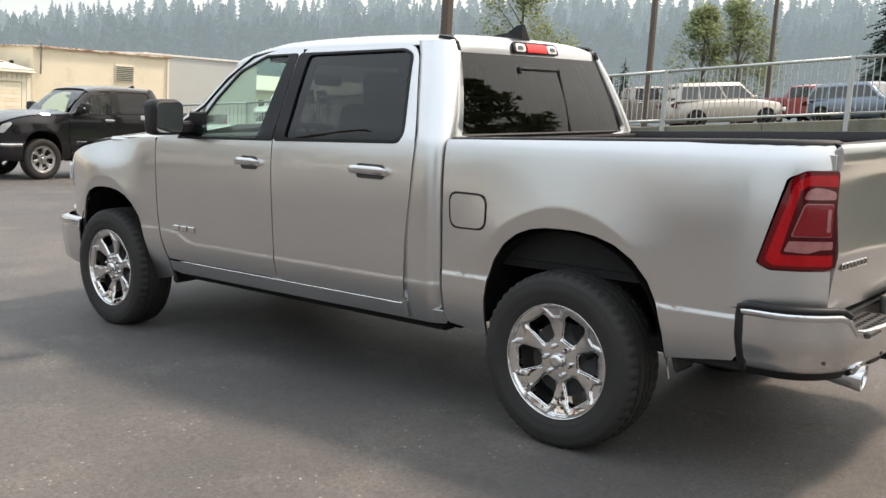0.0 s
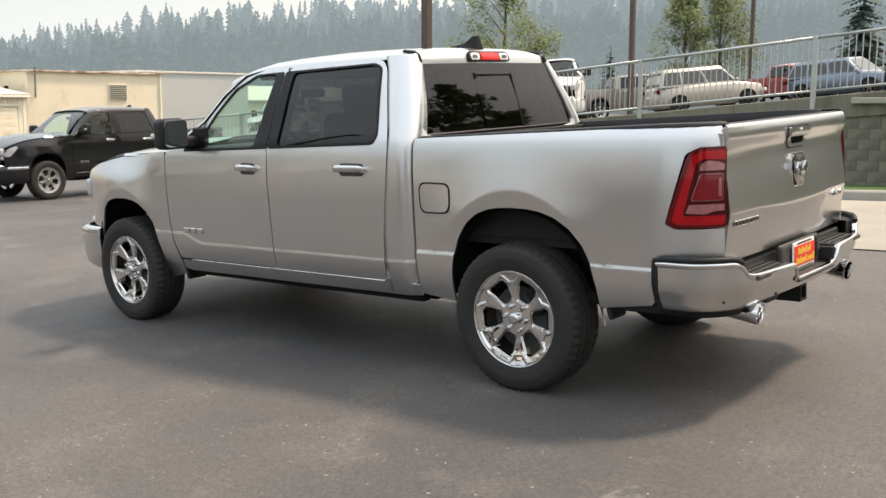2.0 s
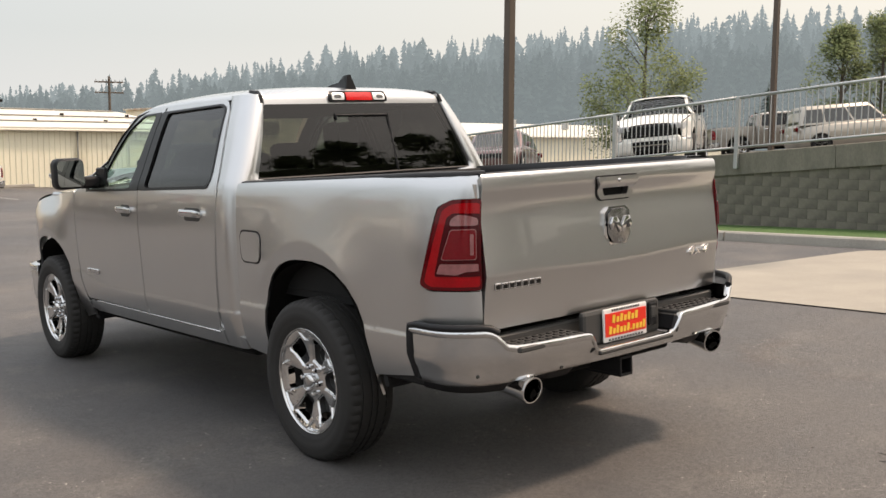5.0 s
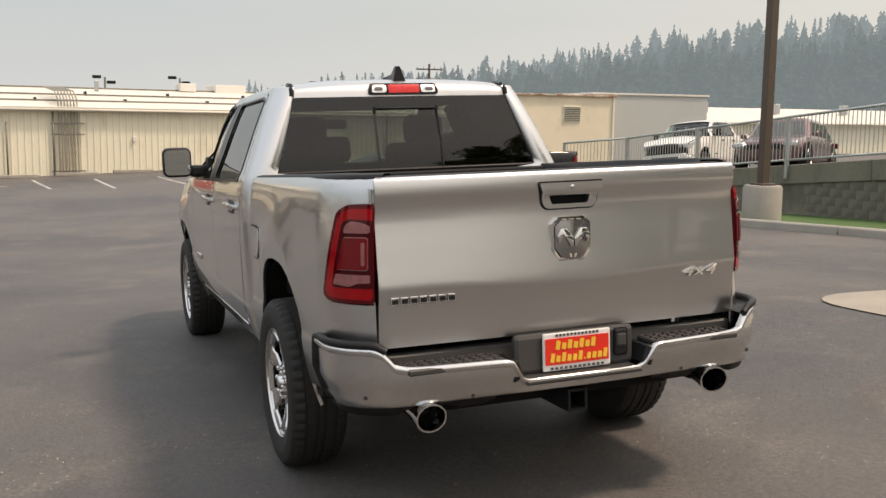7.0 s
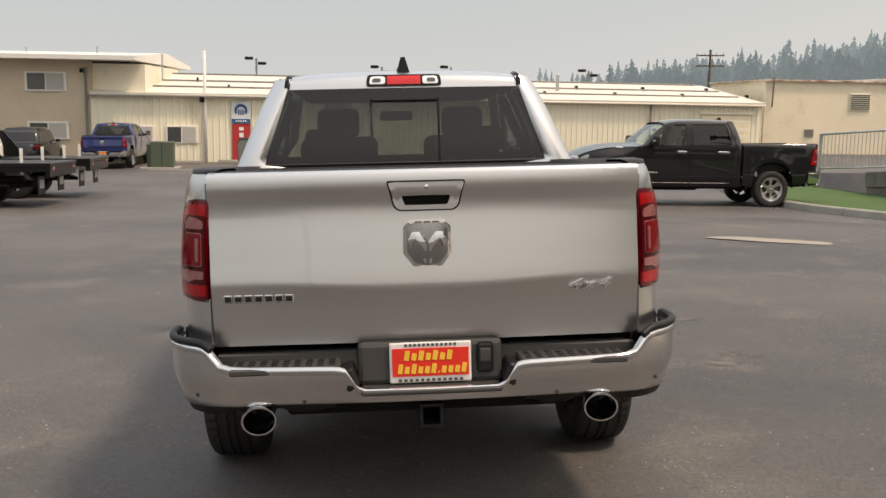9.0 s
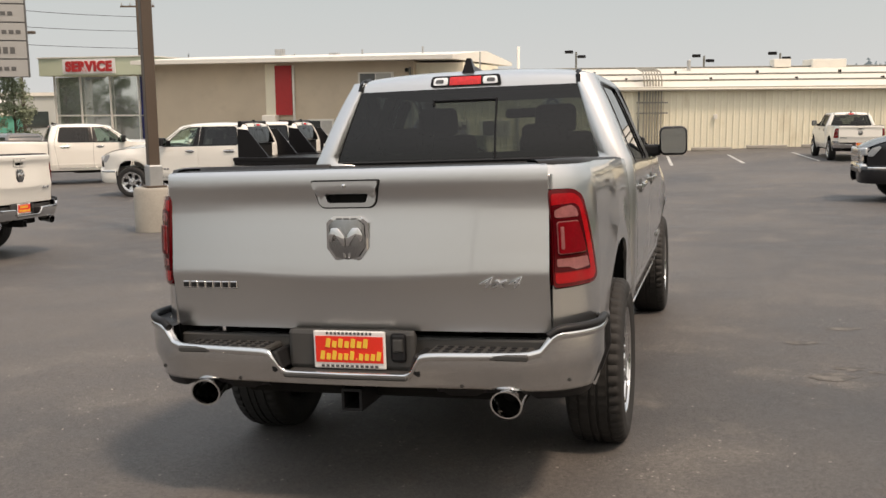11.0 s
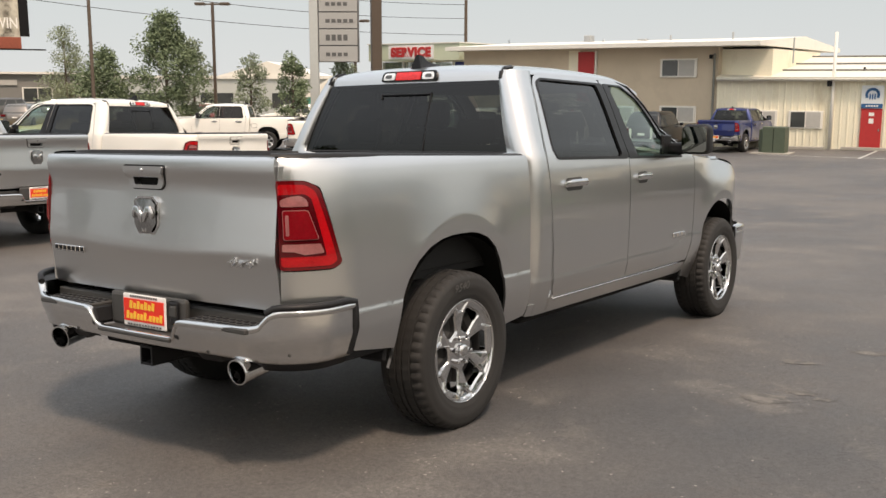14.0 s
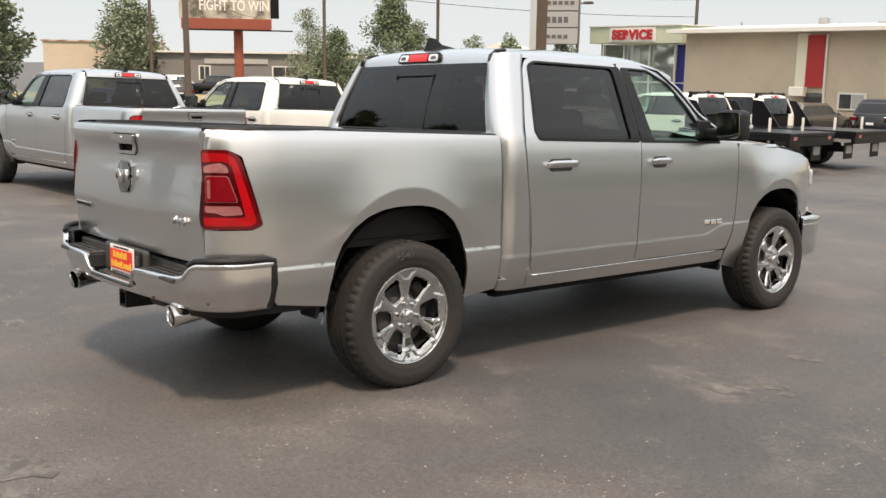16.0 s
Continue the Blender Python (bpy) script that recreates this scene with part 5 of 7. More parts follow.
def asphalt_material():
    """Worn asphalt: broad warm and cool patches, blotches of bared stone, fine grain and pale chips."""
    m = bpy.data.materials.new("asphalt")
    m.use_nodes = True
    n, l = m.node_tree.nodes, m.node_tree.links
    b = n["Principled BSDF"]
    tc = n.new("ShaderNodeTexCoord")

    def noise(scale, detail, rough=0.55):
        t = n.new("ShaderNodeTexNoise")
        t.inputs["Scale"].default_value, t.inputs["Detail"].default_value, t.inputs["Roughness"].default_value = scale, detail, rough
        l.new(tc.outputs["Object"], t.inputs[0])
        return t.outputs[0]

    def ramp(x, a, c, lo, hi):
        r = n.new("ShaderNodeMapRange")
        r.inputs[1].default_value, r.inputs[2].default_value, r.inputs[3].default_value, r.inputs[4].default_value = a, c, lo, hi
        l.new(x, r.inputs[0])
        return r.outputs[0]

    def mix(f, x, y):
        r = n.new("ShaderNodeMix")
        r.data_type = "RGBA"
        l.new(f, r.inputs[0])
        for k, v in ((6, x), (7, y)):
            if isinstance(v, tuple):
                r.inputs[k].default_value = (*v, 1)
            else:
                l.new(v, r.inputs[k])
        return r.outputs[2]

    def math_node(op, x, y):
        r = n.new("ShaderNodeMath")
        r.operation = op
        for k, v in ((0, x), (1, y)):
            if isinstance(v, float):
                r.inputs[k].default_value = v
            else:
                l.new(v, r.inputs[k])
        return r.outputs[0]
    broad, blotch, grain, cluster = noise(0.22, 4), noise(1.1, 10, 0.70), noise(150, 4, 0.7), noise(1.1, 6, 0.6)
    col = mix(ramp(broad, 0.36, 0.60, 0, 1), (0.070, 0.069, 0.070), (0.112, 0.103, 0.095))
    col = mix(ramp(blotch, 0.51, 0.70, 0, 0.85), col, (0.165, 0.153, 0.138))
    col = mix(ramp(blotch, 0.46, 0.28, 0, 0.6), col, (0.058, 0.057, 0.056))
    rust = noise(0.6, 8, 0.7)
    col = mix(ramp(rust, 0.60, 0.78, 0, 0.6), col, (0.105, 0.070, 0.048))
    sc = n.new("ShaderNodeVectorMath")
    sc.operation = "SCALE"
    l.new(col, sc.inputs[0])
    l.new(math_node("MULTIPLY", ramp(grain, 0.28, 0.72, 0.55, 1.45), ramp(noise(46, 6, 0.8), 0.32, 0.68, 0.62, 1.38)), sc.inputs[3])
    # chips of pale stone, thicker in some patches
    vo = n.new("ShaderNodeTexVoronoi")
    vo.inputs["Scale"].default_value = 42.0
    l.new(tc.outputs["Object"], vo.inputs["Vector"])
    bw = n.new("ShaderNodeSeparateColor")
    l.new(vo.outputs["Color"], bw.inputs[0])
    few = math_node("GREATER_THAN", bw.outputs[0], ramp(cluster, 0.50, 0.70, 0.99, 0.78))
    dot = math_node("LESS_THAN", vo.outputs["Distance"], ramp(bw.outputs[1], 0, 1, 0.10, 0.34))
    chip = math_node("MULTIPLY", few, dot)
    col = mix(chip, sc.outputs[0], (0.30, 0.28, 0.25))
    l.new(col, b.inputs["Base Color"])
    l.new(ramp(blotch, 0.3, 0.7, 0.50, 0.78), b.inputs["Roughness"])
    b.inputs["Specular IOR Level"].default_value = 0.4
    bp = n.new("ShaderNodeBump")
    bp.inputs["Strength"].default_value, bp.inputs["Distance"].default_value = 0.9, 0.007
    l.new(math_node("ADD", grain, math_node("MULTIPLY", blotch, 1.2)), bp.inputs["Height"])
    l.new(bp.outputs[0], b.inputs["Normal"])
    return m


ASPHALT = asphalt_material()
CONCRETE = material("pale_concrete", (0.31, 0.28, 0.23), rough=0.8, var=0.16, scale=1.2, fine=60, bump=0.2, stain=((0.24, 0.22, 0.185), 0.8, 0.45, 0.75))
KERB = material("kerb_concrete", (0.33, 0.31, 0.27), rough=0.85, var=0.2, scale=2, fine=50, bump=0.3)
BLOCK = material("weathered_wall_block", (0.20, 0.185, 0.15), rough=0.92, var=0.25, scale=1.3, fine=50, bump=0.5, dist=0.006, stain=((0.085, 0.080, 0.066), 0.8, 0.40, 0.66), island=0.05)
CAPCON = material("cap_concrete", (0.21, 0.195, 0.16), rough=0.9, var=0.22, scale=1.0, fine=40, bump=0.3, stain=((0.11, 0.105, 0.088), 1.4, 0.48, 0.72), stretch=(1, 1, 0.4))
COPPERBAR = material("rusty_bracket", (0.14, 0.07, 0.04), rough=0.8, var=0.3)
GRASS = material("lawn", (0.055, 0.11, 0.022), rough=0.9, var=0.35, scale=3, fine=80, bump=0.6, dist=0.02)
LINE = material("worn_line_paint", (0.50, 0.49, 0.46), rough=0.7, var=0.3, scale=5, fine=60, stain=((0.15, 0.14, 0.13), 6, 0.5, 0.75))
xs = sorted(set([-600, -420, -300, -210, -150, -110, -80] + list(np.arange(-60, 14, 2.0)) + [13.0, 14.05, 14.1, 14.35] + list(np.arange(16, 60, 3.0)) + [70, 90, 120, 160, 220, 300, 420, 600]))
ys = sorted(set([-600, -400, -250, -150, -90, -60] + list(np.arange(-40, 62, 2.0)) + [70, 85, 110, 150, 210, 300, 420, 600]))
rows = [[Vector((x, y, ground_z(x, y))) for y in ys] for x in xs]
V, F = grid(rows, flip=True)
tagged(mesh_part("ground", V, F, ASPHALT), "worn dark grey asphalt parking lot", "ground", kind="structure")


def sheet(name, poly, mat, lift, label, category, zf=lot_z, step=0.8):
    V, F, N = skin(poly, lambda x, y: Vector((x, y, zf(x, y) + lift)), (0, 0, 1), (), step, 0.0)
    return tagged(mesh_part(name, V, F, mat), label, category, kind="structure")


sheet("concrete_apron", rounded([(4.25, -16.0), (4.25, 2.5), (9.75, 2.45), (9.75, -16.0)], 0.7, 6), CONCRETE, 0.006, "pale sun-bleached concrete apron beside the asphalt", "pavement")
sheet("worn_patch", rounded([(4.5, 9.05), (5.1, 9.25), (6.2, 8.35), (6.0, 7.95), (5.2, 8.4)], 0.3, 4), CONCRETE, 0.005, "small pale worn patch in the asphalt", "pavement", step=0.3)
WORN = material("bared_stone_in_asphalt", (0.145, 0.135, 0.122), rough=0.85, var=0.5, scale=14, fine=120, bump=0.9, dist=0.01, stain=((0.085, 0.082, 0.078), 12, 0.44, 0.56))
wear = random.Random(41)
for x, y, r in ((2.10, 1.38, 0.13), (2.22, 1.62, 0.08), (2.36, 1.53, 0.05), (1.99, 2.37, 0.10), (0.98, -2.04, 0.15), (1.25, -2.15, 0.08), (2.30, 2.9, 0.12), (-1.9, -1.2, 0.10)):
    r *= 0.75
    poly = [(x + 1.5 * r * q * math.cos(a), y + r * q * math.sin(a)) for a, q in ((0.4 * k, wear.uniform(0.6, 1.25)) for k in range(15))]
    sheet("worn_patch", poly, WORN, 0.003, "small pale spot where stone shows through the asphalt", "pavement", step=0.06)
KLINE = [(9.85, -16), (9.85, 2.7), (9.95, 6.8), (9.75, 9.5), (9.45, 12.5), (8.9, 15.6), (8.95, 17.5), (9.6, 22.0), (10.5, 25.5)]
kx = lambda y: curve(*[(b, a) for a, b in KLINE])(y)
sheet("lawn_strip", [(kx(y) + 0.16, y) for y in np.linspace(-16, 25.4, 40)] + [(14.05, 25.4), (14.05, -16)], GRASS, 0.10, "mown green lawn strip below the retaining wall", "lawn", step=0.7)
kerb = thing("kerb", "pale concrete kerb along the lawn", "kerb", kind="structure")
ky = -16.0
while ky < 25.0:
    y1 = min(ky + 3.0, 25.4)
    bm = bmesh.new()
    n = 4
    ring = []
    for k in range(n + 1):
        y = ky + 0.012 + (y1 - ky - 0.024) * k / n
        x, z = kx(y), lot_z(kx(y), y)
        ring.append([bm.verts.new(p) for p in ((x, y, z - 0.1), (x + 0.02, y, z + 0.12), (x + 0.045, y, z + 0.145), (x + 0.18, y, z + 0.145), (x + 0.18, y, z - 0.1))])
    for a, b in zip(ring, ring[1:]):
        for j in range(4):
            bm.faces.new((a[j], b[j], b[j + 1], a[j + 1]))
    bm.faces.new(ring[0])
    bm.faces.new(ring[-1][::-1])
    part("kerb_stone", bm, KERB, kerb)
    ky = y1

# ---- retaining wall with its fence ----
wall = thing("retaining_wall", "weathered grey concrete retaining wall", "wall", kind="structure")
y = -16.0
while y < 22.4:
    y1 = min(y + 3.05, 22.4)
    a0, a1 = y + 0.006, y1 - 0.006
    bm = bmesh.new()
    q = []
    for yy in (a0, a1):
        zt_, zb_ = FENCE_TOP(yy) - 1.13, lot_z(14, yy) - 0.4
        q.append([bm.verts.new(p) for p in ((14.02, yy, zb_), (14.02, yy, zt_ - 0.44), (13.97, yy, zt_ - 0.44), (13.94, yy, zt_ - 0.02), (13.96, yy, zt_), (14.33, yy, zt_), (14.33, yy, zb_))])
    for j in range(7):
        bm.faces.new((q[0][j], q[1][j], q[1][(j + 1) % 7], q[0][(j + 1) % 7]))
    bm.faces.new(q[0][::-1])
    bm.faces.new(q[1])
    part("wall_panel", bm, CAPCON, wall, "pale stained concrete cap beam")
    y = y1
wl = thing("wall_ledge", "pale timber ledge bolted to the wall cap", "ledge")
part("ledge", boxed((13.90, 2.69, 1.57), (0.09, 0.68, 0.11), 0.012), KERB, wl)
part("bracket", boxed((13.92, 2.38, 1.42), (0.06, 0.05, 0.22), 0.006), COPPERBAR, wl)
posts = [-8.2, -4.2, -0.1, 3.75, 7.45, 10.65, 14.0, 17.5, 21.0, 23.35]
fence = thing("metal_fence", "grey painted steel fence with thin upright bars on the wall", "fence", kind="structure")
FX = 13.90
fx = lambda y: FX if y < 21.2 else FX - 0.9 * (y - 21.2) / 2.2
for p in posts:
    part("post", boxed((fx(p), p, FENCE_TOP(p) - 0.72), (0.075, 0.09, 1.46), 0.008), STEEL, fence)
bar = boxed((0, 0, 0), (0.016, 0.016, 0.94))
me_bar = bpy.data.meshes.new("bar")
bar.to_mesh(me_bar)
bar.free()
me_bar.materials.append(STEEL)
for a, b in zip(posts, posts[1:]):
    for dz, w in ((-0.02, 0.05), (-1.02, 0.04)):
        bm = bmesh.new()
        pa, pb = Vector((fx(a), a, FENCE_TOP(a) + dz)), Vector((fx(b), b, FENCE_TOP(b) + dz))
        tube(bm, [pa, pb], w * 0.62, 8)
        part("rail", bm, STEEL, fence, smooth=True)
    n = round((b - a) / 0.125)
    for k in range(1, n):
        yy = a + (b - a) * k / n
        o = new("bar", me_bar)
        o.parent = fence
        o.location = (fx(yy), yy, FENCE_TOP(yy) - 0.52)

# ---- light poles ----
BROWN = material("brown_painted_steel", (0.085, 0.062, 0.045), rough=0.5, var=0.1, scale=3)


def light_pole(x, y, h, w=0.17, heads=1, base=True, turn=0.0, label="brown square steel light pole on a concrete base", basew=0.72, mat=BROWN):
    z = ground_z(x, y)
    t = thing("light_pole", label, "light pole", Matrix.Translation((x, y, z)) @ Matrix.Rotation(turn, 4, "Z"))
    zb = 0.0
    if base:
        bm = bmesh.new()
        lathe(bm, [(-0.1, basew / 2), (0.72, basew / 2), (0.77, basew / 2 - 0.03), (0.77, 0.0)], 28, axis="z")
        part("concrete_base", bm, KERB, t, smooth=True, angle=35)
        part("base_plate", boxed((0, 0, 0.79), (0.34, 0.34, 0.035), 0.004), mat, t)
        zb = 0.77
    part("pole", boxed((0, 0, (zb + h) / 2), (w, w, h - zb), 0.012), mat, t)
    for k in range(heads):
        s = 1 if k == 0 else -1
        arm = part("arm", boxed((s * 0.30, 0, h - 0.12), (0.50, 0.06, 0.09), 0.008), mat, t)
        head = part("lamp_head", boxed((s * 0.72, 0, h - 0.10), (0.56, 0.36, 0.16), 0.04, seg=2), mat, t)
        part("lens", boxed((s * 0.72, 0, h - 0.185), (0.42, 0.26, 0.02), 0.004), HEADLENS, head)
    return t


light_pole(10.35, 10.45, 7.6)
pl2 = light_pole(-8.08, 10.37, 7.0, w=0.19, turn=2.4)
bm = bmesh.new()
box(bm, (0.22, 0, 4.95), (0.30, 0.20, 0.14), 0.03, seg=2)
part("floodlight", bm, GLOSSBLACK, pl2)
part("camera_box", boxed((0, 0.0, 0.95), (0.30, 0.24, 0.42), 0.02), STEEL, pl2)
light_pole(-40.6, 35.3, 7.6, w=0.16, heads=2, turn=0.6, basew=0.6)
light_pole(-38.2, 45.0, 7.1, w=0.16, heads=2, turn=0.2, basew=0.6)
light_pole(32.5, 18.1, 9.5, w=0.20, base=False, label="dark square light pole in the upper lot")
light_pole(44.6, 17.9, 10.5, w=0.18, base=False, label="dark square light pole in the upper lot")

# ---- the long cream warehouse ----
FA, FB = Vector((-13.1, 42.0)), Vector((21.8, 49.5))
FD = (FB - FA).normalized()
FN = Vector((FD.y, -FD.x))


def onface(s, z, d=0.0):
    p = FA + FD * s + FN * d
    return Vector((p.x, p.y, z))


FTURN = Matrix.Rotation(math.atan2(FD.y, FD.x), 3, "Z")
CREAM = material("cream_metal_siding", (0.78, 0.735, 0.58), rough=0.5, var=0.08, scale=0.8, fine=30, stain=((0.50, 0.43, 0.29), 0.9, 0.55, 0.85), stretch=(1, 1, 0.35))
CREAMROOF = material("cream_metal_roof", (0.66, 0.625, 0.54), rough=0.5, var=0.08, scale=0.7, fine=30)
BEIGE = material("beige_stucco", (0.77, 0.69, 0.52), rough=0.9, var=0.07, scale=0.7, fine=50, bump=0.15, stain=((0.52, 0.44, 0.30), 0.6, 0.55, 0.85))
PALEBLUE = material("pale_grey_siding", (0.46, 0.48, 0.46), rough=0.7, var=0.06, scale=0.5)
TANSTUCCO = material("tan_stucco", (0.56, 0.475, 0.36), rough=0.9, var=0.10, scale=0.8, fine=60, bump=0.2, stain=((0.47, 0.395, 0.295), 0.7, 0.5, 0.8))
COPPER = material("rusty_flashing", (0.32, 0.16, 0.09), rough=0.6, metal=0.2, var=0.3, scale=3, stain=((0.62, 0.55, 0.44), 1.2, 0.42, 0.56))
WHITETRIM = material("white_trim", (0.72, 0.70, 0.64), rough=0.6, var=0.06, scale=2)
DOORRED = material("red_door_paint", (0.42, 0.025, 0.025), rough=0.5, var=0.08)
SIGNBLUE = material("blue_sign", (0.02, 0.10, 0.24), rough=0.4, var=0.04)
SIGNWHITE = material("white_sign", (0.62, 0.65, 0.66), rough=0.4, var=0.04)
SHOPGLASS = material("dark_window_glass", (0.05, 0.055, 0.055), rough=0.06, var=0.3, scale=1.0, coat=0.4)
BLIND = material("window_blind", (0.42, 0.41, 0.38), rough=0.7, var=0.1)
DARKBLUE = material("blue_wall_panel", (0.018, 0.028, 0.20), rough=0.35, var=0.08)
TANPIPE = material("weathered_pale_conduit", (0.30, 0.28, 0.23), rough=0.6, var=0.2)
RIGID = material("grey_conduit", (0.20, 0.20, 0.18), rough=0.5, metal=0.5, var=0.15)
LEN = (FB - FA).length
wh = thing("warehouse", "long low cream metal warehouse with ribbed siding", "building", kind="")
V, F = [], []
s0 = 0.0
rib = []
while s0 < LEN:
    rib += [(s0, 0.0), (s0 + 0.02, 0.035), (s0 + 0.07, 0.035), (s0 + 0.09, 0.0)]
    s0 += 0.305
for s, d in rib:
    V += [onface(s, -1.6, d), onface(s, 1.86, d)]
for k in range(len(rib) - 1):
    F.append((2 * k, 2 * k + 2, 2 * k + 3, 2 * k + 1))
mesh_part("siding", V, F, CREAM, wh, "ribbed cream metal siding", smooth=False)
bm = bmesh.new()
prism(bm, [(0.30, 1.80), (0.34, 2.00), (-6.5, 3.05), (-14, 2.3), (-14, -1.6), (-0.05, -1.6), (-0.05, 1.80)], lambda u, v, d: onface(d, v, u), LEN)
part("roof", bm, CREAMROOF, wh, "pale metal roof with low slope")
bm = bmesh.new()
tube(bm, [onface(0.0, 1.90, 0.36), onface(LEN, 1.84, 0.36)], 0.055, 8)
part("gutter", bm, CREAMROOF, wh, smooth=True)
for d, z in ((-1.6, 2.34), (-3.7, 2.67), (-6.4, 3.08)):
    bm = bmesh.new()
    tube(bm, [onface(0.4, z, d), onface(LEN - 0.5, z, d)], 0.04, 6)
    part("roof_pipe", bm, RIGID, wh)
for k in range(9):
    part("pipe_stand", boxed(onface(2.2 + 4.2 * k, 2.35, -1.7), (0.10, 0.25, 0.22), 0.0, FTURN), GLOSSBLACK, wh)
    part("pipe_stand", boxed(onface(0.8 + 4.2 * k, 2.72, -3.8), (0.10, 0.25, 0.22), 0.0, FTURN), GLOSSBLACK, wh)
for s, z, d, sx, sz in ((3.0, 3.2, -5.0, 0.3, 0.7), (14.4, 3.0, -5.5, 0.18, 0.9), (19.5, 3.25, -6.5, 0.9, 0.45), (24.5, 2.9, -3.0, 0.16, 1.0), (22.0, 3.2, -7, 1.8, 0.5)):
    part("roof_vent", boxed(onface(s, z, d), (sx, sx, sz), 0.02, FTURN), WHITETRIM if sx > 0.5 else STEEL, wh)
# parts door with a blank sign over it
door = part("door", boxed(onface(6.83, -0.33, 0.06), (0.88, 0.07, 1.86), 0.01, FTURN), DOORRED, wh, "bright red service door")
part("door_notice", boxed(onface(6.83, 0.35, 0.10), (0.22, 0.012, 0.16), 0.0, FTURN), PLATEWHITE, door)
part("door_notice", boxed(onface(6.83, 0.05, 0.10), (0.20, 0.012, 0.22), 0.0, FTURN), PLATEWHITE, door)
part("door_knob", boxed(onface(7.17, -0.35, 0.12), (0.06, 0.06, 0.12), 0.01, FTURN), CHROME, door)
sg = thing("wall_sign", "white and blue sign panel above a red door", "sign")
part("panel", boxed(onface(6.82, 1.12, 0.09), (0.92, 0.06, 1.02), 0.01, FTURN), SIGNWHITE, sg)
part("lower_band", boxed(onface(6.82, 0.72, 0.125), (0.88, 0.015, 0.20), 0.0, FTURN), SIGNBLUE, sg)
bm = bmesh.new()
for a in np.linspace(-0.35, math.pi + 0.35, 15):
    p = onface(6.82 + 0.25 * math.cos(a), 1.22 + 0.25 * math.sin(a), 0.13)
    box(bm, p, (0.11, 0.02, 0.11), 0.0, FTURN)
part("logo_ring", bm, SIGNBLUE, sg)
bm = bmesh.new()
for x in (-0.10, 0.0, 0.10):
    box(bm, onface(6.82 + x, 1.14, 0.13), (0.06, 0.02, 0.24), 0.0, FTURN)
part("logo_bars", bm, SIGNBLUE, sg)
bm = bmesh.new()
for k in range(5):
    box(bm, onface(6.60 + 0.11 * k, 0.72, 0.137), (0.07, 0.008, 0.08), 0.0, FTURN)
part("sign_bar", bm, PLATEWHITE, sg)
# windows
for k, (a, b) in enumerate(((1.55, 2.75), (3.35, 4.75))):
    w = thing("window_1" if k == 0 else "window_2", "low two-pane window with a white frame in a cream wall", "window", kind="structure")
    part("window_frame", boxed(onface((a + b) / 2, 0.06, 0.03), (b - a + 0.1, 0.10, 0.82), 0.01, FTURN), WHITETRIM, w)
    for i in range(2):
        c = a + (b - a) * (0.26 + 0.48 * i)
        part("pane", boxed(onface(c, 0.06, 0.085), ((b - a) * 0.44, 0.02, 0.70), 0.0, FTURN), BLIND if i else SHOPGLASS, w)
# conduits up the wall and over the roof edge
cd = thing("conduit_rack", "rack of grey conduits up a cream wall", "conduits")
for k in range(7):
    bm = bmesh.new()
    s = 11.25 + 0.14 * k
    tube(bm, [onface(s, -1.15, 0.12), onface(s, 1.95, 0.14), onface(s, 2.35, 0.10), onface(s, 2.75, -0.5), onface(s, 3.0, -3.0)], 0.036, 6)
    part("conduit", bm, TANPIPE, cd)
for z in (1.25, 0.75, -0.95):
    part("strut", boxed(onface(11.65, z, 0.16), (1.5, 0.05, 0.06), 0.0, FTURN), RIGID, cd)
for s, z0, z1, r in ((5.15, -1.4, 4.0, 0.075), (9.0, -1.25, 1.3, 0.04), (11.0, -1.3, 1.8, 0.05), (28.7, -1.2, 1.8, 0.05)):
    bm = bmesh.new()
    tube(bm, [onface(s, z0, 0.14), onface(s, z1, 0.14)], r, 8)
    part("wall_pipe", bm, WHITETRIM if r > 0.06 else RIGID, wh, smooth=True)
part("meter_box", boxed(onface(5.0, 1.78, 0.22), (0.22, 0.2, 0.40), 0.02, FTURN), GLOSSBLACK, wh)
part("wall_box", boxed(onface(14.7, 0.55, 0.10), (0.18, 0.12, 0.24), 0.02, FTURN), WHITETRIM, wh)
rd = thing("door_3", "pale roller door in a cream metal wall", "door", kind="structure")
for k in range(12):
    part("slat", boxed(onface(33.4, -1.15 + 0.21 * k, 0.07), (3.1, 0.05, 0.20), 0.012, FTURN), BEIGE if k % 2 else CREAM, rd)
part("door_frame", boxed(onface(33.4, 1.40, 0.08), (3.4, 0.08, 0.14), 0.01, FTURN), CREAM, rd)
# plinth stubs and wheel stops along the foot
for k in range(9):
    bm = boxed(onface(4.0 + 2.6 * k, ground_z(*onface(4.0 + 2.6 * k, 0, 0.9)[:2]) + 0.07, 0.9), (1.9, 0.16, 0.15), 0.02, FTURN)
    tagged(part("wheel_stop", bm, KERB), "long pale concrete wheel stop on asphalt", "wheel stop", "wheel stops")
for x0, y0, x1, y1 in ((-5.9, 42.6, -5.3, 36.5), (-3.2, 41.0, -2.4, 34.2), (-0.7, 40.2, -0.2, 33.0), (1.9, 40.0, 2.4, 33.5), (4.6, 40.5, 5.1, 34.0), (7.4, 41.0, 7.9, 34.5)):
    sheet("parking_line", [(x0 - 0.06, y0), (x0 + 0.06, y0), (x1 + 0.06, y1), (x1 - 0.06, y1)], LINE, 0.006, "worn white parking bay line", "road marking", step=1.5)
sheet("parking_line", [(-9.5, 37.2), (-9.5, 37.35), (-4.0, 37.0), (-4.0, 36.85)], LINE, 0.006, "worn white parking bay line", "road marking", step=1.5)

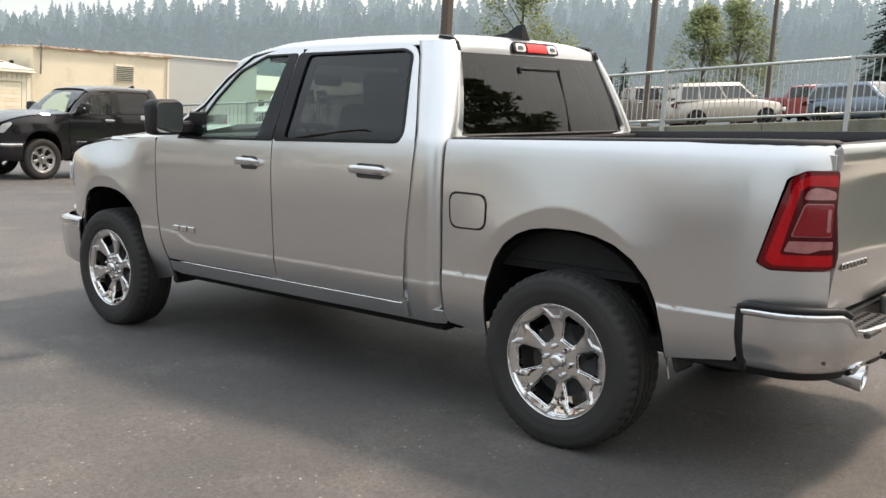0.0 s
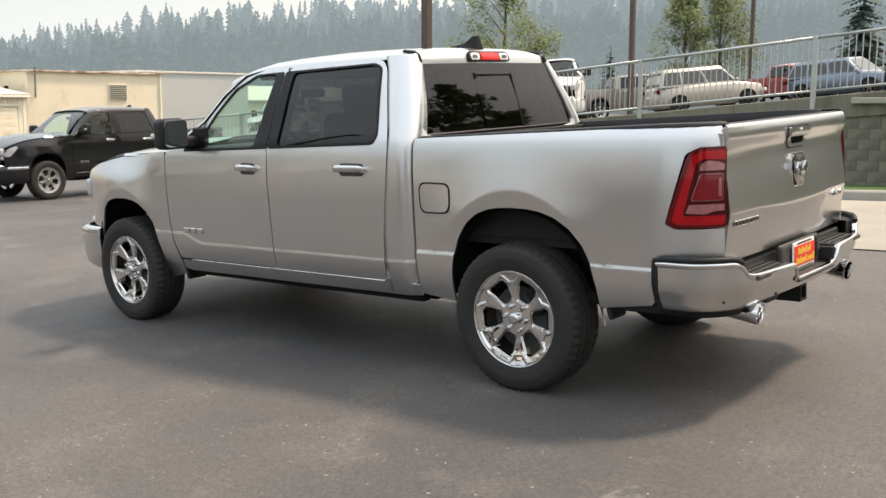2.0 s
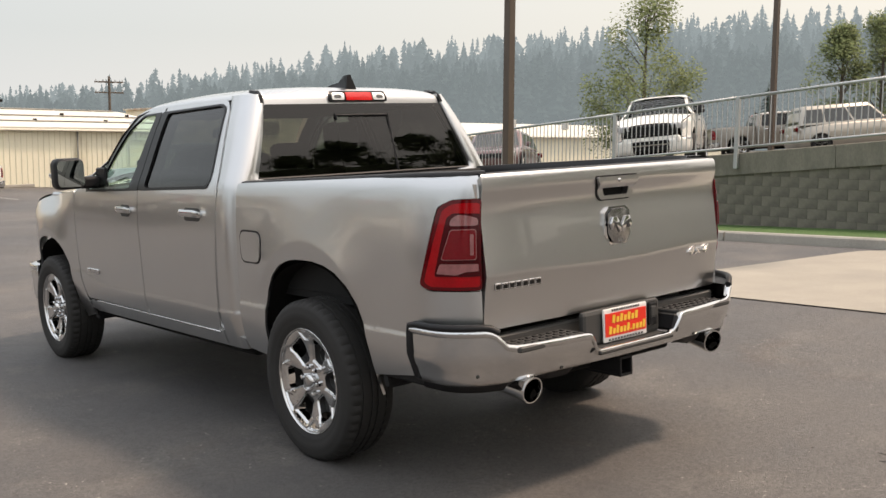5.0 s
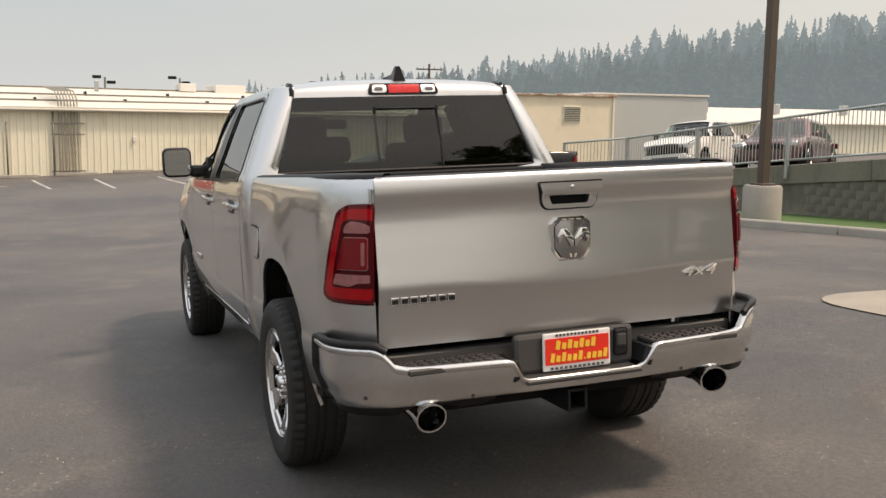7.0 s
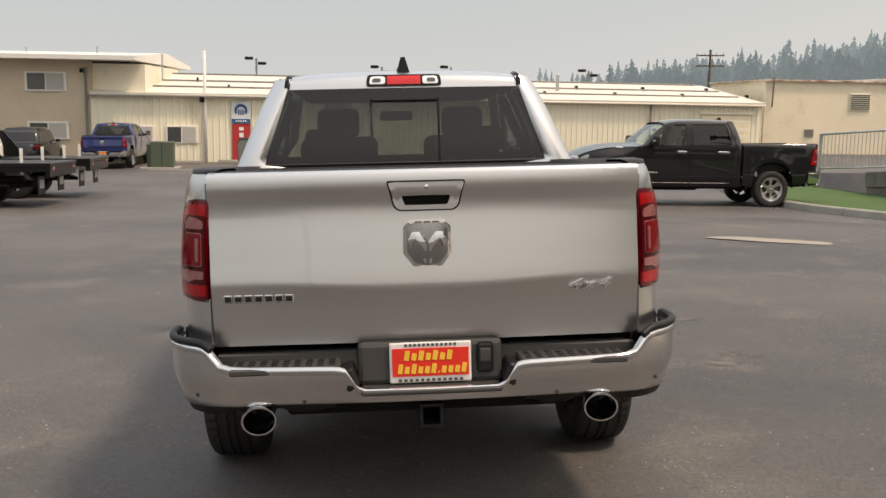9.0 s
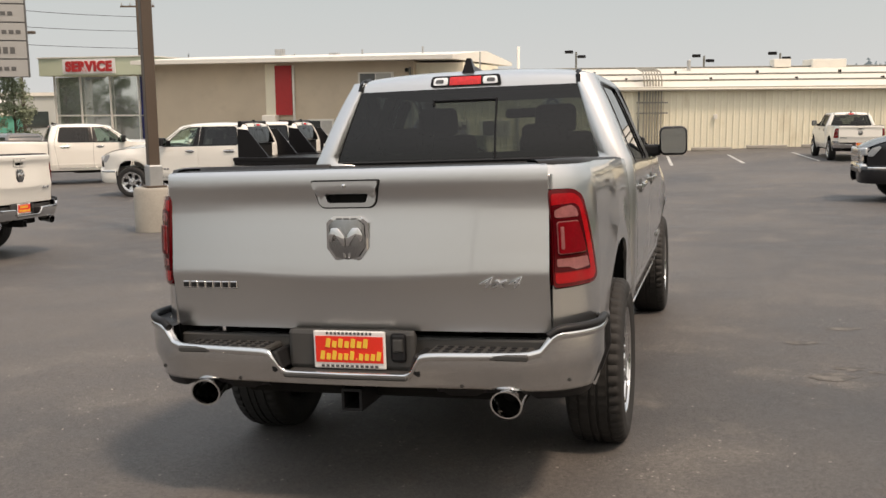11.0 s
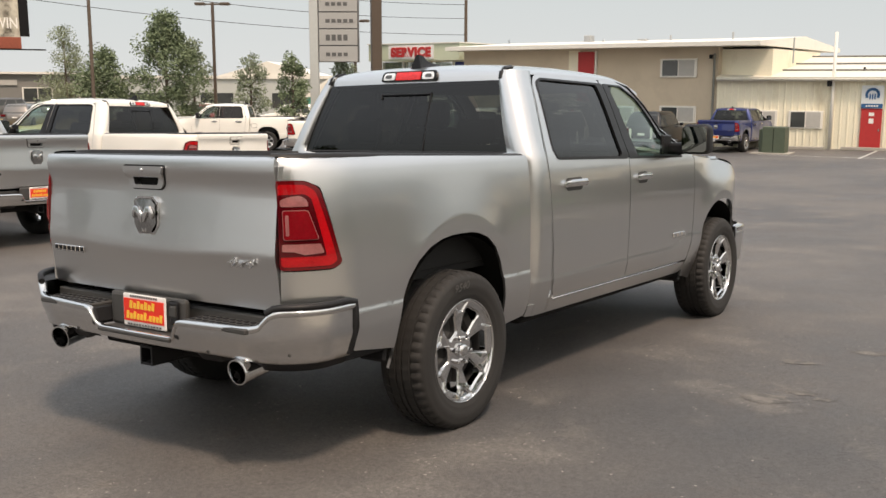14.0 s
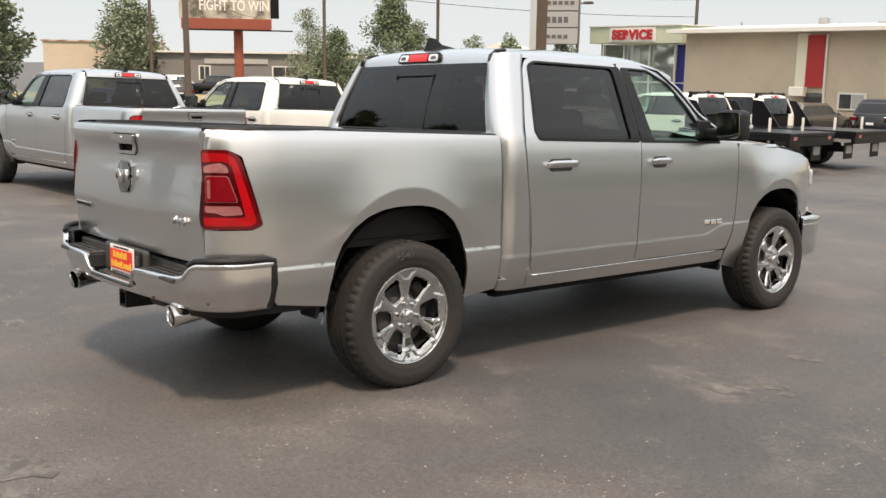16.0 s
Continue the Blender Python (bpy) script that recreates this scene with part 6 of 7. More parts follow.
# ---- beige block beside it, and the pale shed behind ----
bk = thing("block_building", "beige stucco flat-roofed block with rusty roof edge", "building")
part("wall", boxed((26.5, 54.6, 0.6), (8.6, 9.0, 5.3)), BEIGE, bk)
part("roof_edge", boxed((26.5, 54.55, 3.29), (8.9, 9.3, 0.10), 0.01), COPPER, bk)
vt = part("louvre_vent", boxed((27.8, 50.06, 2.15), (1.24, 0.06, 0.98), 0.01), CREAM, bk)
for k in range(8):
    part("louvre", boxed((27.8, 50.02, 1.76 + 0.11 * k), (1.12, 0.06, 0.045), 0.0, Matrix.Rotation(0.5, 3, "X")), RIGID, vt)
part("small_vent", boxed((24.9, 50.05, 0.35), (0.5, 0.08, 0.42), 0.01), RIGID, bk)
part("down_pipe", tube(bmesh.new(), [(22.6, 50.0, 1.8), (22.6, 49.9, 3.5), (22.6, 50.4, 3.6)], 0.05, 8), RIGID, bk)
part("corner_trim", boxed((30.75, 50.05, 0.6), (0.12, 0.12, 5.3)), CREAM, bk)
sh = thing("shed_building", "pale grey metal shed with a flat roof", "building")
part("wall", boxed((35.5, 60.0, 0.7), (9.0, 14.0, 5.6)), PALEBLUE, sh)
part("roof_edge", boxed((35.5, 60.0, 3.55), (9.2, 14.2, 0.12)), WHITETRIM, sh)
fr = thing("far_warehouse", "long cream metal warehouse far behind the lot", "building")
part("wall", boxed((75, 74, -0.2), (56, 18, 4.2)), CREAM, fr)
bm = bmesh.new()
prism(bm, [(64.5, 1.8), (74, 3.2), (83.5, 1.8), (83.5, 1.7), (64.5, 1.7)], lambda u, v, d: Vector((47 + d, u, v)), 56)
part("roof", bm, CREAMROOF, fr)
for k in range(6):
    part("roof_vent", boxed((52 + 8 * k, 70, 3.1), (0.6, 0.6, 0.9), 0.03), STEEL, fr)

# ---- tan two-storey building and the service canopy ----
tb = thing("service_building", "tan stucco two-storey service building with white eaves", "building")
part("wall", boxed((-20.4, 48.05, 0.9), (14.6, 12.0, 5.2)), TANSTUCCO, tb)
bm = bmesh.new()
prism(bm, [(40.9, 3.42), (40.9, 3.62), (48.0, 4.05), (55, 3.62), (55, 3.42)], lambda u, v, d: Vector((-28.2 + d, u, v)), 17.4)
part("roof", bm, WHITETRIM, tb, "white low-slope roof with deep eaves")
part("side_wing", boxed((-11.9, 46.5, 1.0), (2.4, 8.0, 4.6)), CREAM, tb)
part("panel_cream", boxed((-20.75, 42.02, 1.9), (0.62, 0.10, 2.9)), CREAM, tb)
part("panel_red", boxed((-20.05, 42.01, 2.02), (0.92, 0.12, 2.5)), DOORRED, tb)
part("pilaster", boxed((-19.5, 42.0, 1.0), (0.10, 0.14, 4.6)), WHITETRIM, tb)
part("down_pipe", tube(bmesh.new(), [(-13.25, 41.92, -1.4), (-13.25, 41.92, 3.1)], 0.06, 8), RIGID, tb)
part("wall_lamp", boxed((-13.4, 41.85, 2.95), (0.14, 0.22, 0.2), 0.03), GLOSSBLACK, tb)
d4 = part("door", boxed((-20.0, 41.97, -0.45), (0.95, 0.10, 1.9), 0.01), SHOPGLASS, tb)
part("air_conditioner", boxed((-20.75, 41.8, 0.55), (0.75, 0.5, 0.45), 0.02), WHITETRIM, tb)
for a, b, z0, z1 in ((-15.94, -14.19, 2.04, 2.82), (-15.9, -14.15, -0.15, 0.55), (-18.7, -17.4, -0.2, 0.5)):
    w = part("window", boxed(((a + b) / 2, 42.02, (z0 + z1) / 2), (b - a + 0.12, 0.12, z1 - z0 + 0.12), 0.01), WHITETRIM, tb)
    for i in range(2):
        part("pane", boxed((a + (b - a) * (0.26 + 0.48 * i), 41.965, (z0 + z1) / 2), ((b - a) * 0.45, 0.03, z1 - z0 - 0.04)), BLIND if i else SHOPGLASS, w)
for x, y, z, sx, sz in ((-22.5, 47, 4.4, 0.45, 1.1), (-21.6, 47, 4.2, 0.10, 0.9), (-19.2, 47, 4.3, 0.5, 0.5), (-17.2, 46, 4.3, 0.09, 0.9), (-13.5, 45, 4.2, 0.09, 1.4), (-10.2, 44, 3.6, 0.07, 2.2)):
    part("roof_vent", boxed((x, y, z - 0.35), (sx, sx, sz * 0.55), 0.02), STEEL, tb)
sv = thing("service_canopy", "flat service canopy with a pale fascia and glazed front", "canopy")
SHOWGLASS = material("mirroring_shop_glass", (0.66, 0.70, 0.67), rough=0.05, metal=0.8, var=0.15, scale=0.6)
FASCIA = material("pale_green_fascia", (0.50, 0.54, 0.40), rough=0.5, var=0.05, scale=1)
part("fascia", boxed((-32.05, 45.0, 3.45), (6.75, 4.0, 0.98), 0.02), FASCIA, sv)
part("fascia_edge", boxed((-32.05, 44.98, 3.96), (6.85, 4.1, 0.06)), WHITETRIM, sv)
sb = part("sign_board", boxed((-32.15, 42.97, 3.47), (3.35, 0.04, 0.80), 0.0), PLATEWHITE, sv)
font = bpy.data.curves.new("service_letters", "FONT")
font.body = "SERVICE"
font.size, font.extrude, font.offset, font.space_character = 0.72, 0.03, 0.042, 1.12
tmp = new("service_letters_text", font)
me = bpy.data.meshes.new_from_object(tmp.evaluated_get(bpy.context.evaluated_depsgraph_get()))
wid = max(v.co.x for v in me.vertices) - min(v.co.x for v in me.vertices)
bpy.data.objects.remove(tmp)
me.materials.clear()
me.materials.append(DOORRED)
lt = new("sign_letters", me)
lt.parent = sv
lt["label"] = "red capital letters reading SERVICE"
lt.matrix_basis = pose(-33.60, 42.93, 3.215, 90, 0, 0) @ Matrix.Diagonal((2.95 / wid, 1, 1, 1))
for x in (-34.9, -33.2, -31.3, -29.5):
    part("canopy_post", boxed((x, 43.6, 0.8), (0.09, 0.09, 4.3)), WHITETRIM, sv)
part("glazing", boxed((-32.2, 43.75, 0.8), (5.4, 0.03, 4.2)), SHOWGLASS, sv)
part("glazing_rail", boxed((-32.2, 43.7, 0.75), (5.4, 0.07, 0.09)), WHITETRIM, sv)
part("blue_panel", boxed((-28.5, 43.9, 0.7), (2.0, 0.25, 4.4)), DARKBLUE, sv)
part("panel_rail", boxed((-28.5, 43.76, 0.75), (2.0, 0.04, 0.06)), WHITETRIM, sv)
part("back_wall", boxed((-33.0, 52.5, 0.8), (7.5, 0.3, 4.6)), WHITETRIM, sv)

# ---- trees, hills and far things ----
BARK = material("bark", (0.10, 0.08, 0.06), rough=0.9, var=0.3, scale=6, fine=40, bump=0.5, dist=0.01)
LEAF = material("tree_leaves", (0.17, 0.20, 0.085), rough=0.8, spec=0.15, var=0.45, scale=0.8, fine=3.0)
# the next two paint smoke haze into a paler leaf colour
LEAFGREY = material("haze_paled_tree_leaves", (0.21, 0.245, 0.165), rough=0.8, spec=0.15, var=0.35, scale=0.8, fine=3.0)
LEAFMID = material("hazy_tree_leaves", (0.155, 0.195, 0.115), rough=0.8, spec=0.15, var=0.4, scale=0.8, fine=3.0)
NEEDLE = material("spruce_needles", (0.055, 0.085, 0.065), rough=0.7, var=0.4, scale=1.0, fine=5)


def leafy_tree(x, y, h, w, mat=LEAF, n=2200, base=0.22, leaf=0.088, seed=1, z=None, label="leafy broad tree with gaps in its crown"):
    rnd = random.Random(seed)
    z = ground_z(x, y) if z is None else z
    t = thing("tree", label, "tree", Matrix.Translation((x, y, z)))
    bm = bmesh.new()
    tube(bm, [(0, 0, -0.2), (0.03, 0.02, h * 0.25), (0.0, 0.06, h * 0.55), (0.05, 0.02, h * 0.88)], 0.022 * h, 8, r1=0.004 * h)
    clumps = []
    for k in range(46):
        a, f = rnd.uniform(0, 6.28), rnd.random()
        zz = h * (base + (0.97 - base) * f)
        full = w / 2 * (0.30 + 0.70 * math.sin(math.pi * (0.10 + 0.90 * f) ** 0.75)) * (1 if f < 0.7 else 1 - 1.6 * (f - 0.7))
        rr = full * math.sqrt(rnd.uniform(0.08, 1.0)) * 0.88
        p = Vector((rr * math.cos(a), rr * math.sin(a), zz))
        if k % 2 == 0:
            lo = max(h * base * 0.7, zz - rr * 0.9 - 0.05 * h)
            tube(bm, [(0, 0, lo), p * 0.5 + Vector((0, 0, lo * 0.5)), p], 0.0045 * h, 5, r1=0.0012 * h)
        clumps.append((p, w * rnd.uniform(0.10, 0.19)))
    part("trunk", bm, BARK, t, smooth=True)
    V, F = [], []
    for k in range(int(n * 6)):
        c, r = rnd.choice(clumps)
        d = Vector((rnd.gauss(0, 1), rnd.gauss(0, 1), rnd.gauss(0, 0.85)))
        d = d.normalized() * r * rnd.uniform(0.45, 1.15)
        p = c + d
        s = leaf * rnd.uniform(0.5, 1.2)
        e1 = Vector((rnd.gauss(0, 1), rnd.gauss(0, 1), rnd.gauss(0, 0.7))).normalized()
        e2 = e1.orthogonal().normalized()
        i = len(V)
        V += [p - e1 * s, p + e2 * s * 0.55, p + e1 * s, p - e2 * s * 0.5]
        F.append((i, i + 1, i + 2, i + 3))
    mesh_part("crown", V, F, mat, t, smooth=False)
    return t


def spruce(x, y, h, w, seed=1, z=None, mat=NEEDLE, label="dark pointed spruce tree with drooping boughs", n=26):
    rnd = random.Random(seed)
    z = ground_z(x, y) if z is None else z
    t = thing("tree", label, "tree", Matrix.Translation((x, y, z)))
    part("trunk", tube(bmesh.new(), [(0, 0, -0.2), (0, 0, h * 0.97)], 0.018 * h, 7, r1=0.003 * h), BARK, t)
    V, F = [], []
    for k in range(n):
        f = k / (n - 1)
        r = w / 2 * (1 - f) ** 0.85 + 0.05
        m = max(6, int(15 * (1 - f)))
        for j in range(m):
            a = 6.283 * (j + rnd.random()) / m
            rr = r * rnd.uniform(0.65, 1.12)
            zz = h * (0.10 + 0.90 * f) + rnd.uniform(-0.02, 0.02) * h
            d = Vector((math.cos(a), math.sin(a), 0))
            s = Vector((-d.y, d.x, 0))
            for q in range(4):
                b0, b1 = q / 4, (q + 1.25) / 4
                p0 = d * rr * b0 + Vector((0, 0, zz - 0.32 * rr * b0))
                p1 = d * rr * b1 + Vector((0, 0, zz - 0.32 * rr * b1 - 0.05 * rr))
                wd = rr * 0.30 * (1.1 - 0.6 * b0)
                i = len(V)
                V += [p0, p0 * 0.5 + p1 * 0.5 + s * wd - Vector((0, 0, 0.10 * rr)), p1, p0 * 0.5 + p1 * 0.5 - s * wd - Vector((0, 0, 0.10 * rr))]
                F.append((i, i + 1, i + 2, i + 3))
    mesh_part("crown", V, F, mat, t, smooth=False)
    return t


# upper lot
leafy_tree(35.0, 26.6, 9.0, 6.2, seed=3, n=2600, z=-0.6)
leafy_tree(44.0, 21.3, 7.2, 3.8, seed=5, n=1500, z=0.2)
leafy_tree(46.8, 20.6, 8.0, 4.6, seed=6, n=1700, z=0.2)
spruce(42.0, 11.6, 8.2, 4.2, seed=4, z=0.6)
spruce(46.5, 9.6, 8.8, 4.4, seed=8, z=0.6)
spruce(57.0, 33.5, 4.4, 2.6, seed=9, z=1.2)
# across the road, leaf colour paled to stand for the haze
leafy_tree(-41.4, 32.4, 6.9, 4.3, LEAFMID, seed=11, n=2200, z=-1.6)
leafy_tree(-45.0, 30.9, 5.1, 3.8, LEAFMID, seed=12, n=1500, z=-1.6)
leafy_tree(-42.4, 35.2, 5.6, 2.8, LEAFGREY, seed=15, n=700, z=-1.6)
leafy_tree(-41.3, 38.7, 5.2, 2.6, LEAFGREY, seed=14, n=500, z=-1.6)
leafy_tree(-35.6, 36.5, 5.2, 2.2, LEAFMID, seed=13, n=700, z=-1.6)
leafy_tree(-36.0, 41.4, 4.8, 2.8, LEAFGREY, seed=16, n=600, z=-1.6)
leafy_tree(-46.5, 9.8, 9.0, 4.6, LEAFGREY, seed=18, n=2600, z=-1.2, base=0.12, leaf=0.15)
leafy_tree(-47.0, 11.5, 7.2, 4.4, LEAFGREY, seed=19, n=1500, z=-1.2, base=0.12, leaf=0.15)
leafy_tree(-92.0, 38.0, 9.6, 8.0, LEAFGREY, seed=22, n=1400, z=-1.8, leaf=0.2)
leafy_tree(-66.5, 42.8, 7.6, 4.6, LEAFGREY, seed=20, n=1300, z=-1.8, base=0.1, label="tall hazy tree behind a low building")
spruce(-34.0, 57.0, 6.2, 2.6, seed=21, z=-1.4)
# behind the camera, seen mirrored in the truck's windows
for k, (x, y, h, w) in enumerate(((23.2, -16.6, 13.4, 5.5), (20.6, -19.2, 14.0, 6.5), (17.2, -22.6, 15.5, 6.5), (14.0, -25.0, 16.0, 7.0), (-28.0, -15.5, 9.5, 5.5), (-34.0, -30.0, 11.0, 8.0))):
    leafy_tree(x, y, h, w, seed=31 + k, n=700, leaf=0.30, base=0.15, label="tall leafy tree at the edge of the lot")
light_pole(-3.0, -21.0, 7.6, turn=0.4)


# ---- forested hills, the smoke's haze put into their glow ----
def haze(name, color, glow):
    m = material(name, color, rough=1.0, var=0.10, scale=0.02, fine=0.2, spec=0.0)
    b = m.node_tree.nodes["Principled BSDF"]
    # emission stands in for the smoke between here and the hills
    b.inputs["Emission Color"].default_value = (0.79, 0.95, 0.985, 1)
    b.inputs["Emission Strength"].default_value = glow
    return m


SKYLINE = curve((-60, 0.5), (-20, 0.6), (0, 0.9), (11.6, 1.6), (17, 2.4), (23, 2.9), (27.5, 3.7), (31, 4.2), (34.5, 4.9), (39, 5.3), (46, 5.8), (54, 6.4), (62, 6.7), (75, 6.9), (95, 6.6), (130, 5.0), (160, 3.0))
rnd = random.Random(77)
# radius, share of the skyline, glow painted as haze
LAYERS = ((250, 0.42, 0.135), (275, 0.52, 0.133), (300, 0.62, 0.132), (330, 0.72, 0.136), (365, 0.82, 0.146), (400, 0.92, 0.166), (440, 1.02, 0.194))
hills = thing("hills", "conifer-covered hills with smoke haze painted as a glow", "hills", kind="structure")
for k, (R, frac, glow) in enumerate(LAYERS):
    mat = haze("haze_glow_forest_%d" % k, (0.016, 0.024, 0.023), glow)
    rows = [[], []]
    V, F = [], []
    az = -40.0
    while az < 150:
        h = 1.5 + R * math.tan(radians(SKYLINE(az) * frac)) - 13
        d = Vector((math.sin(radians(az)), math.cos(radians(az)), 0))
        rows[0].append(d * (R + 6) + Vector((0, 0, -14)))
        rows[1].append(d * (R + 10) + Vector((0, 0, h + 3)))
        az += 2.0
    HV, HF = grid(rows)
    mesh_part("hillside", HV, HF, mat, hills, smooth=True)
    az = 6.0
    while az < 120:
        el = SKYLINE(az) * frac
        th = rnd.uniform(12, 21) * (1.25 if rnd.random() < 0.08 else 1) * (1.0 if az > 17 else 0.6)
        top = 2.5 + R * math.tan(radians(el)) + rnd.gauss(-0.1, 1.8) + (1.5 if th > 23 else 0) + 2.0 * math.sin(az * 2.1 + k) * math.sin(az * 0.77)
        d = Vector((math.sin(radians(az)), math.cos(radians(az)), 0)) * (R + rnd.uniform(-8, 8))
        w = th * rnd.uniform(0.24, 0.38)
        c = d + Vector((0, 0, top - th))
        full, lean = rnd.uniform(0.55, 0.95), Vector((rnd.gauss(0, 0.015), rnd.gauss(0, 0.015), 0)) * th
        n = 13
        for q in range(n):
            f = q / n
            r0 = w * (1 - f) ** full * (0.75 + 0.25 * math.sin(9 * f + az))
            for b in range(4):
                a = rnd.uniform(0, 6.283)
                e = Vector((math.cos(a), math.sin(a), 0))
                sd = Vector((-e.y, e.x, 0))
                r, z0 = r0 * rnd.uniform(0.55, 1.1), th * (0.12 + 0.86 * f) + rnd.uniform(-0.02, 0.02) * th
                i = len(V)
                V += [c + lean * f + Vector((0, 0, min(th, z0 + th * 0.07))), c + lean * f + e * r + sd * (0.62 * r0 + 0.15) + Vector((0, 0, z0 - 0.25 * r)), c + lean * f + e * r * 0.8 - sd * (0.62 * r0 + 0.15) + Vector((0, 0, z0 - 0.30 * r))]
                F.append((i, i + 1, i + 2))
        az += (rnd.uniform(0.02, 0.24) if rnd.random() < 0.78 else rnd.uniform(0.2, 0.6)) * (1.0 if az > 15 else 1.6)
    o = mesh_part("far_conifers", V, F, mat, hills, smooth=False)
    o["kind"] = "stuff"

# ---- dealership pylon ----
PYLON = material("pylon_paint", (0.46, 0.48, 0.47), rough=0.4, var=0.05)
PANELGREY = material("grey_sign_panel", (0.36, 0.36, 0.35), rough=0.3, var=0.04)
BARGREY = material("dark_grey_bars", (0.10, 0.10, 0.10), rough=0.4, var=0.05)
py = thing("sign_pylon", "tall white sign pylon with grey panels bearing plain bars", "sign", pose(-35.1, 39.8, -1.9, 0, 0, 35))
part("column", boxed((-1.35, 0, 4.6), (0.50, 0.45, 9.2), 0.02), PYLON, py)
part("frame", boxed((0.10, 0, 7.2), (2.35, 0.40, 4.9), 0.02), BARGREY, py)
for k in range(5):
    p = part("panel", boxed((0.08, -0.22, 5.22 + 0.95 * k), (2.22, 0.04, 0.88), 0.01), PANELGREY, py)
    for i in range(4 if k != 2 else 5):
        part("bar", boxed((-0.52 + 0.34 * i, -0.25, 5.20 + 0.95 * k), (0.24, 0.02, 0.20 if k != 1 else 0.34), 0.0), BARGREY, p)

# ---- billboard ----
BILLART = material("billboard_print", (0.42, 0.40, 0.34), rough=0.6, var=0.5, scale=0.35, fine=2.0, stain=((0.10, 0.09, 0.07), 0.5, 0.48, 0.6))
RUST = material("rust_red_paint", (0.26, 0.065, 0.035), rough=0.6, var=0.15)
bb = thing("billboard", "billboard with a rust-red lower band on one post", "billboard", pose(-75.75, 40.75, -1.5, 0, 0, 62))
part("post", tube(bmesh.new(), [(0.6, 0.5, -0.5), (0.6, 0.5, 6.2)], 0.42, 16), RUST, bb)
part("panel", boxed((-0.5, 0.0, 9.4), (8.0, 0.35, 5.2), 0.02), BILLART, bb)
part("panel_end", boxed((3.85, 0.1, 9.6), (0.75, 0.7, 5.4), 0.02), GLOSSBLACK, bb)
part("lower_band", boxed((-0.4, -0.05, 6.35), (7.9, 0.5, 0.95), 0.02), RUST, bb)
part("catwalk", boxed((0.6, -0.5, 5.80), (9.6, 0.9, 0.10), 0.0), GLOSSBLACK, bb)
font = bpy.data.curves.new("billboard_words", "FONT")
font.body = "FIGHT TO WIN"
font.size, font.extrude, font.offset = 1.25, 0.02, 0.02
tmp = new("billboard_words_text", font)
me = bpy.data.meshes.new_from_object(tmp.evaluated_get(bpy.context.evaluated_depsgraph_get()))
wid = max(v.co.x for v in me.vertices) - min(v.co.x for v in me.vertices)
bpy.data.objects.remove(tmp)
me.materials.clear()
me.materials.append(PLATEWHITE)
lt = new("lettering", me)
lt.parent = bb
lt["label"] = "white capital letters reading FIGHT TO WIN"
lt.matrix_basis = pose(-2.8, -0.20, 7.55, 90, 0, 0) @ Matrix.Diagonal((6.1 / wid, 1, 1, 1))

# ---- low shops across the road, with a dry bank ----
GREYWALL = material("grey_shop_wall", (0.20, 0.195, 0.18), rough=0.85, var=0.1, scale=0.4)
DRY = material("dry_grass", (0.30, 0.23, 0.11), rough=0.95, var=0.25, scale=0.3, fine=4)
lot2 = thing("shop_row", "low grey shop row with dark windows far across the road", "building", pose(-85.6, 49.3, -1.4, 0, 0, 61))
part("wall", boxed((0, 4, 1.85), (20.4, 8, 3.9)), GREYWALL, lot2)
part("roof_edge", boxed((0, 3.9, 3.86), (20.9, 8.6, 0.2)), WHITETRIM, lot2)
for x, w in ((-5.6, 1.0), (2.6, 2.6), (5.4, 0.8), (7.4, 1.9)):
    f = part("window", boxed((x, -0.03, 1.75), (w + 0.2, 0.1, 1.5)), WHITETRIM, lot2)
    for i in range(2):
        part("pane", boxed((x - w / 4 + i * w / 2, -0.07, 1.75), (w / 2 - 0.08, 0.06, 1.3)), SHOPGLASS, f)
part("sign_band", boxed((-2.4, -0.08, 2.95), (6.4, 0.1, 0.5)), BLIND, lot2)
tw = thing("store_block", "plain tan flat-roofed store block across the road", "building", pose(-97.4, 37.4, -1.4, 0, 0, 62))
part("wall", boxed((0, 5, 2.4), (11.6, 10, 4.8)), TANSTUCCO, tw)
part("roof_edge", boxed((0, 5, 4.85), (11.9, 10.3, 0.16)), COPPER, tw)
V, F = grid([[Vector((-40 + 3 * i - 30 * j / 4, 12 + 3.2 * i + 8 * j / 4, -1.55 + 0.5 * math.sin(math.pi * j / 4))) for j in range(5)] for i in range(14)], flip=False)
tagged(mesh_part("grass_bank", [v + Vector((-22, 4, 0)) for v in V], F, DRY), "dry straw-coloured grass bank beside the road", "bank", kind="structure")
mb = thing("long_store", "long pale store building far behind the trees", "building", pose(-62, 66, -1.4, 0, 0, 32))
part("wall", boxed((0, 5, 1.6), (44, 10, 3.6)), PALEBLUE, mb)
part("roof_edge", boxed((0, 5, 3.5), (44.5, 10.4, 0.3)), WHITETRIM, mb)
for x in (-16, -9, -2, 6, 13):
    part("window", boxed((x, -0.04, 1.3), (3.2, 0.08, 1.4)), SHOPGLASS, mb)
part("gable", prism(bmesh.new(), [(-5, 3.6), (0, 5.0), (5, 3.6)], lambda u, v, d: Vector((u - 4, d - 0.1, v)), 9.0), WHITETRIM, mb)
TEAL = material("turquoise_siding", (0.10, 0.36, 0.29), rough=0.7, var=0.08)
hs = thing("small_house", "small turquoise house with a white gable", "house", pose(-45.5, 50.5, -1.4, 0, 0, 30))
part("wall", boxed((0, 2, 1.0), (3.6, 4, 2.2)), TEAL, hs)
bm = bmesh.new()
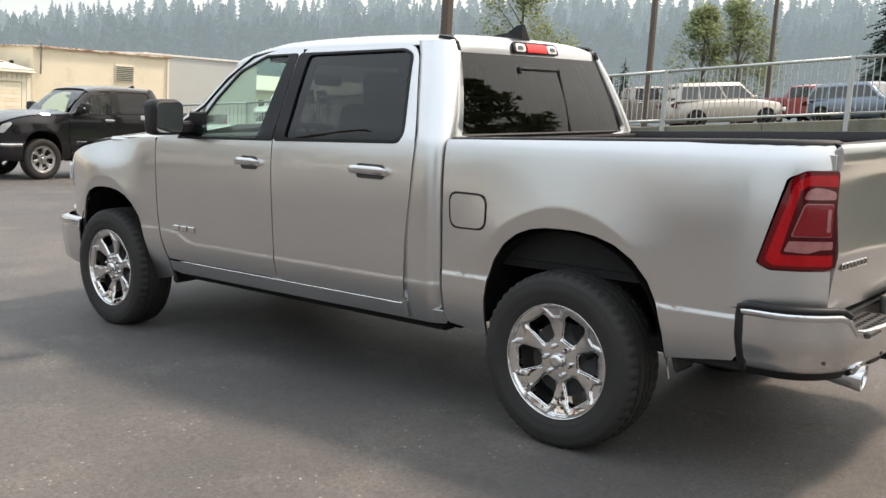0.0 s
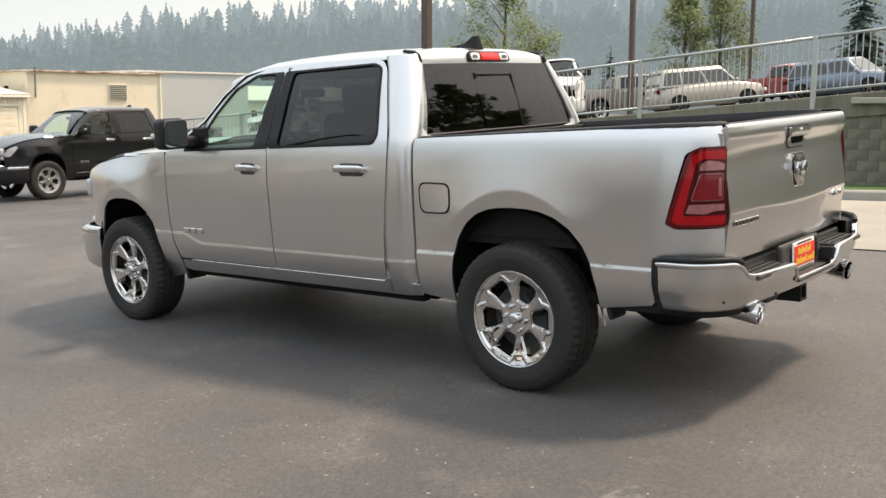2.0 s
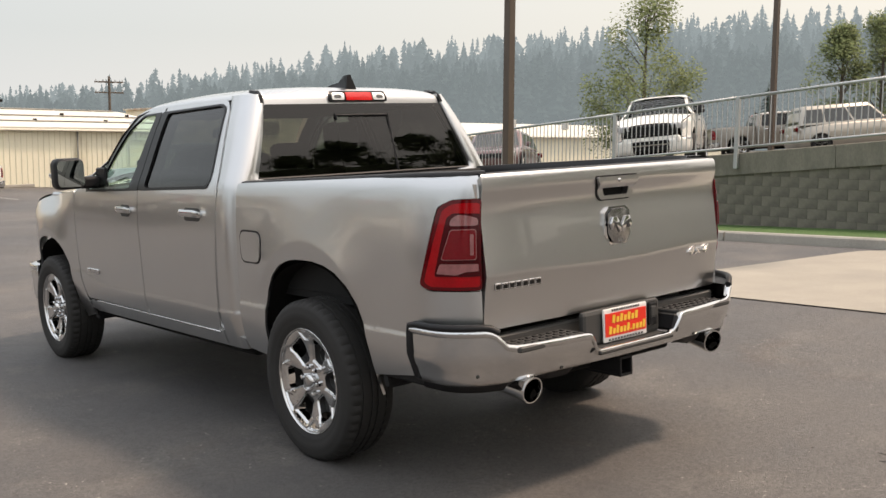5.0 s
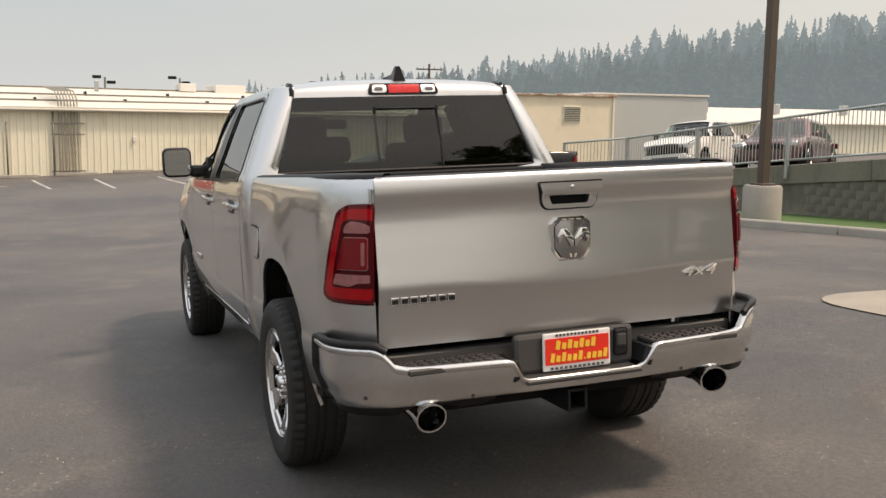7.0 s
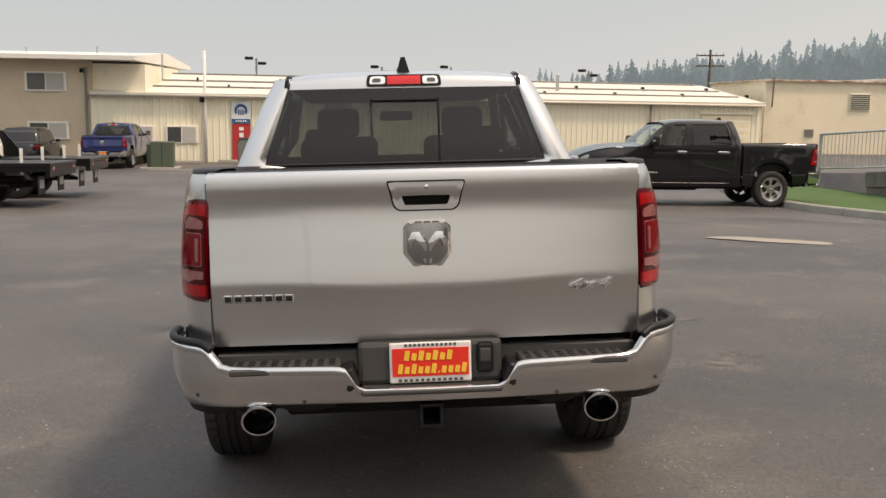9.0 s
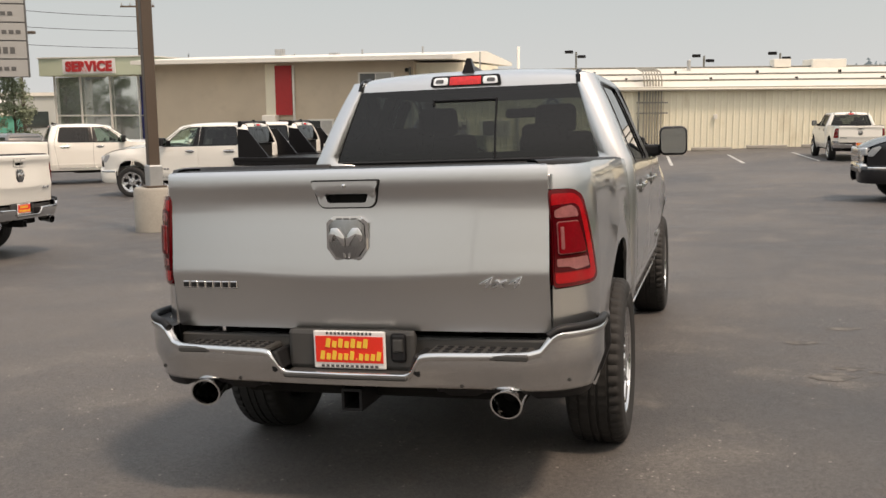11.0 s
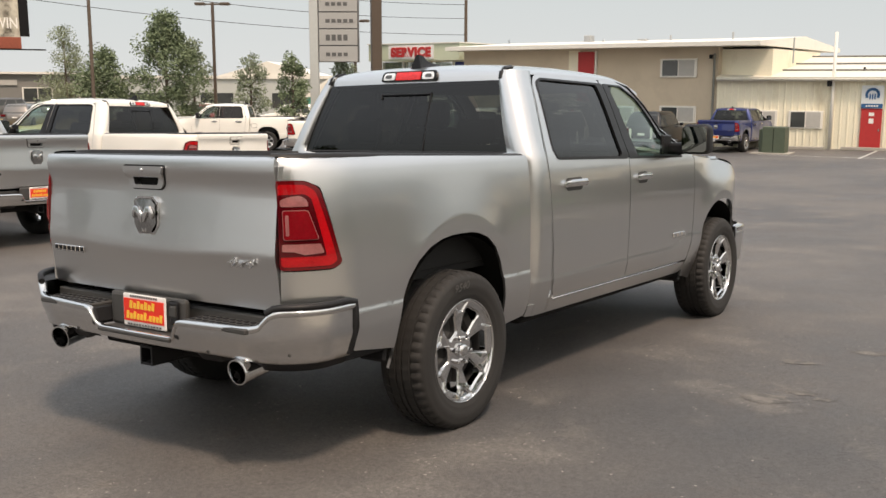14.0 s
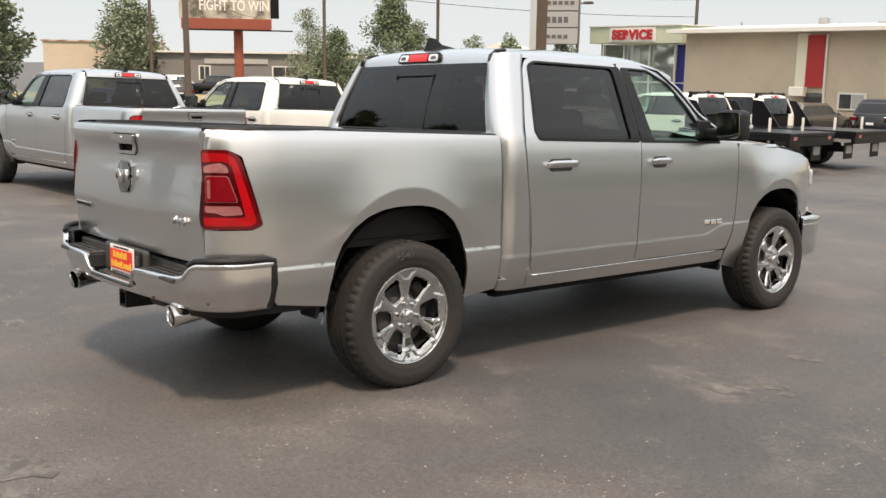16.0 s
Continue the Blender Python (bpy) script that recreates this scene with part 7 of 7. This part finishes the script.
prism(bm, [(-2.1, 2.0), (0, 3.3), (2.1, 2.0)], lambda u, v, d: Vector((u, -0.2 + d, v)), 4.4)
part("roof", bm, WHITETRIM, hs)
part("door", boxed((0.3, -0.02, 0.9), (0.8, 0.06, 1.7)), WHITETRIM, hs)

# ---- utility poles and wires ----
WOOD = material("weathered_pole_wood", (0.11, 0.085, 0.065), rough=0.9, var=0.2, scale=2, fine=30)
WIRE = material("black_wire", (0.03, 0.03, 0.03), rough=0.6, var=0.0)


def utility_pole(x, y, h, turn=0.0, arm=True, r=0.15):
    t = thing("utility_pole", "weathered wooden utility pole with crossarm", "utility pole", Matrix.Translation((x, y, ground_z(x, y))) @ Matrix.Rotation(turn, 4, "Z"))
    part("pole", tube(bmesh.new(), [(0, 0, -0.3), (0, 0, h)], r, 10, r1=r * 0.7), WOOD, t)
    if arm:
        for z in (h - 0.5, h - 1.4):
            part("crossarm", boxed((0, 0, z), (2.4, 0.12, 0.12)), WOOD, t)
            for k in (-1.1, -0.5, 0.5, 1.1):
                part("insulator", boxed((k, 0, z + 0.14), (0.08, 0.08, 0.16)), STEEL, t)
    return t


utility_pole(-47.7, 22.6, 12.0, 0.6, r=0.2)
utility_pole(-38.5, 58.1, 11.0, 0.3)
utility_pole(-44.0, 29.5, 10.5, 0.5, arm=False, r=0.12)
utility_pole(29.5, 80.5, 7.6, -0.2)
utility_pole(-60.0, 26.0, 10.5, 0.5, arm=False, r=0.13)
for k, (a, b, sag) in enumerate((((-47.7, 22.6, 9.0), (-38.5, 58.1, 7.4), 0.8), ((-47.7, 22.6, 8.0), (-38.5, 58.1, 6.4), 0.8), ((-47.7, 22.6, 6.6), (-38.5, 58.1, 5.2), 0.6), ((-62, -10, 9.0), (-47.7, 22.6, 9.6), 0.8), ((-62, -10, 8.0), (-47.7, 22.6, 8.4), 0.8), ((-47.7, 22.6, 6.0), (-75, 44, 5.5), 0.6))):
    pts = [Vector(a).lerp(Vector(b), q / 14) - Vector((0, 0, sag * 4 * (q / 14) * (1 - q / 14))) for q in range(15)]
    o = part("overhead_wire", tube(bmesh.new(), pts, 0.022, 4, cap=False), WIRE)
    tagged(o, "thin black overhead wire between poles", "wire", "overhead wires")
# roof lamps seen over the warehouse
for s, d, h in ((9.0, -14, 5.3), (16.5, -12, 4.9), (21.0, -12, 5.0), (30.5, -12, 5.0)):
    p = onface(s, 0, d)
    t = thing("light_pole", "grey twin-headed light pole behind the warehouse", "light pole", Matrix.Translation((p.x, p.y, -1.0)))
    part("pole", tube(bmesh.new(), [(0, 0, 0), (0, 0, h)], 0.06, 8), RIGID, t)
    for q in (-0.45, 0.35):
        part("lamp_head", boxed((q, 0, h - (0.0 if q < 0 else 0.3)), (0.5, 0.35, 0.18), 0.03), GLOSSBLACK, t)

# ---- vehicles ----
def parked(x, y, turn, sy=1.0, L=3.67, W=1.75, s=1.0):
    """The pose of a vehicle whose rear axle stands over (x, y) on the sloping lot, heading turned left from +y by turn degrees."""
    a = radians(turn)
    f, r = Vector((-math.sin(a), math.cos(a), 0)), Vector((math.cos(a), math.sin(a), 0))
    p = Vector((x, y, 0))
    zr, zf = ground_z(p.x, p.y), ground_z(*(p + f * L)[:2])
    zl, zq = ground_z(*(p + f * L / 2 - r * W / 2)[:2]), ground_z(*(p + f * L / 2 + r * W / 2)[:2])
    f = (f + Vector((0, 0, (zf - zr) / L))).normalized()
    r = (r + Vector((0, 0, (zq - zl) / W)))
    r = (r - f * r.dot(f)).normalized()
    u = r.cross(f)
    m = Matrix((r, f, u)).transposed().to_4x4()
    m.translation = (x, y, zr)
    return m @ Matrix.Diagonal((s, sy * s, s, 1))


def repaint(root, old, new_mat):
    for o in root.children_recursive:
        if o.type == "MESH":
            for k in range(len(o.material_slots)):
                if o.material_slots[k].material == old:
                    o.material_slots[k].link = "OBJECT"
                    o.material_slots[k].material = new_mat


RACKMESH = material("dark_steel_mesh", (0.035, 0.033, 0.03), rough=0.6, metal=0.4, var=0.3, scale=20, fine=80)
hero = build_truck("pickup_truck", "silver four-door pickup truck with chrome wheels, parked on asphalt")
ALLOY = material("dull_alloy", (0.45, 0.44, 0.43), rough=0.3, metal=1.0, var=0.06)


def another(label, mat, x, y, turn, sy=1.0, s=1.0, chrome=None):
    t = copy_thing(hero, Matrix())
    t.matrix_basis = parked(x, y, turn, sy, s=s)
    t["label"] = label
    t["group"] = "parked pickup trucks"
    if mat is not None:
        repaint(t, PAINT, mat)
    return t


another("silver four-door pickup truck parked in a row", None, -8.75, 2.95, 94)
another("white four-door pickup truck with a red plate insert", WHITE, -8.85, 6.3, 97)
dark_truck = another("black pickup truck with dull alloy wheels, parked beside the lawn", BLACK, 8.6, 17.2, 90, sy=0.955)
another("long white pickup truck parked across the lot", WHITE, -20.9, 22.9, -47, sy=1.08, s=1.04)
another("white pickup truck parked far across the lot", WHITE, -27.6, 26.8, 128, s=1.04)
another("blue pickup truck parked at the tan building", BLUE, -11.45, 38.7, 1)
another("white pickup truck parked at the cream warehouse", WHITE, 6.35, 34.9, 4, s=0.93)
another("white pickup truck with a dark grille in the upper lot", WHITE, 20.0, 13.6, 121)
another("grey-brown pickup truck in the upper lot", TAUPE, 33.5, 20.4, -134)
another("older white pickup truck at the fence", WHITE, 20.0, 24.6, 122, s=1.0)
another("red pickup truck in the upper lot", REDCAR, 40.5, 15.0, 150, s=0.92)
for k, (x, y, turn) in enumerate(((-9.7, 19.8, 92), (-9.7, 23.0, 93))):
    t = another("white flatbed work truck with a black steel deck", WHITE, x, y, turn, sy=1.12, s=1.04)
    t.name = "flatbed_truck"
    t["category"] = "flatbed truck"
    t["group"] = "flatbed trucks"
    drop = ("bed_side", "tail_light", "tailgate", "rear_bumper", "bed_rail_cap", "bed_floor", "bed_inner_wall", "bed_wheel_box", "bed_front_wall", "corner_backing", "exhaust_tip", "exhaust_end", "wheel_well")
    for o in list(t.children):
        if o.name.split(".")[0] in drop and not (o.name.startswith("wheel_well") and False):
            for c in list(o.children_recursive):
                bpy.data.objects.remove(c)
            bpy.data.objects.remove(o)
    bedm = part("deck", boxed((0, -0.35, 0.98), (2.25, 2.75, 0.10), 0.015), GLOSSBLACK, t, "black steel flatbed deck")
    part("rear_skirt", boxed((0, -1.66, 0.86), (2.20, 0.10, 0.30), 0.015), GLOSSBLACK, t)
    for s in (-1, 1):
        part("side_skirt", boxed((s * 1.09, -0.35, 0.90), (0.05, 2.7, 0.14), 0.01), GLOSSBLACK, t)
        part("mud_flap", boxed((s * 0.80, -1.45, 0.52), (0.50, 0.02, 0.42), 0.004), PLASTIC, t)
        part("flap_bar", boxed((s * 0.80, -1.465, 0.55), (0.32, 0.006, 0.20), 0.0), BLIND, t)
        part("rear_lamp", boxed((s * 0.85, -1.715, 0.90), (0.16, 0.02, 0.09), 0.005), CLEARLENS, t)
        part("rack_post", boxed((s * 0.72, 0.98, 1.45), (0.09, 0.10, 0.90), 0.015), GLOSSBLACK, t)
        bm = bmesh.new()
        prism(bm, [(0.20, 1.02), (0.95, 1.02), (0.95, 1.75), (0.70, 1.72)], lambda u, v, d: Vector((s * 0.98 - s * d, u, v)), 0.05)
        part("rack_wing", bm, GLOSSBLACK, t)
        bm = bmesh.new()
        lathe(bm, [(-0.24, 0.20), (-0.25, 0.30), (-0.22, 0.385), (-0.02, 0.40), (0.12, 0.385), (0.14, 0.30), (0.10, 0.20)], 40)
        bmesh.ops.translate(bm, vec=(s * 0.80, 0, HUB), verts=bm.verts)
        part("dual_tyre", bm, TYRE, t, smooth=True, angle=40)
    part("rack_mesh", boxed((0, 0.99, 1.45), (1.40, 0.012, 0.86)), RACKMESH, t, "dark mesh of a headache rack")
    part("rack_top", boxed((0, 0.98, 1.90), (1.52, 0.10, 0.09), 0.015), GLOSSBLACK, t)
    for i in range(9):
        part("rack_bar", boxed((-0.6 + 0.15 * i, 0.98, 1.45), (0.025, 0.03, 0.85)), GLOSSBLACK, t)
hero.matrix_world = TRUCK_POSE
for o in dark_truck.children_recursive:
    stem = o.name.split(".")[0]
    if o.type == "MESH" and stem in ("spokes", "rim_lip", "hub_cap", "lug_nut", "front_bumper", "grille", "sill_strip"):
        o.material_slots[0].link = "OBJECT"
        o.material_slots[0].material = CHROME if stem in ("front_bumper", "grille") else ALLOY


def build_car(name, label, mat, x, y, turn, L=4.7, W=0.93, H=1.70, belt=0.62, hood=0.30, tail=0.04, screen=0.13, rear=0.08, z=None):
    """A closed car, its middle over (x, y): a rounded lower body, a glazed cabin and four wheels."""
    t = thing(name, label, "car")
    t.matrix_world = parked(x, y, turn, L=2.6)
    zb = H * belt
    rows = []
    n = 48
    for z_, fw, fl in ((0.24, 0.86, 0.95), (0.32, 0.96, 0.985), (0.55, 1.0, 1.0), (0.72, 0.99, 0.995), (zb - 0.10, 0.96, 0.975), (zb - 0.02, 0.90, 0.955), (zb, 0.84, 0.94)):
        row = []
        for k in range(n + 1):
            a = 2 * math.pi * k / n
            c, s = math.cos(a), math.sin(a)
            p = 4.5
            d = (abs(c) ** p + abs(s) ** p) ** (1 / p)
            yy = L / 2 * fl * s / d
            drop = 0.16 * step01(L * 0.18, L * 0.5, yy) * (z_ / zb) ** 2 if z_ > 0.5 else 0.0
            row.append(Vector((W * fw * c / d, yy, z_ - drop)))
        rows.append(row)
    rows.append([Vector((0, rows[-1][k].y * 0.9, rows[-1][k].z + 0.03)) for k in range(n + 1)])
    V, F = grid(rows)
    mesh_part("body", V, F, mat, t)
    y0, y1 = -L / 2 * (1 - 2 * tail), L / 2 - L * hood
    r0, r1 = y0 + L * rear, y1 - L * screen
    zf = lambda f: zb - 0.03 + (H - zb + 0.03) * f
    wf = lambda f: W * (0.91 - 0.17 * f - 0.10 * max(0.0, f - 0.80) / 0.20)
    yr_, yf_ = (lambda f: y0 + (r0 - y0) * f ** 1.4), (lambda f: y1 + (r1 - y1) * f ** 0.85)
    lev = []
    for f in (0.0, 0.15, 0.35, 0.55, 0.75, 0.88, 0.95, 1.0):
        zz, w, a, b = zf(f), wf(f), yr_(f), yf_(f)
        lev.append([Vector(p) for p in ((-w, a + 0.14, zz), (-w * 0.96, a + 0.04, zz), (-w * 0.82, a, zz), (w * 0.82, a, zz), (w * 0.96, a + 0.04, zz), (w, a + 0.14, zz), (w, b - 0.16, zz), (w * 0.95, b - 0.05, zz), (w * 0.80, b, zz), (-w * 0.80, b, zz), (-w * 0.95, b - 0.05, zz), (-w, b - 0.16, zz), (-w, a + 0.14, zz))])
    V, F = grid(lev)
    V += [Vector((0, (r0 + r1) / 2, H + 0.025))]
    m = 13
    for k in range(12):
        F.append((7 * m + k, 7 * m + k + 1, len(V) - 1))
    mesh_part("cabin", V, F, mat, t)
    for s in (-1, 1):
        for a, b in ((0.02, 0.26), (0.285, 0.60), (0.625, 0.97)):
            q = []
            for f, e in ((0.10, a), (0.10, b), (0.80, b), (0.80, a)):
                q.append(Vector((s * (wf(f) + 0.006), yr_(f) + 0.08 + (yf_(f) - yr_(f) - 0.16) * e, zf(f))))
            bm = bmesh.new()
            vs = [bm.verts.new(v) for v in q] + [bm.verts.new(v - Vector((s * 0.03, 0, 0))) for v in q]
            bm.faces.new(vs[:4])
            for k in range(4):
                bm.faces.new((vs[k], vs[(k + 1) % 4], vs[(k + 1) % 4 + 4], vs[k + 4]))
            part("side_window", bm, SHOPGLASS, t)
        part("tail_lamp", boxed((s * W * 0.80, -L / 2 * 0.955, zb * 0.86), (0.30, 0.14, 0.16), 0.03), REDLENS, t)
        part("head_lamp", boxed((s * W * 0.72, L / 2 * 0.95, 0.66), (0.34, 0.16, 0.15), 0.04), HEADLENS, t)
        part("door_mirror", boxed((s * (W + 0.02), y1 - 0.25, zb + 0.06), (0.18, 0.10, 0.13), 0.03), mat, t)
        for yy in (-L * 0.30, L * 0.305):
            wl = new("wheel")
            wl.parent = t
            wl.location = (s * (W - 0.10), yy, 0.34)
            bm = bmesh.new()
            lathe(bm, [(-0.10, 0.20), (-0.10, 0.32), (-0.06, 0.34), (0.06, 0.34), (0.11, 0.32), (0.115, 0.23), (0.09, 0.22)], 32)
            part("tyre", bm, TYRE, wl, smooth=True, angle=40)
            bm = bmesh.new()
            for k in range(5):
                box(bm, (s * 0.085, 0, 0.11), (0.03, 0.06, 0.21), 0.008)
                bmesh.ops.rotate(bm, cent=(0, 0, 0), matrix=Matrix.Rotation(2 * math.pi / 5, 3, "X"), verts=bm.verts)
            lathe(bm, [(s * 0.06, 0.225), (s * 0.10, 0.23), (s * 0.11, 0.222), (s * 0.09, 0.21)], 32)
            part("rim", bm, ALLOY, wl)
            bm = bmesh.new()
            lathe(bm, [(s * 0.04, 0.0), (s * 0.04, 0.225)], 24)
            part("rim_back", bm, UNDER, wl)
            bm = bmesh.new()
            lathe(bm, [(0, 0.345), (s * 0.012, 0.38), (s * 0.013, 0.395), (0, 0.41)], 40)
            bmesh.ops.translate(bm, vec=(s * (W - 0.008), yy, 0.35), verts=bm.verts)
            bmesh.ops.delete(bm, geom=[v for v in bm.verts if v.co.z < 0.22], context="VERTS")
            part("arch_trim", bm, PLASTIC, t)
            # no opening is cut: a proud dark disc stands for its shade
            bm = bmesh.new()
            lathe(bm, [(s * -0.02, 0.0), (s * 0.006, 0.0), (s * 0.006, 0.375)], 32)
            bmesh.ops.translate(bm, vec=(s * (W - 0.006), yy, 0.36), verts=bm.verts)
            part("arch_shadow_gap", bm, UNDER, t, "dark disc painted as the shade in a wheel opening")
    for f0, fn_, sg in (("windscreen", yf_, 1), ("rear_window", yr_, -1)):
        q = [Vector((a * wf(f) * 0.86, fn_(f) + sg * 0.008, zf(f))) for a, f in ((-1, 0.10), (1, 0.10), (1, 0.85), (-1, 0.85))]
        bm = bmesh.new()
        vs = [bm.verts.new(v) for v in q] + [bm.verts.new(v - Vector((0, sg * 0.03, 0))) for v in q]
        bm.faces.new(vs[:4])
        for k in range(4):
            bm.faces.new((vs[k], vs[(k + 1) % 4], vs[(k + 1) % 4 + 4], vs[k + 4]))
        part(f0, bm, SHOPGLASS, t)
    part("grille", boxed((0, L / 2 * 0.985, 0.60), (1.0, 0.08, 0.16), 0.03), GLOSSBLACK, t)
    part("plate", boxed((0, -L / 2 * 0.985, 0.70), (0.32, 0.05, 0.16), 0.005), PLATEWHITE, t)
    return t


build_car("suv", "champagne-white sport utility car in the upper lot", TAN, 31.9, 14.4, -130, H=1.76, hood=0.24, screen=0.15, rear=0.05)
build_car("suv", "blue-grey sport utility car in the upper lot", BLUEGREY, 36.0, 10.2, 168, H=1.62, L=4.8, hood=0.25, screen=0.16)
build_car("suv", "dark grey sport utility car at the fence", GREY, 22.4, 3.7, 100, H=1.75)
build_car("suv", "white hatchback in the upper lot", WHITE, 42.4, 13.2, 128, H=1.5, L=4.4)
build_car("sedan", "maroon four-door sedan at the fence", MAROON, 17.0, 17.6, 126, H=1.45, L=5.0, belt=0.64, hood=0.27, tail=0.12, rear=0.10)
build_car("suv", "black sport utility car parked at the tan building", BLACK, -15.0, 39.6, 4, H=1.72, L=4.4)
build_car("sedan", "grey four-door sedan parked at the tan building", GREY, -18.4, 39.0, -6, H=1.48, L=4.9, belt=0.64, tail=0.10)
build_car("suv", "white sport utility car by the tan building", WHITE, -22.6, 38.8, 80, H=1.7)
build_car("suv", "dark estate car parked beyond the white truck", GREY, -26.0, 28.5, 60, H=1.6)
build_car("suv", "bright blue car parked across the lot", BLUE, -27.0, 9.5, 70, H=1.5)
build_car("sedan", "white car parked across the lot", WHITE, -31.0, 12.5, 70, H=1.45)
for k, (x, y, c) in enumerate(((-58, 34, GREY), (-61, 37.5, BLACK), (-60, 28, BLACK), (-55, 46, WHITE), (-50, 43, REDCAR), (-46, 47, WHITE))):
    build_car("suv", ("dark", "black", "black", "white", "red", "white")[k] + " car parked across the road", c, x, y, 40 + 13 * k, H=1.6)
for a, d, c, turn, w in ((-1.0, 9.0, GREY, 150, "grey"), (-4.6, 8.5, BLACK, 140, "black"), (-7.6, 9.0, WHITE, 35, "white"), (2.6, 8.0, BLACK, 150, "black"), (5.4, 8.5, MAROON, 150, "maroon")):
    build_car("suv", w + " car parked before the low shop row", c, -85.6 + 0.485 * a + 0.875 * d, 49.3 + 0.875 * a - 0.485 * d, turn, H=1.7)
# utility cabinet at the warehouse
GREENBOX = material("green_cabinet_paint", (0.07, 0.09, 0.06), rough=0.5, var=0.1)
gb = thing("utility_cabinet", "dark green metal utility cabinet on a slab", "cabinet", pose(-9.15, 38.5, ground_z(-9.15, 38.5), 0, 0, 4))
part("body", boxed((0, 0, 0.58), (0.95, 0.8, 1.12), 0.02), GREENBOX, gb)
part("side_box", boxed((-0.50, 0.1, 0.52), (0.30, 0.6, 1.02), 0.02), GREENBOX, gb)
part("door_seam", boxed((0.0, -0.405, 0.58), (0.02, 0.01, 1.0)), UNDER, gb)
part("slab", boxed((-0.1, 0, 0.0), (1.6, 1.3, 0.10), 0.01), KERB, gb)

# ---- pieces of the ground and the wall ----
me_block = bpy.data.meshes.new("block")
bm = boxed((0, 0, 0), (0.09, 0.398, 0.198), 0.004)
bm.to_mesh(me_block)
bm.free()
me_block.materials.append(BLOCK)
rnd = random.Random(5)
rest = bmesh.new()
count = 0
for row in range(12):
    z0 = -0.75 + 0.2 * row
    y = -15.9 + (0.2 if row % 2 else 0.0)
    while y < 22.2:
        top, foot = FENCE_TOP(y) - 1.13 - 0.42, lot_z(14, y) - 0.05
        if foot < z0 + 0.1 and z0 < top + 0.05:
            p = Vector((14.058 - rnd.uniform(0, 0.005), y, z0 + 0.1))
            if 0.5 < y < 13.5 and count < 300:
                o = new("block", me_block)
                o.parent = wall
                o.location = p
                count += 1
            else:
                box(rest, p, (0.09, 0.398, 0.198))
        y += 0.4
o = part("far_blocks", rest, BLOCK, wall)
o["kind"] = "stuff"
# loose stone chips on the asphalt
V, F = [], []
for k in range(1500):
    if k % 3:
        cx, cy = rnd.choice(((-3.2, -3.0), (-1.8, -2.2), (2.6, -1.2), (3.4, 1.4), (-3.8, -0.4), (1.2, -2.6), (0.2, -1.9), (3.0, -2.4), (-2.6, 0.6), (4.0, -0.4), (2.2, 3.2)))
        x, y = rnd.gauss(cx, 0.45), rnd.gauss(cy, 0.45)
    else:
        x, y = rnd.uniform(-9, 6), rnd.uniform(-4, 8)
    r = 0.0022 + 0.0030 * rnd.random() ** 3 + (0.004 if k % 50 == 0 else 0)
    c = Vector((x, y, lot_z(x, y) + r * 0.5))
    i = len(V)
    a = rnd.uniform(0, 6.28)
    V += [c + Vector((r * math.cos(a + 1.57 * j) * rnd.uniform(0.7, 1.4), r * math.sin(a + 1.57 * j) * rnd.uniform(0.7, 1.4), 0)) for j in range(4)] + [c + Vector((0, 0, r)), c - Vector((0, 0, r))]
    for j in range(4):
        F += [(i + j, i + (j + 1) % 4, i + 4), (i + (j + 1) % 4, i + j, i + 5)]
CHIP = material("stone_chips", (0.34, 0.32, 0.29), rough=0.8, var=0.5, scale=3, fine=60)
tagged(mesh_part("stone_chips", V, F, CHIP, smooth=False), "small pale loose stone chips scattered on asphalt", "gravel", kind="stuff")
